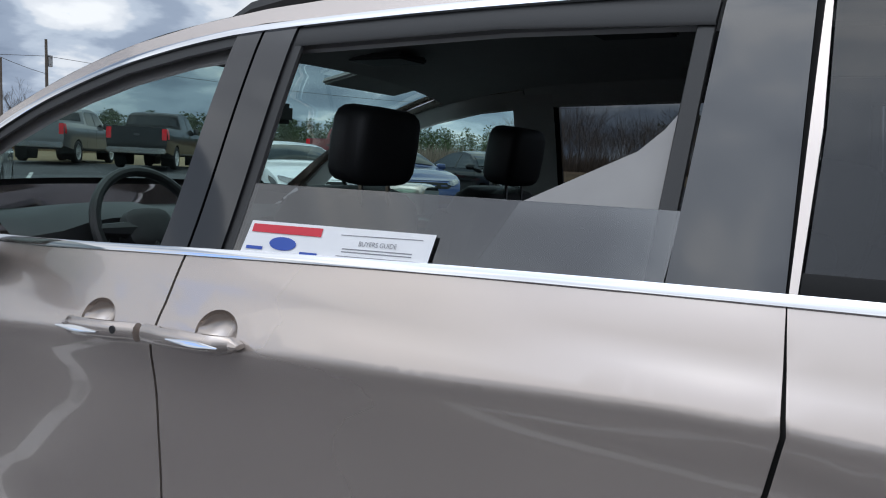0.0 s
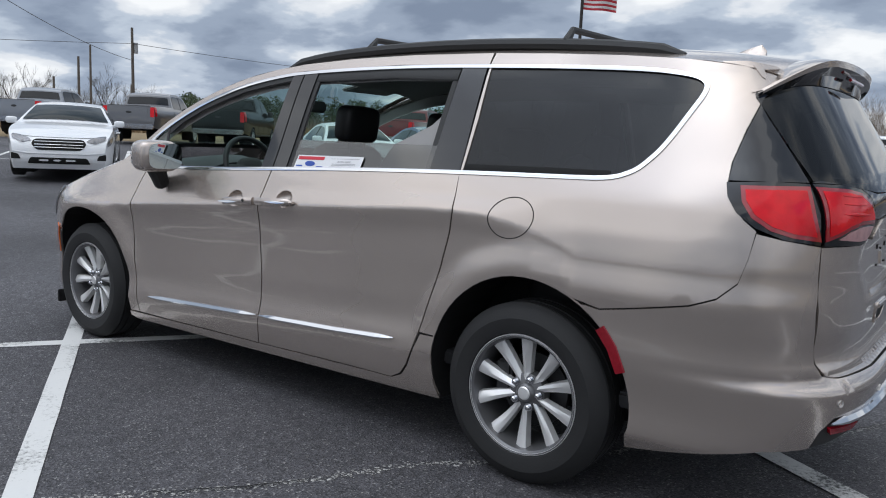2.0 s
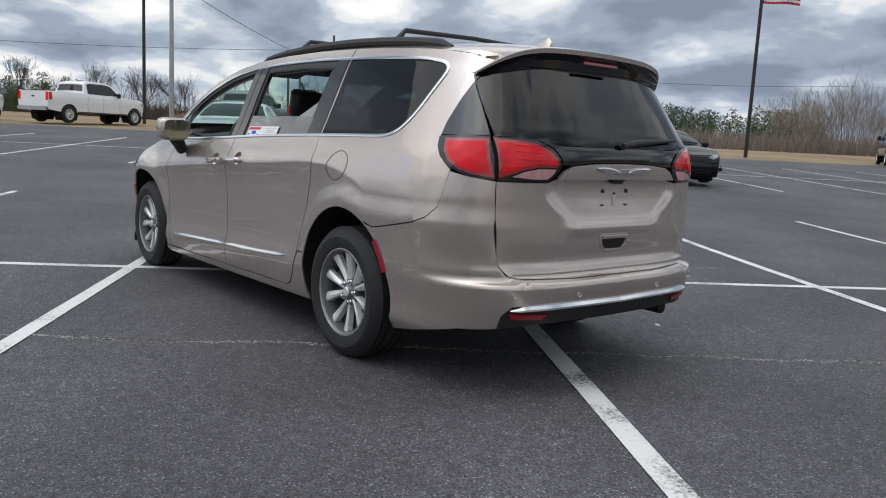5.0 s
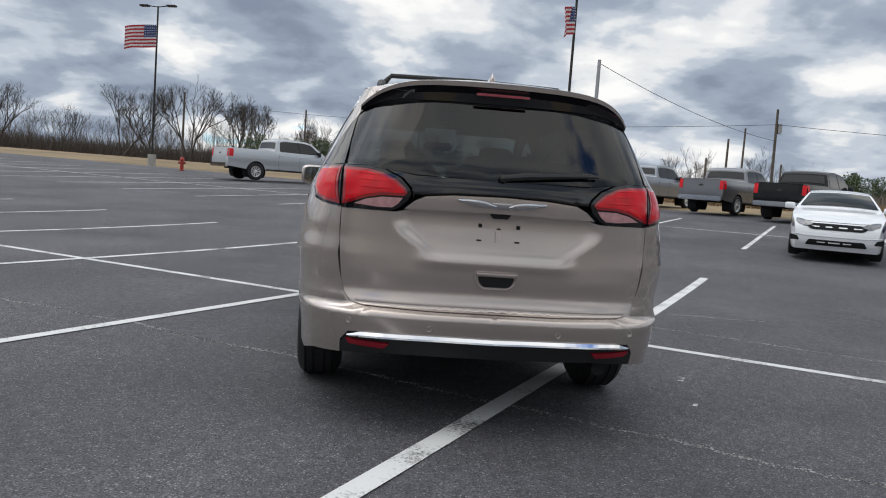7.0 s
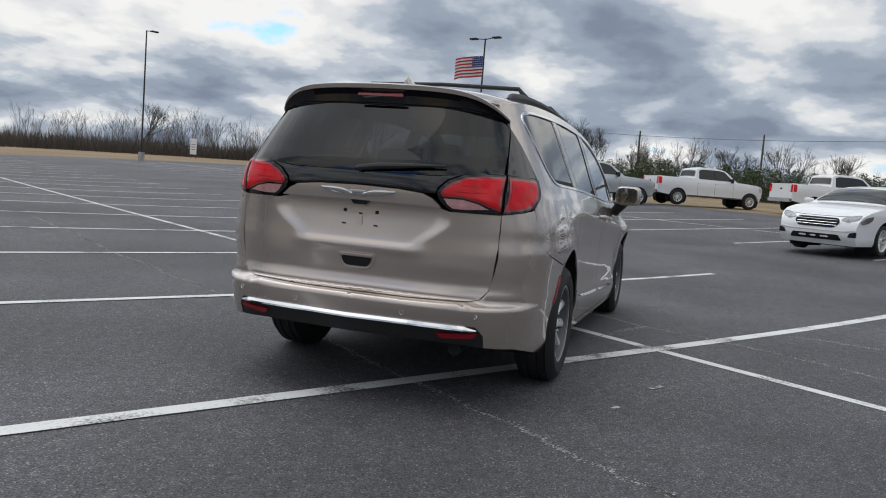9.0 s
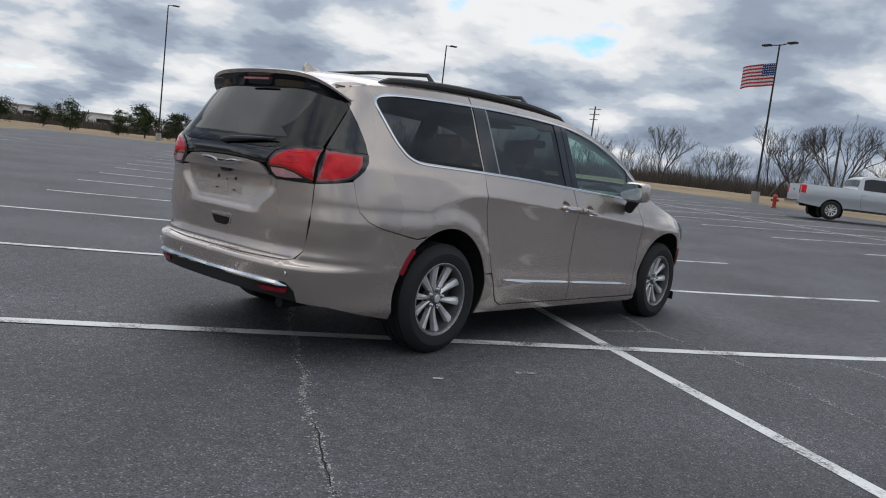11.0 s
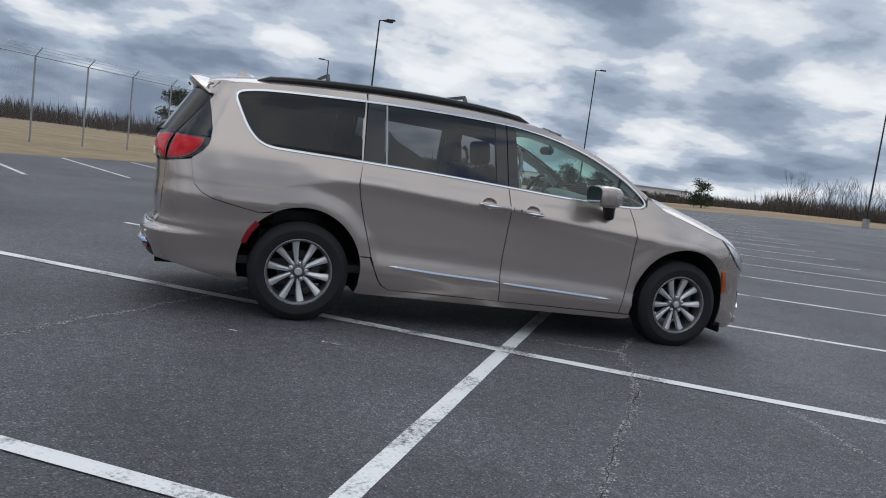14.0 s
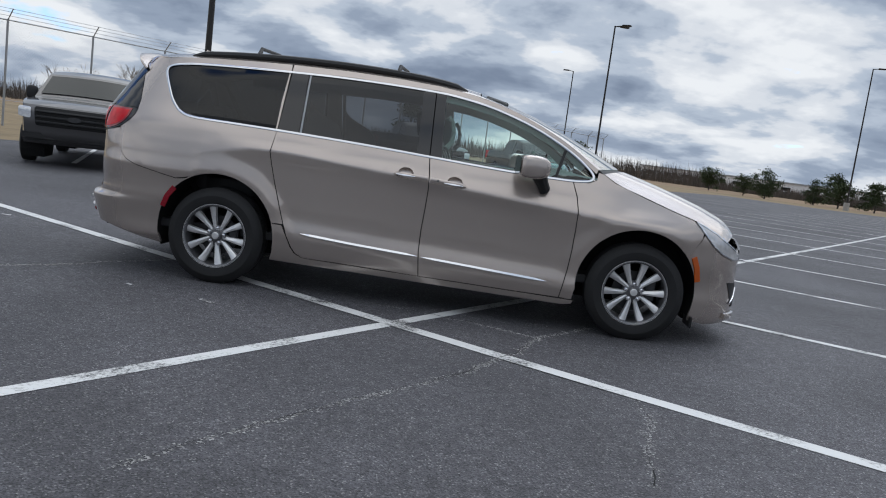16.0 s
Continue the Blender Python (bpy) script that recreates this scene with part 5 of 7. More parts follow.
skin("rear_window", [(0.716, 1.222), (0.4, 1.19), (0.0, 1.185), (-0.4, 1.19), (-0.716, 1.222), (-0.705, 1.32), (-0.69, 1.40)] + GL_TOP[::-1] + [(0.69, 1.40), (0.705, 1.32)], rear, M["rear_privacy"], gate, 0.05, 0.0, 0.0, flip=True, label="dark tinted rear window")
# spoiler
def spoiler_tip(v):
    a = abs(v)
    return Vector((-0.885 + 0.045 * a ** 2 + 0.125 * a ** 7, 0.670 * v, 1.648 - 0.025 * a ** 2 - 0.112 * a ** 6))


bm = bmesh.new()
rows, lower = [], []
for i in range(41):
    v = -1 + i / 20
    r0, t0 = top(-0.735, v), spoiler_tip(v)
    mid = r0.lerp(t0, 0.5) + Vector((0, 0, 0.008 * (1 - abs(v) ** 6)))
    lip = t0 + Vector((0.004, 0, -0.022 + 0.012 * abs(v) ** 6))
    rows.append([bm.verts.new(q) for q in (r0 + Vector((0.004, 0, 0.001)), mid, t0 + Vector((0.012, 0, 0.003)), t0, lip)])
    zg = 1.553 - 0.012 * v * v - 0.06 * abs(v) ** 9
    g = rear(0.668 * v, zg)
    lower.append([lip.copy(), lip + Vector((0.03, 0, -0.03)), g + Vector((-0.003, 0, 0))])
for a, b in zip(rows, rows[1:]):
    for k in range(4):
        bm.faces.new((a[k], a[k + 1], b[k + 1], b[k]))
sp = part("spoiler", bm, M["taupe"], gate, "", True)
bm = bmesh.new()
rows = [[bm.verts.new(q) for q in r] for r in lower]
for a, b in zip(rows, rows[1:]):
    for k in range(2):
        bm.faces.new((a[k], a[k + 1], b[k + 1], b[k]))
part("spoiler_underside", bm, M["gloss_black"], sp, "gloss black spoiler underside", True)
bm = bmesh.new()
add_box(bm, -0.876, 0, 1.592, 0.012, 0.26, 0.012, 0.003)
part("high_brake_light", bm, M["dark_red_lens"], sp, "dark red high brake light")
# wiper
bm = bmesh.new()
pts = [rear(y, z) + Vector((-0.022, 0, 0)) for y, z in ((0.02, 1.198), (-0.10, 1.215), (-0.28, 1.228), (-0.45, 1.238))]
add_tube(bm, pts, [0.014, 0.018, 0.012, 0.006], 8)
add_lathe(bm, [(0.0001, -0.02), (0.012, -0.02), (0.018, 0.02)], 14, "Y", (0, 0, 0))
part("rear_wiper", bm, M["black_plastic"], gate, "black plastic rear wiper", True).data
for v in bpy.data.objects["rear_wiper"].data.vertices:
    if v.co.x > -0.5:
        q = v.co.copy()
        base = rear(0.0, 1.195)
        v.co = (base.x + q.y * 1.0 - 0.005, base.y + q.x, base.z + q.z)

# roof rails, cross bars and the aerial
for s in (-1, 1):
    bm = bmesh.new()
    pts, rad = [], []
    for i in range(25):
        x = -0.40 + 2.10 * i / 24
        p = top(x, 0.865)
        up = 0.030 * math.sin(math.pi * i / 24) ** 0.35
        pts.append((p.x, s * p.y, p.z + up - 0.006))
        rad.append(0.026 if 0 < i < 24 else 0.012)
    add_tube(bm, pts, rad, 8)
    part("roof_rail_bar", bm, M["black_plastic"], van, "black roof rail", True)
for x in (0.10, 1.17):
    bm = bmesh.new()
    ye = top(x, 0.865).y
    z = ROOF_Z(x) + 0.035
    ze = top(x, 0.865).z + 0.03
    add_tube(bm, [(x, -ye, ze), (x, -ye + 0.05, z), (x, 0, z + 0.012), (x, ye - 0.05, z), (x, ye, ze)], [0.02, 0.014, 0.013, 0.014, 0.02], 8)
    part("roof_cross_bar", bm, M["black_plastic"], van, "black roof cross bar", True)
bm = bmesh.new()
zb = ROOF_Z(-0.5)
rows = []
for i in range(9):
    x = -0.36 - 0.17 * i / 8
    h = 0.062 * (i / 8) ** 0.8 if i < 8 else 0.03
    w = 0.035 * (1 - 0.35 * i / 8)
    rows.append([bm.verts.new(p) for p in ((x, -w, zb - 0.008), (x, -w * 0.35, zb + h * 0.7), (x, 0, zb + h), (x, w * 0.35, zb + h * 0.7), (x, w, zb - 0.008))])
for a, b in zip(rows, rows[1:]):
    for k in range(4):
        bm.faces.new((a[k], a[k + 1], b[k + 1], b[k]))
bm.faces.new(rows[-1])
part("shark_fin_aerial", bm, M["taupe"], van, "", True)

# underbody
bm = bmesh.new()
add_box(bm, 1.68, 0, 0.27, 4.1, 1.10, 0.11, 0.03)
add_box(bm, 1.54, 0, 0.27, 2.15, 1.66, 0.10, 0.02)
add_box(bm, -0.70, 0, 0.37, 0.45, 1.05, 0.08, 0.03)
add_tube(bm, [(-0.2, -0.55, 0.32), (-0.98, -0.55, 0.32)], 0.035, 10)
add_box(bm, 3.66, 0, 0.20, 0.3, 1.3, 0.06, 0.01)
part("underbody", bm, M["gap"], van)
for s in (-1, 1):
    bm = bmesh.new()
    add_box(bm, 3.525, s * 0.80, 0.19, 0.015, 0.20, 0.08, 0.004)
    part("air_deflector", bm, M["black_plastic"], van)


# ---- wheels ----
def build_wheel(parent, x, y, z, s, spokes=10, r_tyre=0.354, r_rim=0.226, width=0.235, spin=0.0, detail=True, rim_mat=None, face=0.04):
    """A wheel whose outer face looks along s * y. The tyre's centre plane lies at y."""
    rim_mat = rim_mat or M["alloy"]
    hw = width / 2
    bm = bmesh.new()
    o = hw - face
    add_lathe(bm, [(r_rim + 0.004, hw - 0.012), (r_rim - 0.004, hw - 0.006), (r_rim - 0.016, hw - 0.016), (r_rim - 0.022, o - 0.03), (r_rim - 0.030, -hw * 0.6), (r_rim - 0.02, -hw + 0.01)], 48)
    # hub
    add_lathe(bm, [(0.0001, o + 0.004), (0.03, o + 0.004), (0.038, o - 0.002), (0.042, o - 0.012), (0.075, o - 0.022), (0.08, o - 0.06), (0.0001, o - 0.06)], 24)
    M4 = Matrix.Translation((x, y, z)) @ Matrix.Diagonal((1, s, 1, 1))
    arms = []
    for k in range(spokes):
        a = spin + 2 * math.pi * k / spokes
        if detail:
            hub_bm, bm = bm, bmesh.new()
        twist = (0.07 if k % 2 else -0.07) if spokes == 10 else 0.0
        rows = []
        for i in range(5):
            t = i / 4
            r = 0.05 + (r_rim - 0.012 - 0.05) * t
            ang = a + twist * (1 - t) * 0.9
            w = (0.013 + 0.016 * t ** 1.2) if spokes == 10 else (0.03 + 0.018 * t)
            w *= r_rim / 0.226
            d = o - 0.014 + 0.022 * t ** 1.5
            row = []
            for q, dd in ((-w, -0.034), (-w * 0.82, -0.004), (-w * 0.15, 0.0), (w * 0.5, -0.007), (w * 0.85, -0.012), (w, -0.034)):
                cx, cz = r * math.cos(ang) - q * math.sin(ang), r * math.sin(ang) + q * math.cos(ang)
                row.append(bm.verts.new((cx, d + dd, cz)))
            rows.append(row)
        for p, q in zip(rows, rows[1:]):
            for j in range(5):
                bm.faces.new((p[j], p[j + 1], q[j + 1], q[j]))
        if detail:
            bmesh.ops.transform(bm, matrix=M4, verts=bm.verts)
            arms.append(part("spoke", bm, rim_mat, None, "", True))
            bm = hub_bm
    bmesh.ops.transform(bm, matrix=M4, verts=bm.verts)
    wheel = part("wheel", bm, M["rim_metal"] if detail else rim_mat, parent, "silver alloy wheel" if rim_mat is M["alloy"] else "", True)
    for arm in arms:
        arm.parent = wheel
    if detail:
        bm = bmesh.new()
        add_lathe(bm, [(r_rim + 0.003, hw - 0.014), (r_rim + 0.001, hw - 0.008), (r_rim - 0.007, hw - 0.008), (r_rim - 0.012, hw - 0.018)], 48)
        bmesh.ops.transform(bm, matrix=M4, verts=bm.verts)
        part("rim_lip", bm, rim_mat, wheel, "", True)
    bm = bmesh.new()
    ts = r_tyre - r_rim
    prof = [(r_rim - 0.002, hw - 0.018), (r_rim + 0.006, hw - 0.004), (r_rim + 0.3 * ts, hw + 0.004), (r_rim + 0.52 * ts, hw + 0.006), (r_rim + 0.56 * ts, hw + 0.003), (r_rim + 0.80 * ts, hw - 0.008), (r_tyre - 0.010, hw - 0.028)]
    tread = []
    if detail:
        for c in (0.075, 0.03, -0.03, -0.075):
            cc = c * width / 0.235
            tread += [(r_tyre - 0.001, cc + 0.006), (r_tyre - 0.009, cc + 0.005), (r_tyre - 0.009, cc - 0.005), (r_tyre - 0.001, cc - 0.006)]
    back = [(r_tyre - 0.010, -hw + 0.028), (r_rim + 0.5 * ts, -hw - 0.005), (r_rim, -hw + 0.01)]
    add_lathe(bm, prof + tread + back, 64 if detail else 36)
    bmesh.ops.transform(bm, matrix=M4, verts=bm.verts)
    part("tyre", bm, M["rubber"], wheel, "black rubber tyre", True)
    if detail:
        bm = bmesh.new()
        add_lathe(bm, [(0.0001, 0.0), (0.145, 0.0), (0.145, -0.02), (0.0001, -0.02)], 32)
        bmesh.ops.translate(bm, vec=(0, o - 0.08, 0), verts=bm.verts)
        add_box(bm, 0.12, o - 0.07, 0.02, 0.07, 0.07, 0.16, 0.01)
        bmesh.ops.transform(bm, matrix=M4, verts=bm.verts)
        part("brake_disc", bm, M["dark_metal"], wheel, "", True)
        for k in range(5):
            a = spin + radians(90) + 2 * math.pi * k / 5
            bm = bmesh.new()
            c = (0.0575 * math.cos(a), o - 0.012, 0.0575 * math.sin(a))
            add_lathe(bm, [(0.016, 0.0), (0.0165, 0.004), (0.0105, 0.004), (0.0105, 0.016), (0.006, 0.02), (0.0001, 0.02)], 12, "Y", c)
            bmesh.ops.transform(bm, matrix=M4, verts=bm.verts)
            part("lug_nut", bm, M["chrome"], wheel, "", True)
        bm = bmesh.new()
        add_lathe(bm, [(0.0001, o + 0.009), (0.022, o + 0.008), (0.028, o + 0.003)], 20)
        bmesh.ops.transform(bm, matrix=M4, verts=bm.verts)
        part("hub_cap", bm, M["alloy"], wheel, "", True)
    else:
        bm = bmesh.new()
        add_lathe(bm, [(0.0001, 0.0), (r_rim - 0.03, 0.0)], 20)
        bmesh.ops.translate(bm, vec=(0, o - 0.06, 0), verts=bm.verts)
        bmesh.ops.transform(bm, matrix=M4, verts=bm.verts)
        part("brake_disc", bm, M["gap"], wheel)
    return wheel


for i, (wx, s) in enumerate(((0, 1), (0, -1), (AXLE_F, 1), (AXLE_F, -1))):
    build_wheel(van, wx, s * 0.815, 0.353, s, r_rim=0.234, spin=radians((18, -8, 30, 4)[i]))


# ---- other vehicles ----
def vehicle(name, paint, kind, pos, heading, length, height, width, wheelbase, label, category, wheel_r=0.33, rim=0.21, rim_mat=None, grille=None, spokes=10, slim=False):
    """A parked car or pickup: pos is its middle on the ground; the front looks along heading."""
    x0, y0 = pos
    z0 = ground_z(x0, y0)
    car = thing(name, x0, y0, z0, heading, label=label, category=category)
    L, H, W = length, height, width / 2
    if kind == "sedan":
        prof = [(0.478, 0.13), (0.497, 0.24), (0.498, 0.36), (0.488, 0.46), (0.468, 0.535), (0.42, 0.60), (0.34, 0.655), (0.225, 0.705), (0.215, 0.712), (0.12, 0.865), (0.045, 0.955), (-0.03, 0.99), (-0.10, 1.0), (-0.19, 0.975),
                (-0.235, 0.945), (-0.37, 0.765), (-0.38, 0.755), (-0.44, 0.735), (-0.472, 0.71), (-0.487, 0.62), (-0.499, 0.45), (-0.497, 0.30), (-0.475, 0.15)]
        screen, back, sill, belt = (8, 10), (14, 15), 0.14, 0.66
        sect = table([0.08, 0.15, 0.30, 0.50, 0.62, 0.70, 0.85, 0.95, 1.0], [0.90, 0.955, 0.985, 1.0, 0.985, 0.94, 0.80, 0.70, 0.64])
        roof_i = (10, 14)
    else:
        prof = [(0.475, 0.22), (0.493, 0.30), (0.497, 0.42), (0.495, 0.54), (0.482, 0.60), (0.44, 0.635), (0.36, 0.655), (0.245, 0.675), (0.238, 0.682), (0.135, 0.94), (0.09, 0.975), (0.0, 1.0), (-0.08, 0.995), (-0.125, 0.965),
                (-0.140, 0.93), (-0.158, 0.715), (-0.160, 0.705), (-0.33, 0.705), (-0.487, 0.710), (-0.494, 0.70), (-0.497, 0.55), (-0.499, 0.40), (-0.497, 0.30)]
        screen, back, sill, belt = (8, 9), (14, 15), 0.25, 0.64
        sect = table([0.15, 0.22, 0.36, 0.52, 0.63, 0.70, 0.85, 0.95, 1.0], [0.90, 0.95, 0.975, 1.0, 0.985, 0.945, 0.86, 0.80, 0.76])
        roof_i = (9, 14)
    prof = [(a * L, b * H) for a, b in prof]

    def plan(x):
        t = abs(x) / (L / 2)
        return 1 - (0.16 if x > 0 else (0.13 if kind == "sedan" else 0.05)) * t ** 7

    def face(x, z):
        return Vector((x, W * plan(x) * sect(z / H), z))

    # bottom edge with the wheel openings
    ra = wheel_r + 0.055
    xf, xr = L * (0.5 - (0.5 - wheelbase / L / 2)) + (0.02 if kind == "sedan" else 0.01) * L, 0
    xf = wheelbase / 2 + (0.015 * L if kind == "sedan" else 0.035 * L)
    xr = xf - wheelbase
    zs = sill * H
    low = []
    for ax in (xr, xf):
        a0 = math.asin(max(min((zs - wheel_r) / ra, 0.99), -0.99))
        for i in range(13):
            a = math.pi - a0 - (math.pi - 2 * a0) * i / 12
            low.append((ax + ra * math.cos(a), wheel_r + ra * math.sin(a)))
    tops = resample(prof, 0.12, False)
    outline = [tuple(p) for p in tops] + low
    for m in (False, True):
        skin("body_side", outline, face, paint, car, 0.11, 0.02, flip=True, mirror=m)
        # windows
        if kind == "sedan":
            win = [(-0.30, 0.715), (0.10, 0.70), (0.205, 0.705), (0.115, 0.845), (0.04, 0.925), (-0.10, 0.955), (-0.19, 0.93), (-0.25, 0.86)]
            cut = [-0.045]
        else:
            win = [(-0.122, 0.70), (0.10, 0.69), (0.205, 0.695), (0.125, 0.915), (0.07, 0.945), (-0.08, 0.948), (-0.118, 0.92)]
            cut = [0.035]
        win = [(a * L, b * H) for a, b in win]
        gl = skin("side_window", round_poly(win, 0.06), face, M["dark_glass"], car, 0.12, 0.0, 0.006, flip=True, mirror=m)
        for c in cut:
            ribbon("window_pillar", [(c * L, 0.70 * H), ((c - 0.012) * L, 0.95 * H)], face, 0.07, 0.004, M["black_plastic"], gl, 0.006, False, m, flip=True)
        for dx in ((0.205, -0.045, -0.26) if kind == "sedan" else (0.21, 0.035, -0.125)):
            ribbon("shut_line", [(dx * L, belt * H), ((dx - 0.006) * L, 0.45 * H), ((dx + 0.006) * L, (sill + 0.02) * H)], face, 0.010, 0.002, M["gap"], car, 0.0, False, m, flip=True)
        for dx in ((-0.01, -0.235) if kind == "sedan" else (0.06, -0.10)):
            ribbon("door_handle", [((dx) * L, 0.60 * H), ((dx - 0.035) * L, 0.602 * H)], face, 0.04, 0.03, paint, car, 0.0, False, m, flip=True, taper=True)
        ribbon("sill_trim", [(xr + ra + 0.02, (sill + 0.015) * H), (xf - ra - 0.02, (sill + 0.015) * H)], face, 0.05, 0.012, M["black_plastic"], car, 0.0, False, m, flip=True)
        s = -1 if m else 1
        bm = bmesh.new()
        mz = belt * H + (0.10 if kind == "sedan" else 0.14)
        blob_box(bm, 0.185 * L, s * (W + 0.06), mz, 0.12, 0.20, 0.13 if kind == "sedan" else 0.24, 4, 8)
        add_tube(bm, [(0.19 * L, s * (W - 0.1), mz - 0.06), (0.19 * L, s * (W + 0.02), mz - 0.03)], 0.03, 6)
        part("wing_mirror", bm, paint if kind == "sedan" else M["black_plastic"], car, "", True)
        # lamps
        if kind == "sedan":
            hl = [(0.405, 0.56), (0.455, 0.525), (0.484, 0.47), (0.476, 0.43), (0.44, 0.455), (0.41, 0.50)]
            tl = [(-0.40, 0.655), (-0.478, 0.64), (-0.487, 0.53), (-0.44, 0.55)]
        else:
            hl = [(0.452, 0.585), (0.480, 0.57), (0.490, 0.54), (0.487, 0.475), (0.462, 0.48)]
            tl = [(-0.462, 0.685), (-0.492, 0.685), (-0.494, 0.52), (-0.465, 0.51)]
        skin("headlight", round_poly([(a * L, b * H) for a, b in hl], 0.03), face, M["smoked_lens" if kind == "sedan" else "clear_lens"], car, 0.06, 0.0, 0.012, flip=True, mirror=m)
        skin("tail_lamp", round_poly([(a * L, b * H) for a, b in tl], 0.03), face, M["red_lens"], car, 0.06, 0.0, 0.012, flip=True, mirror=m)
        for ax in (xr, xf):
            bm = bmesh.new()
            vs = [bm.verts.new((ax + (ra + 0.02) * math.cos(q), s * (W * 0.55), wheel_r + (ra + 0.02) * math.sin(q))) for q in (math.pi * k / 10 for k in range(-2, 13))]
            vo = [bm.verts.new((v.co.x, s * (W * plan(ax) * 0.95), v.co.z)) for v in vs]
            for k in range(len(vs) - 1):
                bm.faces.new((vs[k], vs[k + 1], vo[k + 1], vo[k]))
            bm.faces.new(vs)
            part("wheel_housing", bm, M["gap"], car)
            build_wheel(car, ax, s * (W - 0.125), wheel_r, s, spokes, wheel_r, rim, 0.22, random.random(), False, rim_mat)
    # skin over the top, from nose to tail
    nv = 12

    def across(i_pts, nm, material, parent, off=0.0, vmax=1.0):
        verts, faces = [], []
        for p in i_pts:
            e = face(p[0], p[1])
            t = p[0] / (L / 2)
            bow = 0.10 * L / 5 * (max(t, 0) ** 6) - (0.05 if kind == "sedan" else 0.015) * (max(-t, 0) ** 6)
            if kind == "sedan" and -0.8 < t < 0.5:
                bow = 0.10 * (1 if t > 0 else -0.8) * smoothstep(0.70, 0.80, p[1] / H) * (1 - smoothstep(0.9, 1.0, p[1] / H)) + 0
            crown = 0.035 if p[1] > 0.6 * H else 0.0
            if kind != "sedan" and t < -0.325:
                crown = 0.0
            for k in range(nv + 1):
                v = (-1 + 2 * k / nv) * vmax
                verts.append((p[0] + bow * (1 - v * v) + off * (1 if t > 0 else -1), e.y * v, p[1] + crown * (1 - abs(v) ** 2.4) + off))
        for i in range(len(i_pts) - 1):
            for k in range(nv):
                a = i * (nv + 1) + k
                faces.append((a, a + nv + 1, a + nv + 2, a + 1))
        return mesh_ob(nm, verts, faces, material, parent, True)

    def seg(a, b):
        return resample(prof[a:b + 1], 0.08, False)

    for nm, a, b in (("front_fascia", 0, 4), ("bonnet", 4, screen[0]), ("roof", roof_i[0], roof_i[1]), ("tail_top", back[1], 18 if kind != "sedan" else 17), ("tail", 18 if kind != "sedan" else 17, len(prof) - 1)):
        ob = across(seg(a, b), nm, paint, car)
        ob.data.set_sharp_from_angle(angle=radians(40))
    across(seg(*screen), "windscreen_surround", paint, car)
    across(seg(*back), "rear_surround", paint, car)
    sc = seg(*screen)
    across(sc[1:-1], "windscreen", M["shield_glass"], car, 0.012, 0.92)
    bk = seg(*back)
    across(bk[1:-1] if len(bk) > 3 else bk, "rear_window", M["dark_glass"], car, 0.018, 0.88)
    # grille and bumpers
    def front(y, z):
        f = np.interp(z, [p[1] for p in prof[:6]], [p[0] for p in prof[:6]])
        t = f / (L / 2)
        e = face(f, z).y
        v = y / max(e, 0.1)
        return Vector((f + 0.10 * L / 5 * t ** 6 * (1 - v * v), y, z))

    def tail(y, z):
        pts = sorted([(p[1], p[0]) for p in prof[18 if kind == "pickup" else 17:]])
        return Vector((float(np.interp(z, [q[0] for q in pts], [q[1] for q in pts])), y, z))

    gm = grille or M["gap"]
    for sg in (-1, 1):
        if kind == "sedan":
            hl = [(0.44, 0.475), (0.60, 0.455), (0.76, 0.50), (0.78, 0.555), (0.66, 0.545), (0.50, 0.515)]
            skin("headlight", round_poly([(sg * a * W / 0.9, b * H) for a, b in hl], 0.03), front, M["smoked_lens"], car, 0.06, 0.0, 0.014)
            skin("fog_intake", round_poly([(sg * 0.62, 0.25 * H), (sg * 0.78, 0.25 * H), (sg * 0.78, 0.33 * H), (sg * 0.66, 0.31 * H)], 0.02), front, M["gap"], car, 0.06, 0.0, 0.012)
            skin("tail_lamp", round_poly([(sg * 0.45, 0.60 * H), (sg * 0.80, 0.58 * H), (sg * 0.80, 0.66 * H), (sg * 0.45, 0.665 * H)], 0.03), tail, M["red_lens"], car, 0.08, 0.0, 0.012, flip=True)
        else:
            skin("headlight", round_poly([(sg * 0.68, 0.465 * H), (sg * 0.88, 0.475 * H), (sg * 0.89, 0.575 * H), (sg * 0.69, 0.57 * H)], 0.03), front, M["clear_lens"], car, 0.06, 0.0, 0.014)
            skin("tail_lamp", round_poly([(sg * 0.80, 0.50 * H), (sg * 0.955, 0.50 * H), (sg * 0.955, 0.685 * H), (sg * 0.80, 0.685 * H)], 0.02), tail, M["red_lens"], car, 0.06, 0.0, 0.014, flip=True)
    if kind == "sedan":
        if slim:
            gp = [(-0.44, 0.415 * H), (0.44, 0.415 * H), (0.55, 0.485 * H), (0.40, 0.50 * H), (-0.40, 0.50 * H), (-0.55, 0.485 * H)]
        else:
            gp = [(-0.36, 0.365 * H), (0.36, 0.365 * H), (0.46, 0.44 * H), (0.40, 0.50 * H), (-0.40, 0.50 * H), (-0.46, 0.44 * H)]
        g = skin("grille", round_poly(gp, 0.05), front, M["gap"], car, 0.08, 0.0, 0.012)
        for k in range(0 if slim else 3):
            ribbon("grille_bar", [(-0.40, (0.395 + 0.035 * k) * H), (0.40, (0.395 + 0.035 * k) * H)], front, 0.016, 0.014, M["chrome"], g, 0.012)
        ribbon("bonnet_seam", [(-0.72, 0.545 * H), (-0.4, 0.525 * H), (0.4, 0.525 * H), (0.72, 0.545 * H)], front, 0.008, 0.002, M["gap"], car, 0.004)
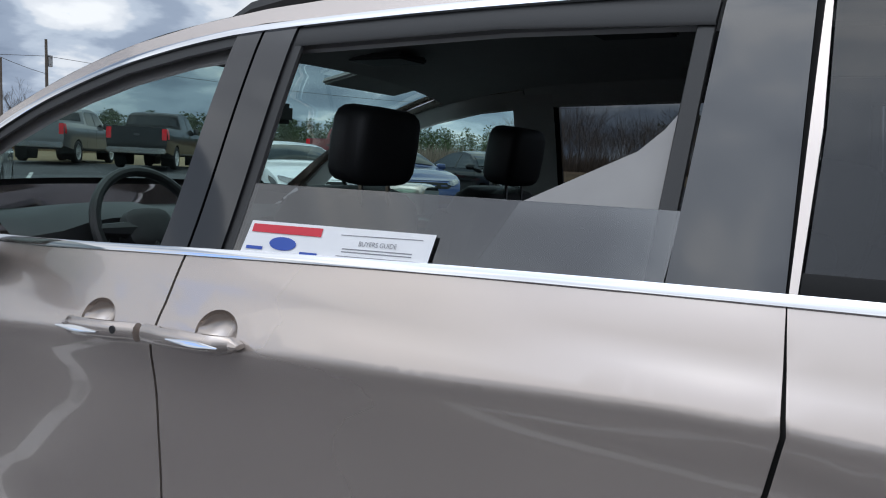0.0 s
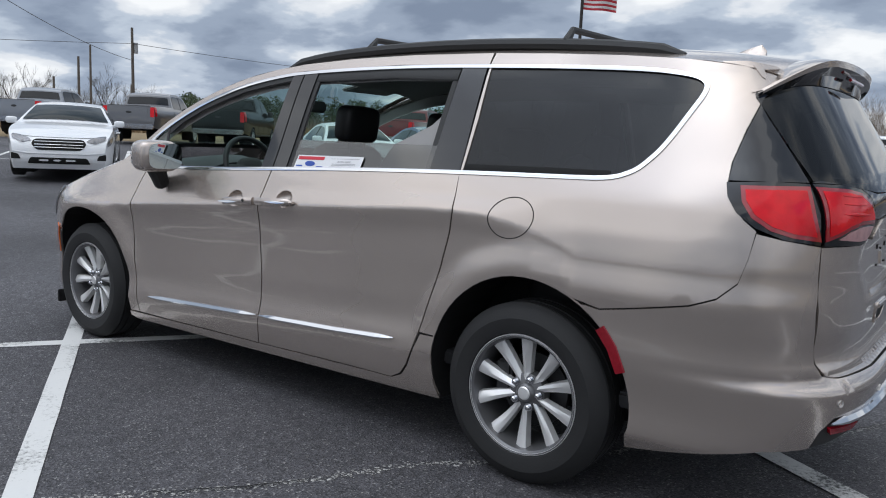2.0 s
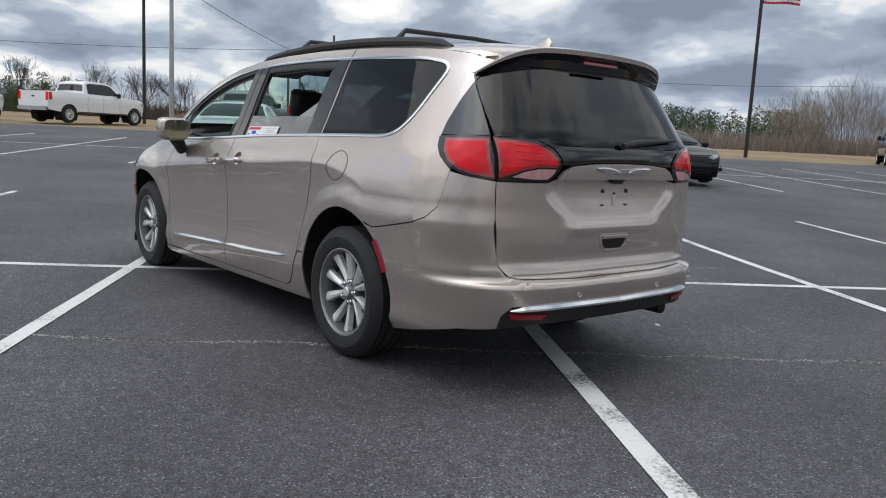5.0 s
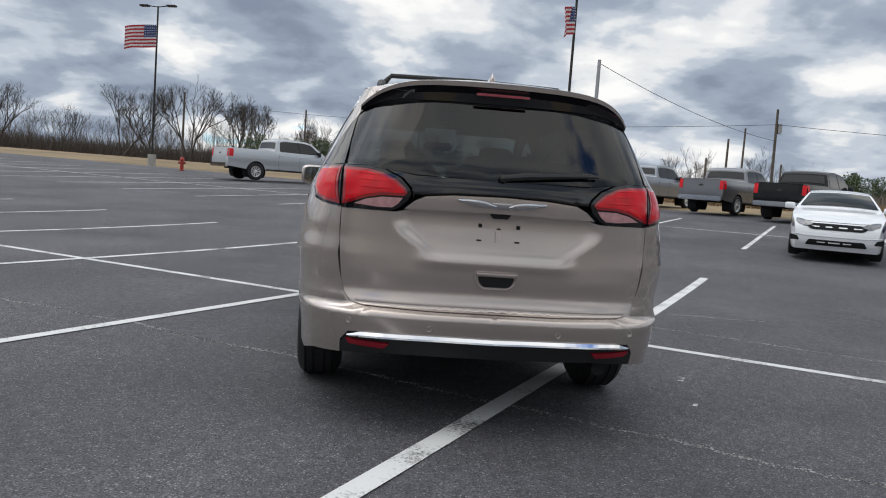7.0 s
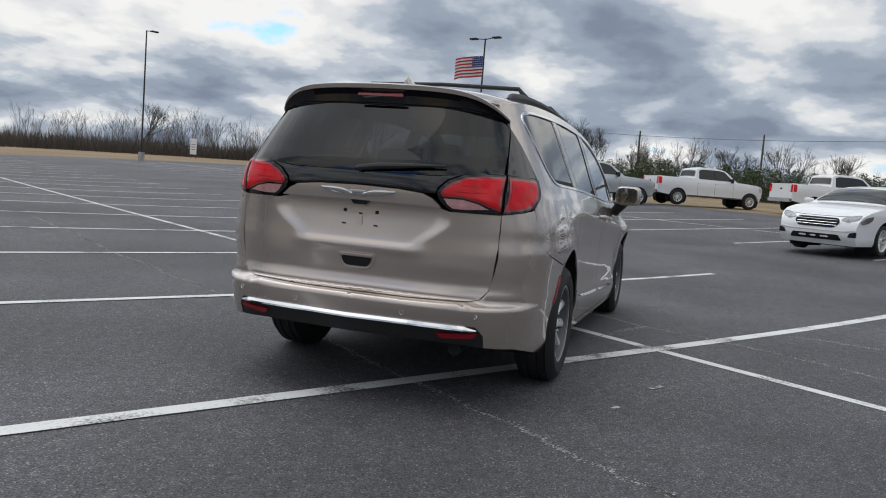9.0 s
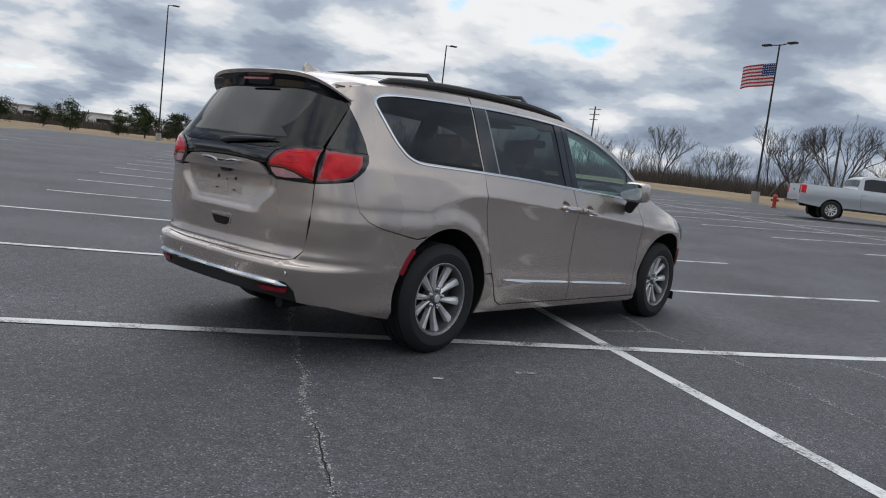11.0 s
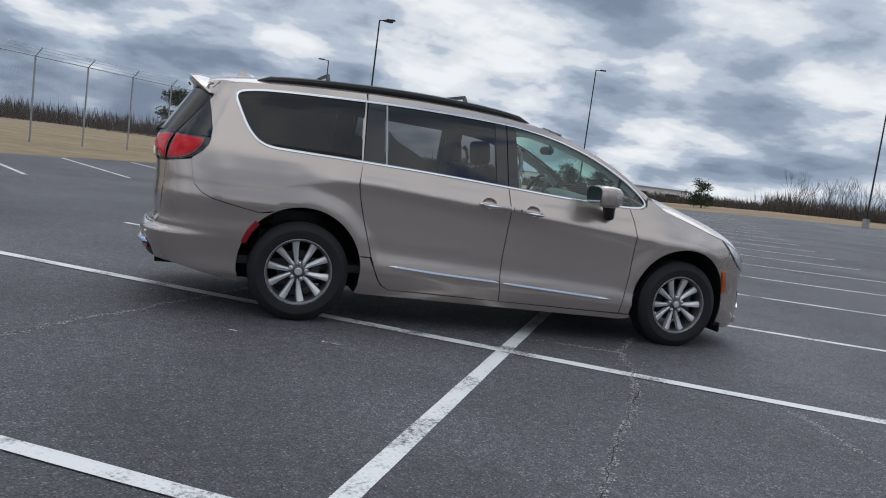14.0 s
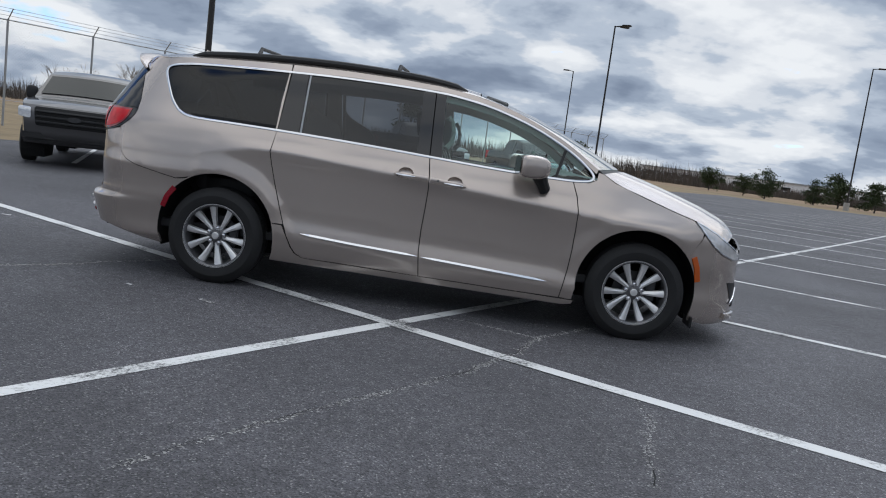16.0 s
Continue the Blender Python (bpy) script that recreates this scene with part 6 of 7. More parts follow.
        ribbon("bumper_crease", [(-0.76, 0.345 * H), (-0.5, 0.325 * H), (0.5, 0.325 * H), (0.76, 0.345 * H)], front, 0.02, 0.012, paint, car, 0.0)
        skin("lower_intake", round_poly([(-0.52, 0.20 * H), (0.52, 0.20 * H), (0.46, 0.275 * H), (-0.46, 0.275 * H)], 0.03), front, M["gap"], car, 0.08, 0.0, 0.012)
        skin("plate_field", round_poly([(-0.26, 0.36 * H), (0.26, 0.36 * H), (0.26, 0.45 * H), (-0.26, 0.45 * H)], 0.02), tail, M["black_plastic"], car, 0.1, 0.0, 0.01, flip=True)
    else:
        g = skin("grille", round_poly([(-0.60, 0.40 * H), (0.60, 0.40 * H), (0.64, 0.58 * H), (-0.64, 0.58 * H)], 0.05), front, gm, car, 0.1, 0.0, 0.015)
        for k in range(3):
            ribbon("grille_bar", [(-0.60, (0.44 + 0.05 * k) * H), (0.60, (0.44 + 0.05 * k) * H)], front, 0.035, 0.02, M["chrome"] if grille else M["black_plastic"], g, 0.015)
        skin("emblem", [(0.11 * math.cos(q), 0.49 * H + 0.045 * math.sin(q)) for q in (2 * math.pi * k / 20 for k in range(20))], front, M["dark_metal"], car, 0.05, 0.01, 0.04)
        bm = bmesh.new()
        add_box(bm, 0.49 * L, 0, 0.30 * H, 0.16, W * 1.72, 0.20, 0.05)
        part("front_bumper", bm, M["chrome"] if grille else M["black_plastic"], car, "", True)
        bm = bmesh.new()
        add_box(bm, -0.503 * L, 0, 0.315 * H, 0.16, W * 1.86, 0.18, 0.04)
        part("rear_bumper", bm, M["chrome"], car, "chrome rear bumper", True)
        skin("tailgate_panel", round_poly([(-0.70, 0.40 * H), (0.70, 0.40 * H), (0.70, 0.68 * H), (-0.70, 0.68 * H)], 0.05), tail, paint, car, 0.15, 0.03, 0.015, flip=True)
        skin("emblem", [(0.11 * math.cos(q), 0.58 * H + 0.042 * math.sin(q)) for q in (2 * math.pi * k / 20 for k in range(20))], tail, M["dark_metal"], car, 0.05, 0.01, 0.02, flip=True)
        bm = bmesh.new()
        add_box(bm, -0.33 * L, 0, 0.708 * H, 0.33 * L, W * 1.55, 0.012, 0.0)
        part("bed_cover", bm, M["black_plastic"], car)
    bm = bmesh.new()
    add_box(bm, 0, 0, (sill + 0.02) * H, L * 0.86, W * 1.1, 0.14)
    part("underbody", bm, M["gap"], car)
    return car


def fwd(az):
    return Vector((math.cos(radians(az)), math.sin(radians(az))))


FACE = 147.6
# the row of cars that face the van
vehicle("sedan", M["white_paint"], "sedan", (14.75, -5.12), FACE, 4.85, 1.44, 1.82, 2.70, "white full-size sedan parked in a stall", "car", 0.325, 0.225)
vehicle("sedan", M["white_paint"], "sedan", (10.75, -9.35), FACE, 4.25, 1.325, 1.66, 2.50, "white compact sedan with a dark grille", "car", 0.29, 0.19, slim=True)
vehicle("sedan", M["blue_paint"], "sedan", (10.25, -11.90), FACE, 4.25, 1.325, 1.66, 2.50, "dark blue compact sedan parked in a stall", "car", 0.29, 0.19, slim=True)
vehicle("sedan", M["black_paint"], "sedan", (9.33, -14.70), FACE, 4.2, 1.33, 1.65, 2.48, "black compact sedan parked in a stall", "car", 0.29, 0.19, slim=True)
vehicle("sedan", M["black_paint"], "sedan", (3.45, -20.9), FACE, 4.75, 1.40, 1.80, 2.85, "black full-size sedan with chrome wheels", "car", 0.36, 0.26, spokes=5)
vehicle("sedan", M["silver_paint"], "sedan", (2.4, -31.5), FACE, 4.7, 1.45, 1.82, 2.75, "silver sedan far down the lot", "car", 0.32, 0.21)
TR = -52
pk = "pickup truck"
vehicle("pickup", M["gray_paint"], "pickup", (27.55, -15.45), TR, 5.9, 1.96, 2.03, 3.68, "grey crew-cab pickup with a red tail lamp", pk, 0.40, 0.26)
vehicle("pickup", M["steel_paint"], "pickup", (31.9, -13.3), TR, 5.9, 1.96, 2.03, 3.68, "silver crew-cab pickup at the lot's edge", pk, 0.40, 0.26)
vehicle("pickup", M["black_paint"], "pickup", (24.15, -16.9), TR, 5.9, 1.96, 2.03, 3.68, "black crew-cab pickup at the lot's edge", pk, 0.40, 0.26)
vehicle("pickup", M["silver_paint"], "pickup", (34.5, 4.2), -58, 6.75, 2.03, 2.03, 4.47, "silver heavy-duty pickup with a long bed", pk, 0.42, 0.25)
vehicle("pickup", M["white_paint"], "pickup", (39.3, -1.3), -62, 5.95, 2.03, 2.03, 4.06, "white heavy-duty crew-cab pickup on the verge", pk, 0.42, 0.25)
vehicle("pickup", M["white_paint"], "pickup", (38.2, -7.6), -62, 5.95, 2.03, 2.03, 4.06, "white heavy-duty crew-cab pickup on the verge", pk, 0.42, 0.25)
vehicle("pickup", M["red_paint"], "pickup", (20.9, -24.2), -72, 5.8, 1.94, 2.03, 3.68, "dark red crew-cab pickup seen from behind", pk, 0.40, 0.26)
vehicle("pickup", M["blue_paint"], "pickup", (12.9, -40.0), -62, 5.9, 1.95, 2.03, 3.68, "dark blue crew-cab pickup seen from behind", pk, 0.40, 0.26)
vehicle("pickup", M["red_paint"], "pickup", (9.3, -43.5), -62, 5.9, 1.95, 2.03, 3.68, "red crew-cab pickup seen from behind", pk, 0.40, 0.26)
vehicle("pickup", M["white_paint"], "pickup", (5.2, -42.5), -62, 5.9, 1.95, 2.03, 3.68, "white crew-cab pickup seen from behind", pk, 0.40, 0.26)
vehicle("pickup", M["black_paint"], "pickup", (-1.6, -19.6), FACE, 5.9, 1.96, 2.03, 3.68, "black pickup with knobbly tyres", pk, 0.42, 0.26)
# the row along the fence, noses towards the van
vehicle("pickup", M["charcoal_paint"], "pickup", (-6.1, 9.25), -70, 5.5, 1.70, 1.9, 3.42, "grey crew-cab pickup with a black grille", pk, 0.40, 0.26, grille=None)
vehicle("pickup", M["black_paint"], "pickup", (-0.47, 21.33), -68, 5.5, 1.84, 1.92, 3.42, "black crew-cab pickup facing the van", pk, 0.39, 0.25, rim_mat=M["dark_metal"])
vehicle("pickup", M["black_paint"], "pickup", (3.78, 27.4), -68, 5.5, 1.84, 1.92, 3.42, "black pickup with a bright chrome grille", pk, 0.39, 0.26, grille=M["chrome"])


# ---- poles, flags, fence ----
def light_pole(x, y, h=9.1, heads=((0, 0.6),), base=True, z=None, material=None, r=0.075, label="dark bronze parking lot light pole", flag=None):
    z = ground_z(x, y) if z is None else z
    t = thing("light_pole", x, y, z, 0, label=label, category="light pole")
    material = material or M["pole_dark"]
    bm = bmesh.new()
    add_tube(bm, [(0, 0, 0.0), (0, 0, h)], [r, r * 0.7], 10)
    part("pole", bm, material, t, "", True)
    if base:
        bm = bmesh.new()
        add_tube(bm, [(0, 0, -0.1), (0, 0, 0.72)], 0.26, 14)
        part("concrete_base", bm, M["concrete"], t, "round concrete base", False)
    for az, reach in heads:
        d = fwd(az)
        bm = bmesh.new()
        add_tube(bm, [(0, 0, h - 0.05), (d.x * reach, d.y * reach, h + 0.02)], 0.035, 6)
        part("arm", bm, material, t)
        bm = bmesh.new()
        add_box(bm, 0, 0, 0, 0.62, 0.34, 0.11, 0.03)
        bmesh.ops.transform(bm, matrix=Matrix.Translation((d.x * (reach + 0.25), d.y * (reach + 0.25), h + 0.02)) @ Matrix.Rotation(radians(az), 4, "Z"), verts=bm.verts)
        part("lamp_head", bm, material, t, "", False)
    return t


def us_flag(x, y, z_top, az, w=2.35, hgt=1.5, droop=0.25):
    """A striped flag that streams from its pole, standing still in the wind."""
    d = fwd(az)
    n = Vector((-d.y, d.x))
    t = thing("flag", x, y, z_top, 0, label="red and white striped flag with a blue field, flying", category="flag")
    def at(u, v):
        wave = 0.16 * math.sin(u * 7.0 + v * 1.6) * (0.25 + u)
        p = d * (u * w) + n * wave
        return Vector((p.x, p.y, -v * hgt - droop * u * u * hgt - 0.05 * math.sin(u * 5)))
    for k in range(13):
        verts, faces = [], []
        u0 = 0.0 if k > 6 else 0.40
        for i in range(15):
            u = u0 + (1 - u0) * i / 14
            verts += [at(u, k / 13), at(u, (k + 1) / 13)]
        for i in range(14):
            faces.append((2 * i, 2 * i + 1, 2 * i + 3, 2 * i + 2))
        mesh_ob("stripe", verts, faces, M["flag_red"] if k % 2 == 0 else M["flag_white"], t)
    verts, faces = [], []
    for i in range(9):
        u = 0.40 * i / 8
        verts += [at(u, 0), at(u, 7 / 13)]
    for i in range(8):
        faces.append((2 * i, 2 * i + 1, 2 * i + 3, 2 * i + 2))
    mesh_ob("canton", verts, faces, M["flag_blue"], t)
    bm = bmesh.new()
    for r_ in range(5):
        for c in range(6):
            p = at(0.035 + 0.065 * c, (0.045 + 0.105 * r_))
            for o in (0.012, -0.012):
                q = p + Vector((n.x, n.y, 0)) * o
                vs = [bm.verts.new(q + Vector((d.x * 0.035 * math.cos(a), d.y * 0.035 * math.cos(a), 0.035 * math.sin(a)))) for a in (0.3, 1.56, 2.8, 4.1, 5.3)]
                bm.faces.new(vs)
    tagged(part("star", bm, M["flag_white"], t), kind="stuff")
    return t


P1 = (47.0, 13.7)
light_pole(*P1, 9.95, ((70, 0.7), (250, 0.7)))
us_flag(P1[0], P1[1], ground_z(*P1) + 8.8, 118, 1.95, 1.4, 0.34)
P2 = (41.4, -11.5)
light_pole(*P2, 13.5, (), False, r=0.10, label="tall dark flag pole")
us_flag(P2[0], P2[1], 12.1, 142, 1.8, 1.6, 0.36)
P3 = (18.4, -34.6)
light_pole(*P3, 14.0, (), False, r=0.10, label="tall dark flag pole")
us_flag(P3[0], P3[1], 10.1, -150, 1.8, 1.55, 0.12)
light_pole(44.1, -14.0, 8.6, (), False, material=M["galv"], r=0.16, label="thick grey steel pole")
light_pole(48.1, 42.5, 10.5, ((-20, 0.45),))
light_pole(34.9, 66.1, 12.7, ((-20, 0.45),))
light_pole(9.6, 49.8, 10.9, ((20, 0.5), (-30, 0.6)))
light_pole(9.8, 77.5, 10.6, ((180, 0.5),))
light_pole(-8.1, 20.6, 11.0, (), True, r=0.12, label="dark pole on a round concrete base")


def utility_pole(x, y, h, arms=0, tilt=0.0, box=False):
    t = thing("utility_pole", x, y, ground_z(x, y), 0, label="weathered timber utility pole", category="utility pole")
    bm = bmesh.new()
    add_tube(bm, [(0, 0, 0), (tilt, 0, h)], [0.17, 0.12], 8)
    part("pole", bm, M["wood_pole"], t, "", True)
    for k in range(arms):
        bm = bmesh.new()
        add_box(bm, tilt, 0, h - 0.5 - 0.9 * k, 0.1, 2.4 - 0.4 * k, 0.12)
        part("cross_arm", bm, M["wood_pole"], t)
    if box:
        bm = bmesh.new()
        add_tube(bm, [(tilt, -0.35, h - 2.4), (tilt, -0.35, h - 1.4)], 0.24, 10)
        part("transformer", bm, M["galv"], t, "grey transformer can", True)


for a in ((69.3, -40.2, 9.7, 0, 0.2, True), (93.0, -49.0, 10.0, 0, 0.0), (103.0, 24.0, 9.0), (117.0, 68.0, 12.0, 3), (115.0, 8.9, 9.0), (115.0, -8.2, 9.5), (91.2, -53.4, 5.6), (86.3, -41.0, 5.4), (80.8, -40.9, 7.4)):
    utility_pole(*a)


def cable(a, b, sag, name="power_cable"):
    bm = bmesh.new()
    a, b = Vector(a), Vector(b)
    add_tube(bm, [a.lerp(b, i / 16) - Vector((0, 0, sag * 4 * (i / 16) * (1 - i / 16))) for i in range(17)], 0.022, 4, False)
    tagged(part(name, bm, M["pole_dark"]), "thin black overhead power cable", "cable")


za = ground_z(69.3, -40.2) + 8.2
cable((69.4, -40.2, za), (110, 20, za + 0.5), 1.2)
cable((69.4, -40.2, za), (40, -95, za), 1.2)
cable((44.1, -14.0, ground_z(44.1, -14) + 8.4), (69.4, -40.2, za - 1.6), 0.6)

# small sign board, hydrant
t = thing("sign_board", 75.6, 57.9, ground_z(75.6, 57.9), 35, label="small white sign board on two posts", category="sign")
bm = bmesh.new()
add_box(bm, 0, 0, 1.45, 0.06, 0.75, 1.9, 0.01)
part("board", bm, M["white_paper"], t)
for s in (-0.3, 0.3):
    bm = bmesh.new()
    add_box(bm, 0.05, s, 0.8, 0.08, 0.08, 1.6)
    part("post", bm, M["wood_pole"], t)
for k in range(3):
    bm = bmesh.new()
    add_box(bm, -0.034, 0, 1.1 + 0.3 * k, 0.01, 0.45, 0.09)
    part("lettering_bar", bm, M["grey_ink"], t)
t = thing("fire_hydrant", 41.3, 10.6, ground_z(41.3, 10.6), 0, label="red fire hydrant on the verge", category="hydrant")
bm = bmesh.new()
add_lathe(bm, [(0.16, 0.0), (0.16, 0.05), (0.10, 0.07), (0.10, 0.55), (0.14, 0.58), (0.14, 0.62), (0.11, 0.70), (0.05, 0.77), (0.0001, 0.78)], 16, "Z")
part("barrel", bm, M["hydrant"], t, "", True)
for s in (-1, 1):
    bm = bmesh.new()
    add_tube(bm, [(0, s * 0.08, 0.45), (0, s * 0.2, 0.45)], 0.07, 10)
    part("outlet", bm, M["hydrant"], t, "", True)


# chain-link fence along the far side of the slanted stalls
def fence():
    t = thing("chain_link_fence", 0, 0, 0, 0, label="tall chain-link fence with barbed wire arms", category="fence")
    a0 = stall(0, 24.5)
    posts = []
    for k in range(-6, 20):
        p = a0 + E_DIR * (3.0 * k)
        z = ground_z(p.x, p.y) + 0.75
        posts.append((p.x, p.y, z))
        bm = bmesh.new()
        add_tube(bm, [(p.x, p.y, z - 0.95), (p.x, p.y, z + 2.75)], 0.038, 8)
        post = part("post", bm, M["galv"], t, "", True)
        bm = bmesh.new()
        o = -D_DIR * 0.33
        add_tube(bm, [(p.x, p.y, z + 2.72), (p.x + o.x, p.y + o.y, z + 3.08)], 0.02, 6)
        part("barb_arm", bm, M["galv"], post)
    for hz, off in ((2.72, 0.0), (0.08, 0.0), (2.85, 0.12), (2.97, 0.22), (3.07, 0.32)):
        bm = bmesh.new()
        o = -D_DIR * off
        add_tube(bm, [(p[0] + o.x, p[1] + o.y, p[2] + hz) for p in posts], 0.024 if off == 0.0 and hz > 1 else 0.008, 5)
        part("rail" if off == 0 else "barbed_wire", bm, M["galv"], t)
    bm = bmesh.new()
    step = 0.11
    for a, b in zip(posts, posts[1:]):
        A, B = Vector(a), Vector(b)
        u = (B - A).normalized()
        n = int((B - A).length / step)
        hh = 2.65
        for i in range(-int(hh / step), n):
            for sg in (1, -1):
                x0 = i * step if sg > 0 else i * step + hh
                x1 = x0 + sg * hh
                z0, z1 = 0.06, 0.06 + hh
                L = (B - A).length
                if sg > 0:
                    if x0 < 0:
                        z0 += -x0
                        x0 = 0
                    if x1 > L:
                        z1 -= x1 - L
                        x1 = L
                else:
                    if x0 > L:
                        z0 += x0 - L
                        x0 = L
                    if x1 < 0:
                        z1 -= -x1
                        x1 = 0
                if z1 - z0 < 0.05:
                    continue
                p, q = A + u * x0 + Vector((0, 0, z0)), A + u * x1 + Vector((0, 0, z1))
                w = 0.0022
                side_v = Vector((0, 0, w))
                f = [bm.verts.new(v) for v in (p - side_v, p + side_v, q + side_v, q - side_v)]
                bm.faces.new(f)
    tagged(part("mesh_wire", bm, M["galv"], t, "woven wire mesh"), kind="stuff")


fence()

# ---- trees and brush ----
RNG = random.Random(5)


def grow(out, p, d, length, radius, depth, spread=0.6, up=0.12):
    """Adds tapered limbs to out as (start, end, r0, r1)."""
    q = p + d * length
    out.append((p, q, radius, radius * 0.68))
    if depth == 0:
        return
    for i in range(2 if RNG.random() < 0.55 else 3):
        e = (d + Vector((RNG.gauss(0, spread), RNG.gauss(0, spread), RNG.gauss(up, spread * 0.6)))).normalized()
        grow(out, q if RNG.random() < 0.75 else p.lerp(q, RNG.uniform(0.5, 0.95)), e, length * RNG.uniform(0.62, 0.86), radius * 0.66, depth - 1, spread, up)


def limbs_mesh(name, limbs, material, parent=None, seg=3, flat=None):
    verts, faces = [], []
    for p, q, r0, r1 in limbs:
        d = (q - p).normalized()
        s = d.cross(Vector((0.3, 0.2, 1))).normalized()
        u = s.cross(d)
        k = len(verts)
        for c, r in ((p, r0), (q, r1)):
            for i in range(seg):
                a = 2 * math.pi * i / seg
                verts.append(c + (s * math.cos(a) + u * math.sin(a)) * r)
        for i in range(seg):
            faces.append((k + i, k + (i + 1) % seg, k + seg + (i + 1) % seg, k + seg + i))
    return mesh_ob(name, verts, faces, material, parent, False)


def bare_tree(x, y, h, depth=7, seg_mat=None, lean=0.0, forks=2):
    z = ground_z(x, y) - 0.05
    t = thing("tree", x, y, z, 0, label="bare leafless winter tree with spreading limbs", category="tree")
    trunk, crown = [], []
    for f in range(forks):
        lb = []
        d = Vector((RNG.gauss(lean, 0.28), RNG.gauss(0, 0.28), 1)).normalized()
        grow(lb, Vector((RNG.gauss(0, 0.15), RNG.gauss(0, 0.15), 0)), d, h * 0.25, h * 0.013, depth, 0.34, 0.14)
        trunk += lb[:1]
        crown += lb[1:]
    limbs_mesh("trunk", trunk, seg_mat or M["bark"], t, 6)
    limbs_mesh("crown", crown, seg_mat or M["bark"], t, 3)


def polar(eye, az, r):
    return eye[0] + r * math.cos(radians(az)), eye[1] + r * math.sin(radians(az))


# trees that stand out, seen beyond the verge
EYE = (-4.6, 0.6)
for az, r, h, f in ((23.5, 84, 8.5, 3), (16.2, 82, 9.0, 2), (14.3, 80, 9.5, 2), (11.8, 78, 10.5, 3), (8.3, 80, 9.5, 4), (7.0, 84, 8.5, 3), (4.2, 80, 7.5, 2), (2.4, 84, 7.0, 2), (0.2, 82, 8.0, 2), (-2.5, 80, 7.5, 3),
                    (19.8, 96, 7.0, 2), (-6, 84, 8, 2), (-9.5, 86, 7.5, 2), (39.2, 104, 10.0, 2), (28.5, 100, 6.5, 3), (-23.5, 88, 8.0, 2), (-28.2, 92, 7.5, 2), (-13.0, 80, 7.0, 3), (-16.5, 84, 7.0, 2), (-19.5, 90, 7.0, 2)):
    x, y = polar(EYE, az, r * 1.36)
    bare_tree(x, y, h * 1.10, 7, None, 0, f)


def woods(name, az0, az1, r0, r1, h0, h1, count, material, label, depth=3, eye=EYE, thick=0.007, spread=0.35):
    """A far wood of bare stems with forked tops."""
    lb = []
    for i in range(count):
        az = RNG.uniform(az0, az1)
        r = RNG.uniform(r0, r1)
        x, y = polar(eye, az, r)
        h = RNG.uniform(h0, h1) * (0.8 + 0.3 * noise.noise(Vector((az * 0.35, r * 0.02, 2.0))))
        z = ground_z(x, y)
        grow(lb, Vector((x, y, z)), Vector((RNG.gauss(0, 0.12), RNG.gauss(0, 0.12), 1)).normalized(), h * 0.36, h * thick + 0.012, depth, spread, 0.22)
    ob = limbs_mesh(name, lb, material)
    return tagged(ob, label, "woods", kind="stuff")


def brush(name, az0, az1, r0, r1, h0, h1, count, material, label, eye=EYE, blades=7, wide=0.5):
    """Dense scrub: upright sprays of thin blades."""
    verts, faces = [], []
    for i in range(count):
        x, y = polar(eye, RNG.uniform(az0, az1), RNG.uniform(r0, r1))
        z = ground_z(x, y) - 0.05
        h = RNG.uniform(h0, h1)
        for b in range(blades):
            ox, oy = RNG.gauss(0, wide), RNG.gauss(0, wide)
            tx, ty = RNG.gauss(0, wide * 0.7), RNG.gauss(0, wide * 0.7)
            hh = h * RNG.uniform(0.4, 1.0)
            w = RNG.uniform(0.012, 0.045)
            a = RNG.random() * 3.14
            k = len(verts)
            verts += [(x + ox - w * math.cos(a), y + oy - w * math.sin(a), z), (x + ox + w * math.cos(a), y + oy + w * math.sin(a), z),
                      (x + ox + tx * 0.5 + w * 0.8, y + oy + ty * 0.5, z + hh * 0.6), (x + ox + tx, y + oy + ty, z + hh)]
            faces += [(k, k + 1, k + 2), (k, k + 2, k + 3)]
    return tagged(mesh_ob(name, verts, faces, material, None, False), label, "brush", kind="stuff")


def canopy(name, az0, az1, r0, r1, h0, h1, count, material, label, eye=EYE, tufts=170):
    """Far evergreen crowns made of many small tufts."""
    verts, faces = [], []
    for i in range(count):
        x, y = polar(eye, RNG.uniform(az0, az1), RNG.uniform(r0, r1))
        z = ground_z(x, y)
        h = RNG.uniform(h0, h1)
        w = h * RNG.uniform(0.24, 0.42)
        for k in range(tufts):
            f = RNG.random()
            rad = w * math.sqrt(RNG.random()) * (1.05 - 0.7 * f)
            a = RNG.random() * 6.283
            p = Vector((x + rad * math.cos(a), y + rad * math.sin(a), z + h * (0.06 + 0.94 * f)))
            for q in range(2):
                d = Vector((RNG.gauss(0, 1), RNG.gauss(0, 1), RNG.gauss(0.2, 0.7))).normalized() * h * 0.05
                sd = d.cross(Vector((RNG.gauss(0, 1), 0.3, 0.6))).normalized() * h * 0.017
                n = len(verts)
                verts += [p - sd, p + sd, p + d]
                faces.append((n, n + 1, n + 2))
    return tagged(mesh_ob(name, verts, faces, material, None, False), label, "woods", kind="stuff")


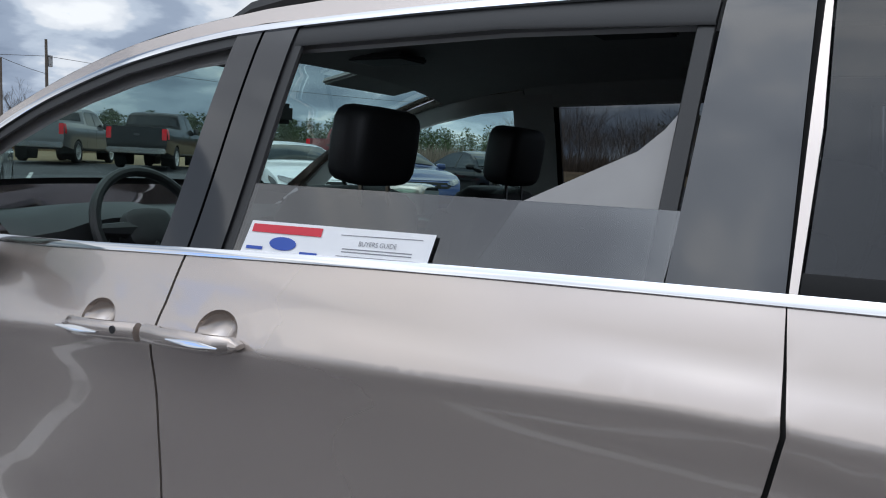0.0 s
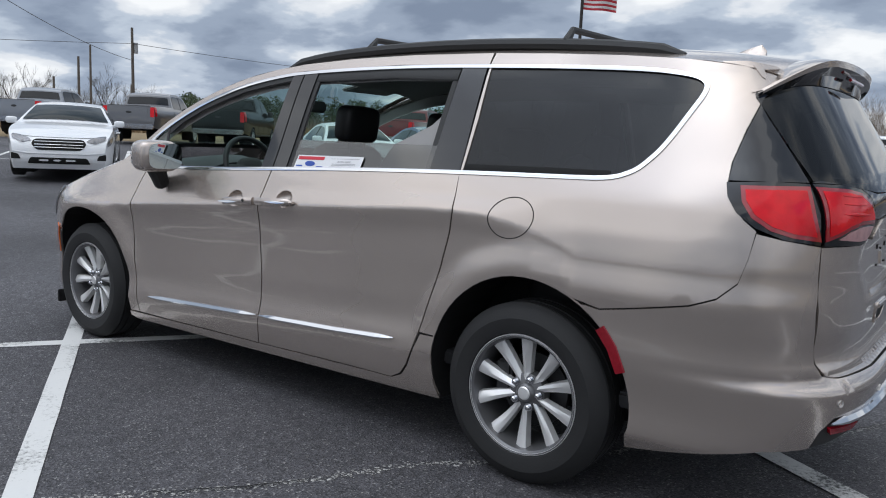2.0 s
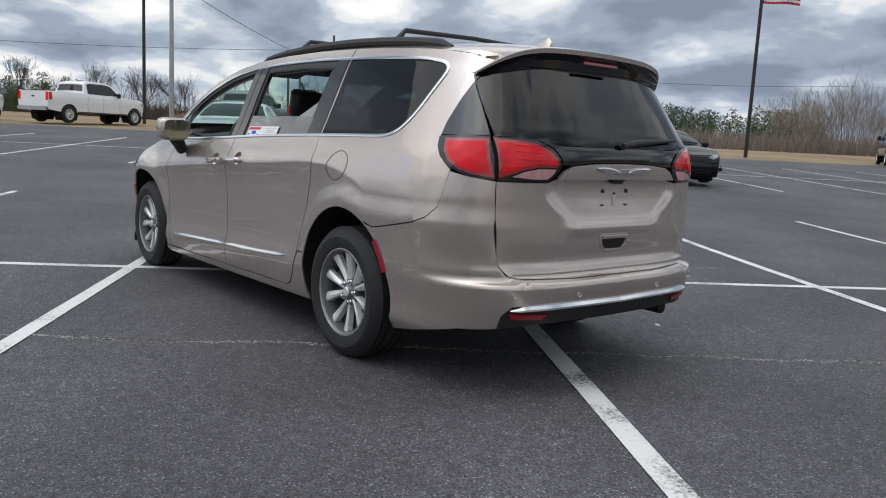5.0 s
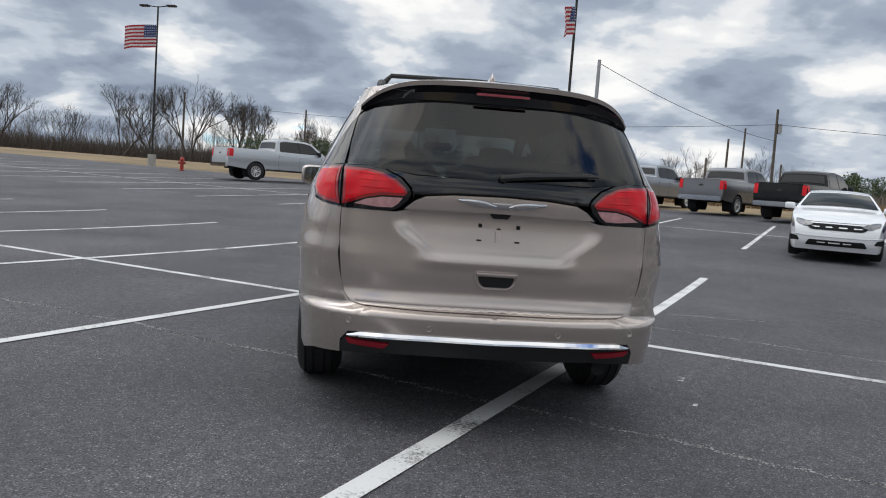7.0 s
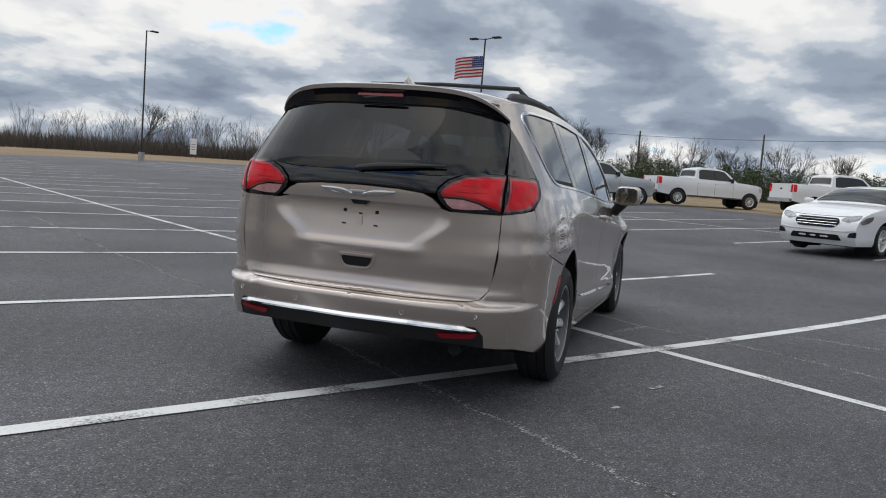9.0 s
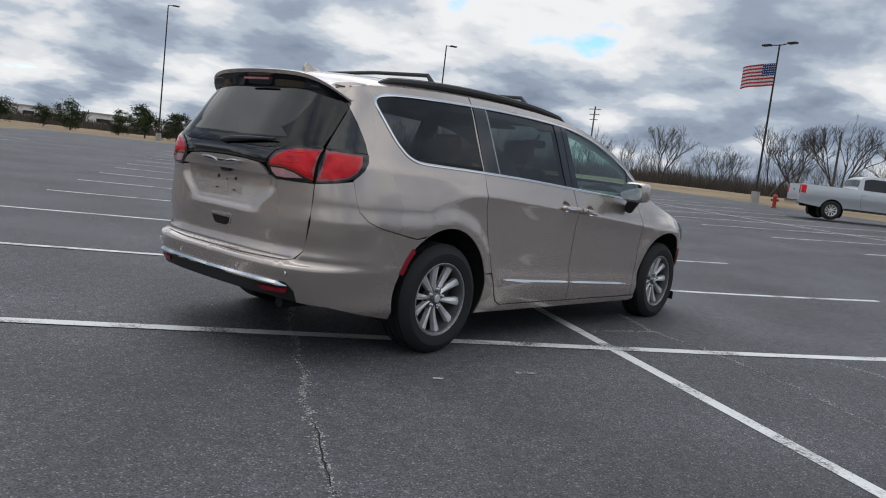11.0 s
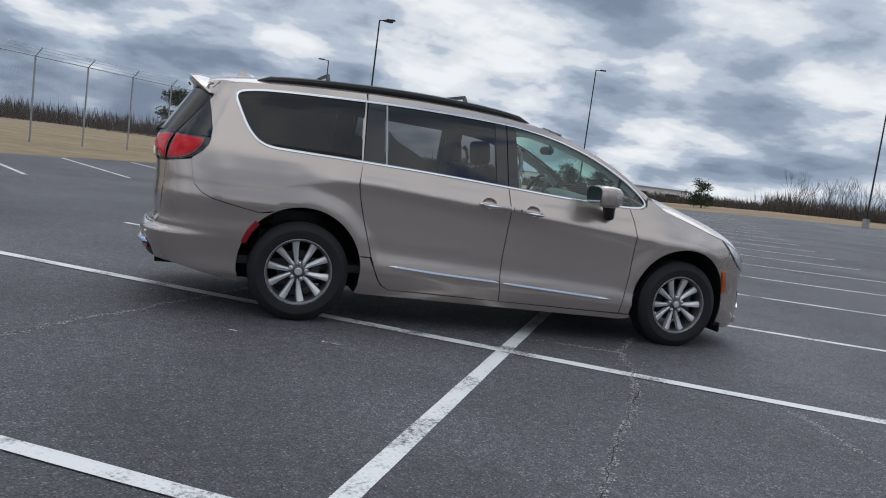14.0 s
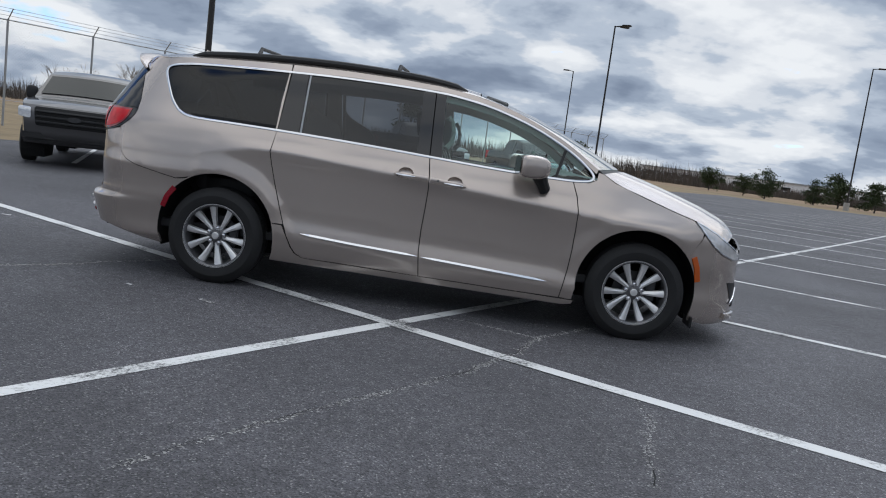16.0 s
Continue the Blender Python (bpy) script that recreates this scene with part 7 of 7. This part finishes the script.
woods("bare_woods", -32, 47, 128, 185, 4.6, 8.6, 850, M["twig"], "bare brown winter woods beyond the field", 4, thick=0.005)
brush("scrub", 48, 72, 116, 145, 0.9, 2.0, 2200, M["twig"], "low brown winter scrub beyond the lot")
brush("scrub", -34, 48, 122, 160, 1.8, 3.9, 8500, M["twig"], "dense brown winter scrub at the edge of the woods")
canopy("evergreen_scrub", -14, 8, 72, 84, 1.6, 3.4, 260, M["pine"], "dark green scrub behind the parked pickups")
woods("pale_woods", -96, -60, 92, 140, 5.5, 9.5, 620, M["pale_twig"], "tall pale bare woods beyond the lot", 5, thick=0.004, spread=0.42)
brush("pale_scrub", -96, -34, 90, 125, 1.2, 3.2, 5200, M["pale_twig"], "pale dry scrub below the woods")
canopy("far_tree_line", -64, -33, 150, 190, 4.5, 8.0, 420, M["pine"], "far line of evergreen woods")
brush("field_stubble", -46, -18, 50, 88, 0.4, 0.9, 7000, M["field"], "tall dry tan field grass", blades=8, wide=0.5)
brush("far_scrub", 70, 130, 110, 150, 2.0, 4.0, 2600, M["twig"], "low brown scrub beyond the fence")
brush("far_scrub", 130, 264, 90, 130, 3.0, 6.0, 1500, M["twig"], "brown scrub on the far side of the lot", wide=1.0)


def pine(x, y, h, w, trunk_share=0.25):
    z = ground_z(x, y) - 0.05
    t = thing("evergreen_tree", x, y, z, 0, label="dark green pine with an uneven crown", category="tree")
    limbs_mesh("trunk", [(Vector((0, 0, 0)), Vector((0.1, 0, h * 0.9)), h * 0.03, h * 0.008)], M["bark"], t, 6)
    verts, faces = [], []
    lobes = [(RNG.uniform(-0.45, 0.45) * w, RNG.uniform(-0.45, 0.45) * w, h * (trunk_share + (0.92 - trunk_share) * RNG.random()), RNG.uniform(0.35, 0.6)) for _ in range(9)]
    lobes.append((0, 0, h * 0.9, 0.35))
    for c in range(90):
        lx, ly, lz, lr = lobes[c % len(lobes)]
        d = Vector((RNG.gauss(0, 1), RNG.gauss(0, 1), RNG.gauss(0, 0.6))).normalized() * lr * w * RNG.uniform(0.5, 1.0)
        cx, cy, cz = lx + d.x, ly + d.y, max(lz + d.z * 0.7, h * trunk_share * 0.8)
        for k in range(34):
            p = Vector((cx + RNG.gauss(0, w * 0.11), cy + RNG.gauss(0, w * 0.11), cz + RNG.gauss(0, w * 0.07)))
            d = Vector((RNG.gauss(0, 1), RNG.gauss(0, 1), RNG.gauss(0.3, 0.7))).normalized() * w * 0.10
            s = d.cross(Vector((RNG.gauss(0, 1), 0.3, 0.5))).normalized() * w * 0.03
            i = len(verts)
            verts += [p - s, p + s, p + d]
            faces.append((i, i + 1, i + 2))
    mesh_ob("crown", verts, faces, M["pine"], t, False)


E15 = (0.6, -6.6)
for az, r, h, w in ((66.8, 92, 4.0, 1.7), (65.3, 88, 4.8, 2.2), (69.8, 90, 4.6, 2.0), (71.2, 95, 3.2, 1.5), (63.2, 90, 4.6, 2.2), (61.5, 92, 3.6, 1.6), (73.5, 100, 4.2, 2.0), (56, 95, 4.5, 2.0), (83, 110, 6.0, 2.6)):
    x, y = polar(E15, az, r)
    pine(x, y, h * 0.66, w * 0.95, 0.16)
x, y = polar((-2.6, 4.0), -74.2, 142)
pine(x, y, 10.5, 4.2, 0.55)
x, y = polar((-1.25, -6.17), 92.1, 48)
pine(x, y, 3.6, 1.7, 0.25)
for az, r, h in ((113.5, 46, 4.2), (117, 50, 3.8), (111.8, 52, 3.6)):
    x, y = polar(E15, az, r)
    bare_tree(x, y, h, 5, M["pale_twig"], 0, 3)


def shed(x, y, w, d, h, heading):
    t = thing("far_building", x, y, ground_z(x, y), heading, label="low white building far beyond the lot", category="building")
    bm = bmesh.new()
    add_box(bm, 0, 0, h / 2, w, d, h)
    part("wall", bm, M["white_paper"], t)
    bm = bmesh.new()
    add_box(bm, 0, 0, h + 0.15, w + 0.6, d + 0.6, 0.3)
    part("roof", bm, M["galv"], t)
    for k in range(5):
        bm = bmesh.new()
        add_box(bm, -w / 2 + (k + 0.5) * w / 5, -d / 2 - 0.02, h * 0.5, w * 0.08, 0.06, h * 0.3)
        part("window", bm, M["dark_glass"], t)


for az, r, w in ((62.0, 190, 34), (69.0, 200, 26), (75.5, 210, 22)):
    x, y = polar(E15, az, r)
    shed(x, y, w, 12, 2.6, az - 90)


# ---- inside the minivan ----
def seat(name, x, y, head_z, back_x, lean=14, bench=False, w=0.50):
    t = tagged(new(name), "black leather seat inside the minivan", "car seat")
    t.matrix_basis = pose(x, y, 0.42)
    R = Matrix.Rotation(radians(-lean), 3, "Y")
    bm = bmesh.new()
    blob_box(bm, 0.28, 0, 0.28, 0.52, w, 0.17, 5, 8)
    part("cushion", bm, M["seat"], t, "", True)
    bm = bmesh.new()
    blob_box(bm, -0.03, 0, 0.52, 0.15, w, 0.66, 5, 9, R)
    for s in (-1, 1):
        blob_box(bm, 0.02, s * w * 0.42, 0.50, 0.13, 0.09, 0.56, 4, 7, R)
    part("backrest", bm, M["seat"], t, "", True)
    bm = bmesh.new()
    hz = head_z - 0.42
    blob_box(bm, back_x - x, 0, hz, 0.115, 0.255 if not bench else 0.22, 0.19, 5, 10, Matrix.Rotation(radians(-8), 3, "Y"))
    h = part("headrest", bm, M["seat"], t, "", True)
    for s in (-0.055, 0.055):
        bm = bmesh.new()
        add_tube(bm, [(back_x - x, s, hz - 0.16), (back_x - x, s, hz - 0.05)], 0.007, 6)
        part("headrest_post", bm, M["chrome"], h, "", True)
    bm = bmesh.new()
    add_box(bm, 0.25, 0, 0.10, 0.46, w * 0.8, 0.2, 0.02)
    part("seat_base", bm, M["interior_dark"], t)


seat("car_seat", 1.55, 0.38, 1.365, 1.395)
seat("car_seat", 1.55, -0.38, 1.365, 1.395)
seat("car_seat", 0.52, 0.40, 1.27, 0.37, 16)
seat("car_seat", 0.52, -0.40, 1.27, 0.37, 16)
for y in (0.42, 0.0, -0.42):
    seat("car_seat", -0.32, y, 1.22, -0.47, 16, True, 0.40)

# dashboard, binnacle, wheel
bm = bmesh.new()
rows = []
for i in range(21):
    y = -0.74 + 1.48 * i / 20
    hump = 0.045 * math.exp(-((y - 0.38) / 0.19) ** 4)
    bow = 0.12 * (1 - (y / 0.74) ** 2)
    pr = [(2.36, 0.62), (2.38, 0.86), (2.33, 0.98), (2.35 - hump * 0.9, 1.075 + hump), (2.42, 1.115 + hump), (2.58, 1.125 + hump * 0.4), (2.70 + bow * 0.4, 1.115), (2.80 + bow, 1.11)]
    rows.append([bm.verts.new((x + bow * 0.2, y, z)) for x, z in pr])
for a, b in zip(rows, rows[1:]):
    for k in range(7):
        bm.faces.new((a[k], a[k + 1], b[k + 1], b[k]))
dash = part("dashboard", bm, M["interior_dark"], van, "charcoal dashboard", True)
bm = bmesh.new()
for s, z in ((0.28, 1.02), (0.48, 1.02)):
    add_lathe(bm, [(0.075, 0.0), (0.085, 0.008), (0.078, 0.02)], 24, "Y", (0, 0, 0))
bmesh.ops.transform(bm, matrix=Matrix.Translation((2.355, 0.38, 1.02)) @ Matrix.Rotation(radians(90), 4, "Z"), verts=bm.verts)
part("gauge_ring", bm, M["galv"], dash, "", True)
bm = bmesh.new()
blob_box(bm, 2.365, 0.38, 1.015, 0.04, 0.36, 0.13, 3, 8)
part("gauge_cluster", bm, M["gap"], dash, "", True)
wheel_t = tagged(new("steering_wheel"), "black leather steering wheel with a padded hub", "steering wheel")
wheel_t.matrix_basis = Matrix.Translation((2.235, 0.38, 1.095)) @ Matrix.Rotation(radians(-66), 4, "Y")
bm = bmesh.new()
ring = [(0.183 + 0.0165 * math.cos(a), 0.0165 * math.sin(a)) for a in (2 * math.pi * k / 10 for k in range(10))]
add_lathe(bm, ring, 40, "Z", (0, 0, 0), True)
part("rim", bm, M["seat"], wheel_t, "", True)
bm = bmesh.new()
blob_box(bm, 0, 0, -0.015, 0.13, 0.17, 0.06, 3.5, 8)
part("hub", bm, M["interior_dark"], wheel_t, "", True)
for a in (90, 270, 180):
    bm = bmesh.new()
    d = fwd(a)
    add_tube(bm, [(d.x * 0.05, d.y * 0.05, -0.015), (d.x * 0.18, d.y * 0.18, -0.002)], [0.028, 0.018], 8)
    part("spoke", bm, M["interior_dark"], wheel_t, "", True)
bm = bmesh.new()
add_tube(bm, [(0, 0, -0.03), (0.0, 0, -0.25)], 0.04, 8)
part("column", bm, M["interior_dark"], wheel_t, "", True)
bm = bmesh.new()
add_box(bm, 2.14, 0, 1.475, 0.04, 0.24, 0.07, 0.015)
add_tube(bm, [(2.15, 0, 1.50), (2.20, 0, 1.56)], 0.012, 6)
part("rear_view_mirror", bm, M["black_plastic"], van, "black rear-view mirror", True)
for s in (-1, 1):
    bm = bmesh.new()
    add_box(bm, 1.93, s * 0.34, 1.605, 0.18, 0.42, 0.02, 0.008, Matrix.Rotation(radians(12), 4, "Y"))
    part("sun_visor", bm, M["headliner"], van)
# floor, console, linings
bm = bmesh.new()
add_box(bm, 1.0, 0, 0.39, 3.7, 1.62, 0.06, 0.01)
part("cabin_floor", bm, M["interior_dark"], van)
bm = bmesh.new()
add_box(bm, 1.95, 0, 0.60, 0.80, 0.26, 0.40, 0.04)
part("centre_console", bm, M["interior_dark"], van, "", True)
for m_ in (False, True):
    P = dict(mirror=m_, flip=True)
    ln = [(-0.6, 0.88), (0.50, 0.88), (0.52, 0.46), (2.55, 0.46), (2.55, 1.06), (1.9, 1.085), (1.3, 1.115), (0.6, 1.15), (-0.1, 1.165), (-0.45, 1.20), (-0.60, 1.10)]
    skin("door_lining", ln, side, M["interior_dark"], van, 0.12, 0.0, -0.055, **P)
    for x0, x1, x2, x3 in ((0.385, 0.40, 0.53, 0.52), (1.41, 1.39, 1.58, 1.55)):
        skin("pillar_lining", band(x0, x1, x2, x3, 0.0), side, M["interior"], van, 0.06, 0.0, -0.045, **P)
    skin("pillar_lining", [(-0.62, 1.2), (-0.42, 1.2), (-0.50, 1.36), (-0.56, 1.52), (-0.66, 1.55), (-0.64, 1.4)], side, M["interior"], van, 0.06, 0.0, -0.04, **P)
    ribbon("pillar_lining", [(2.62, 1.20), (2.50, 1.29), (2.36, 1.365), (2.21, 1.432), (2.06, 1.485), (1.90, 1.53), (1.70, 1.57), (1.5, 1.59)], side, 0.07, 0.006, M["interior"], van, -0.04, False, m_, flip=True)
    ribbon("roof_lining", [(1.5, 1.605), (0.9, 1.622), (0.3, 1.612), (-0.3, 1.592)], side, 0.09, 0.006, M["headliner"], van, -0.045, False, m_, flip=True)
    # grab handle on the pillar
    s = -1 if m_ else 1
    bm = bmesh.new()
    add_tube(bm, [(1.60, s * 0.735, 1.20), (1.635, s * 0.70, 1.25), (1.64, s * 0.685, 1.33), (1.62, s * 0.68, 1.40), (1.59, s * 0.69, 1.43)], [0.022, 0.02, 0.018, 0.018, 0.022], 8)
    part("grab_handle", bm, M["interior"], van, "grey grab handle", True)
    shade = [(0.56, 1.17), (0.86, 1.17), (0.80, 1.285), (0.70, 1.335), (0.62, 1.375), (0.585, 1.41), (0.565, 1.44)]
    skin("pillar_panel", shade, side, M["interior"], van, 0.05, 0.004, -0.035, **P)
# little coat hooks and lights in the headliner
for x, y in ((0.9, 0.0), (1.65, 0.0)):
    bm = bmesh.new()
    add_box(bm, x, y, ROOF_Z(x) - 0.062, 0.20, 0.14, 0.02, 0.006)
    part("roof_console", bm, M["interior_dark"], van)


# ---- papers in the half-lowered window ----
def pane(u, v):
    return side(u, v) + Vector((0, 0.0005, 0))


notice = skin("window_notice", [(1.352, 1.134), (0.922, 1.150), (0.917, 1.211), (1.343, 1.203)], pane, M["white_paper"], None, 0.05, 0.0, 0.0, flip=True)
tagged(notice, "white dealer notice and guide taped in the window", "notice")
skin("heading_bar", [(1.335, 1.182), (1.160, 1.186), (1.160, 1.201), (1.335, 1.197)], pane, M["red_ink"], notice, 0.05, 0.0, 0.0015, flip=True)
skin("logo", [(1.247 + 0.034 * math.cos(a), 1.166 + 0.012 * math.sin(a)) for a in (2 * math.pi * k / 20 for k in range(20))], pane, M["blue_ink"], notice, 0.02, 0.0, 0.0015, flip=True)
for a, b in ((1.338, 1.295), (1.20, 1.158)):
    skin("text_bar", [(a, 1.150), (b, 1.151), (b, 1.157), (a, 1.156)], pane, M["blue_ink"], notice, 0.05, 0.0, 0.0015, flip=True)
    skin("text_bar", [(a, 1.141), (b, 1.142), (b, 1.145), (a, 1.144)], pane, M["grey_ink"], notice, 0.05, 0.0, 0.0015, flip=True)
skin("text_bar", [(1.29, 1.142), (1.19, 1.1445), (1.19, 1.1495), (1.29, 1.147)], pane, M["grey_ink"], notice, 0.05, 0.0, 0.0015, flip=True)
for z in (1.194, 1.158):
    ribbon("frame_line", [(1.115, z), (0.94, z + 0.006)], pane, 0.0012, 0.0004, M["grey_ink"], notice, 0.0008, flip=True)
for k in range(2):
    ribbon("text_line", [(1.105, 1.166 + 0.005 * k), (0.955, 1.171 + 0.005 * k)], pane, 0.0016, 0.0004, M["grey_ink"], notice, 0.0008, flip=True)
cv = bpy.data.curves.new("guide_title", "FONT")
cv.body, cv.size, cv.align_x, cv.align_y = "BUYERS GUIDE", 0.0125, "CENTER", "CENTER"
cv.materials.append(M["grey_ink"])
tx = new("guide_title", cv)
c = pane(1.03, 1.183)
up = (pane(1.03, 1.19) - pane(1.03, 1.176)).normalized()
rt = (pane(1.02, 1.1834) - pane(1.04, 1.1826)).normalized()
nn = rt.cross(up).normalized()
tx.matrix_basis = Matrix(((rt.x, up.x, nn.x, c.x + nn.x * 0.0015), (rt.y, up.y, nn.y, c.y + nn.y * 0.0015), (rt.z, up.z, nn.z, c.z + nn.z * 0.0015), (0, 0, 0, 1)))
tx.parent = notice
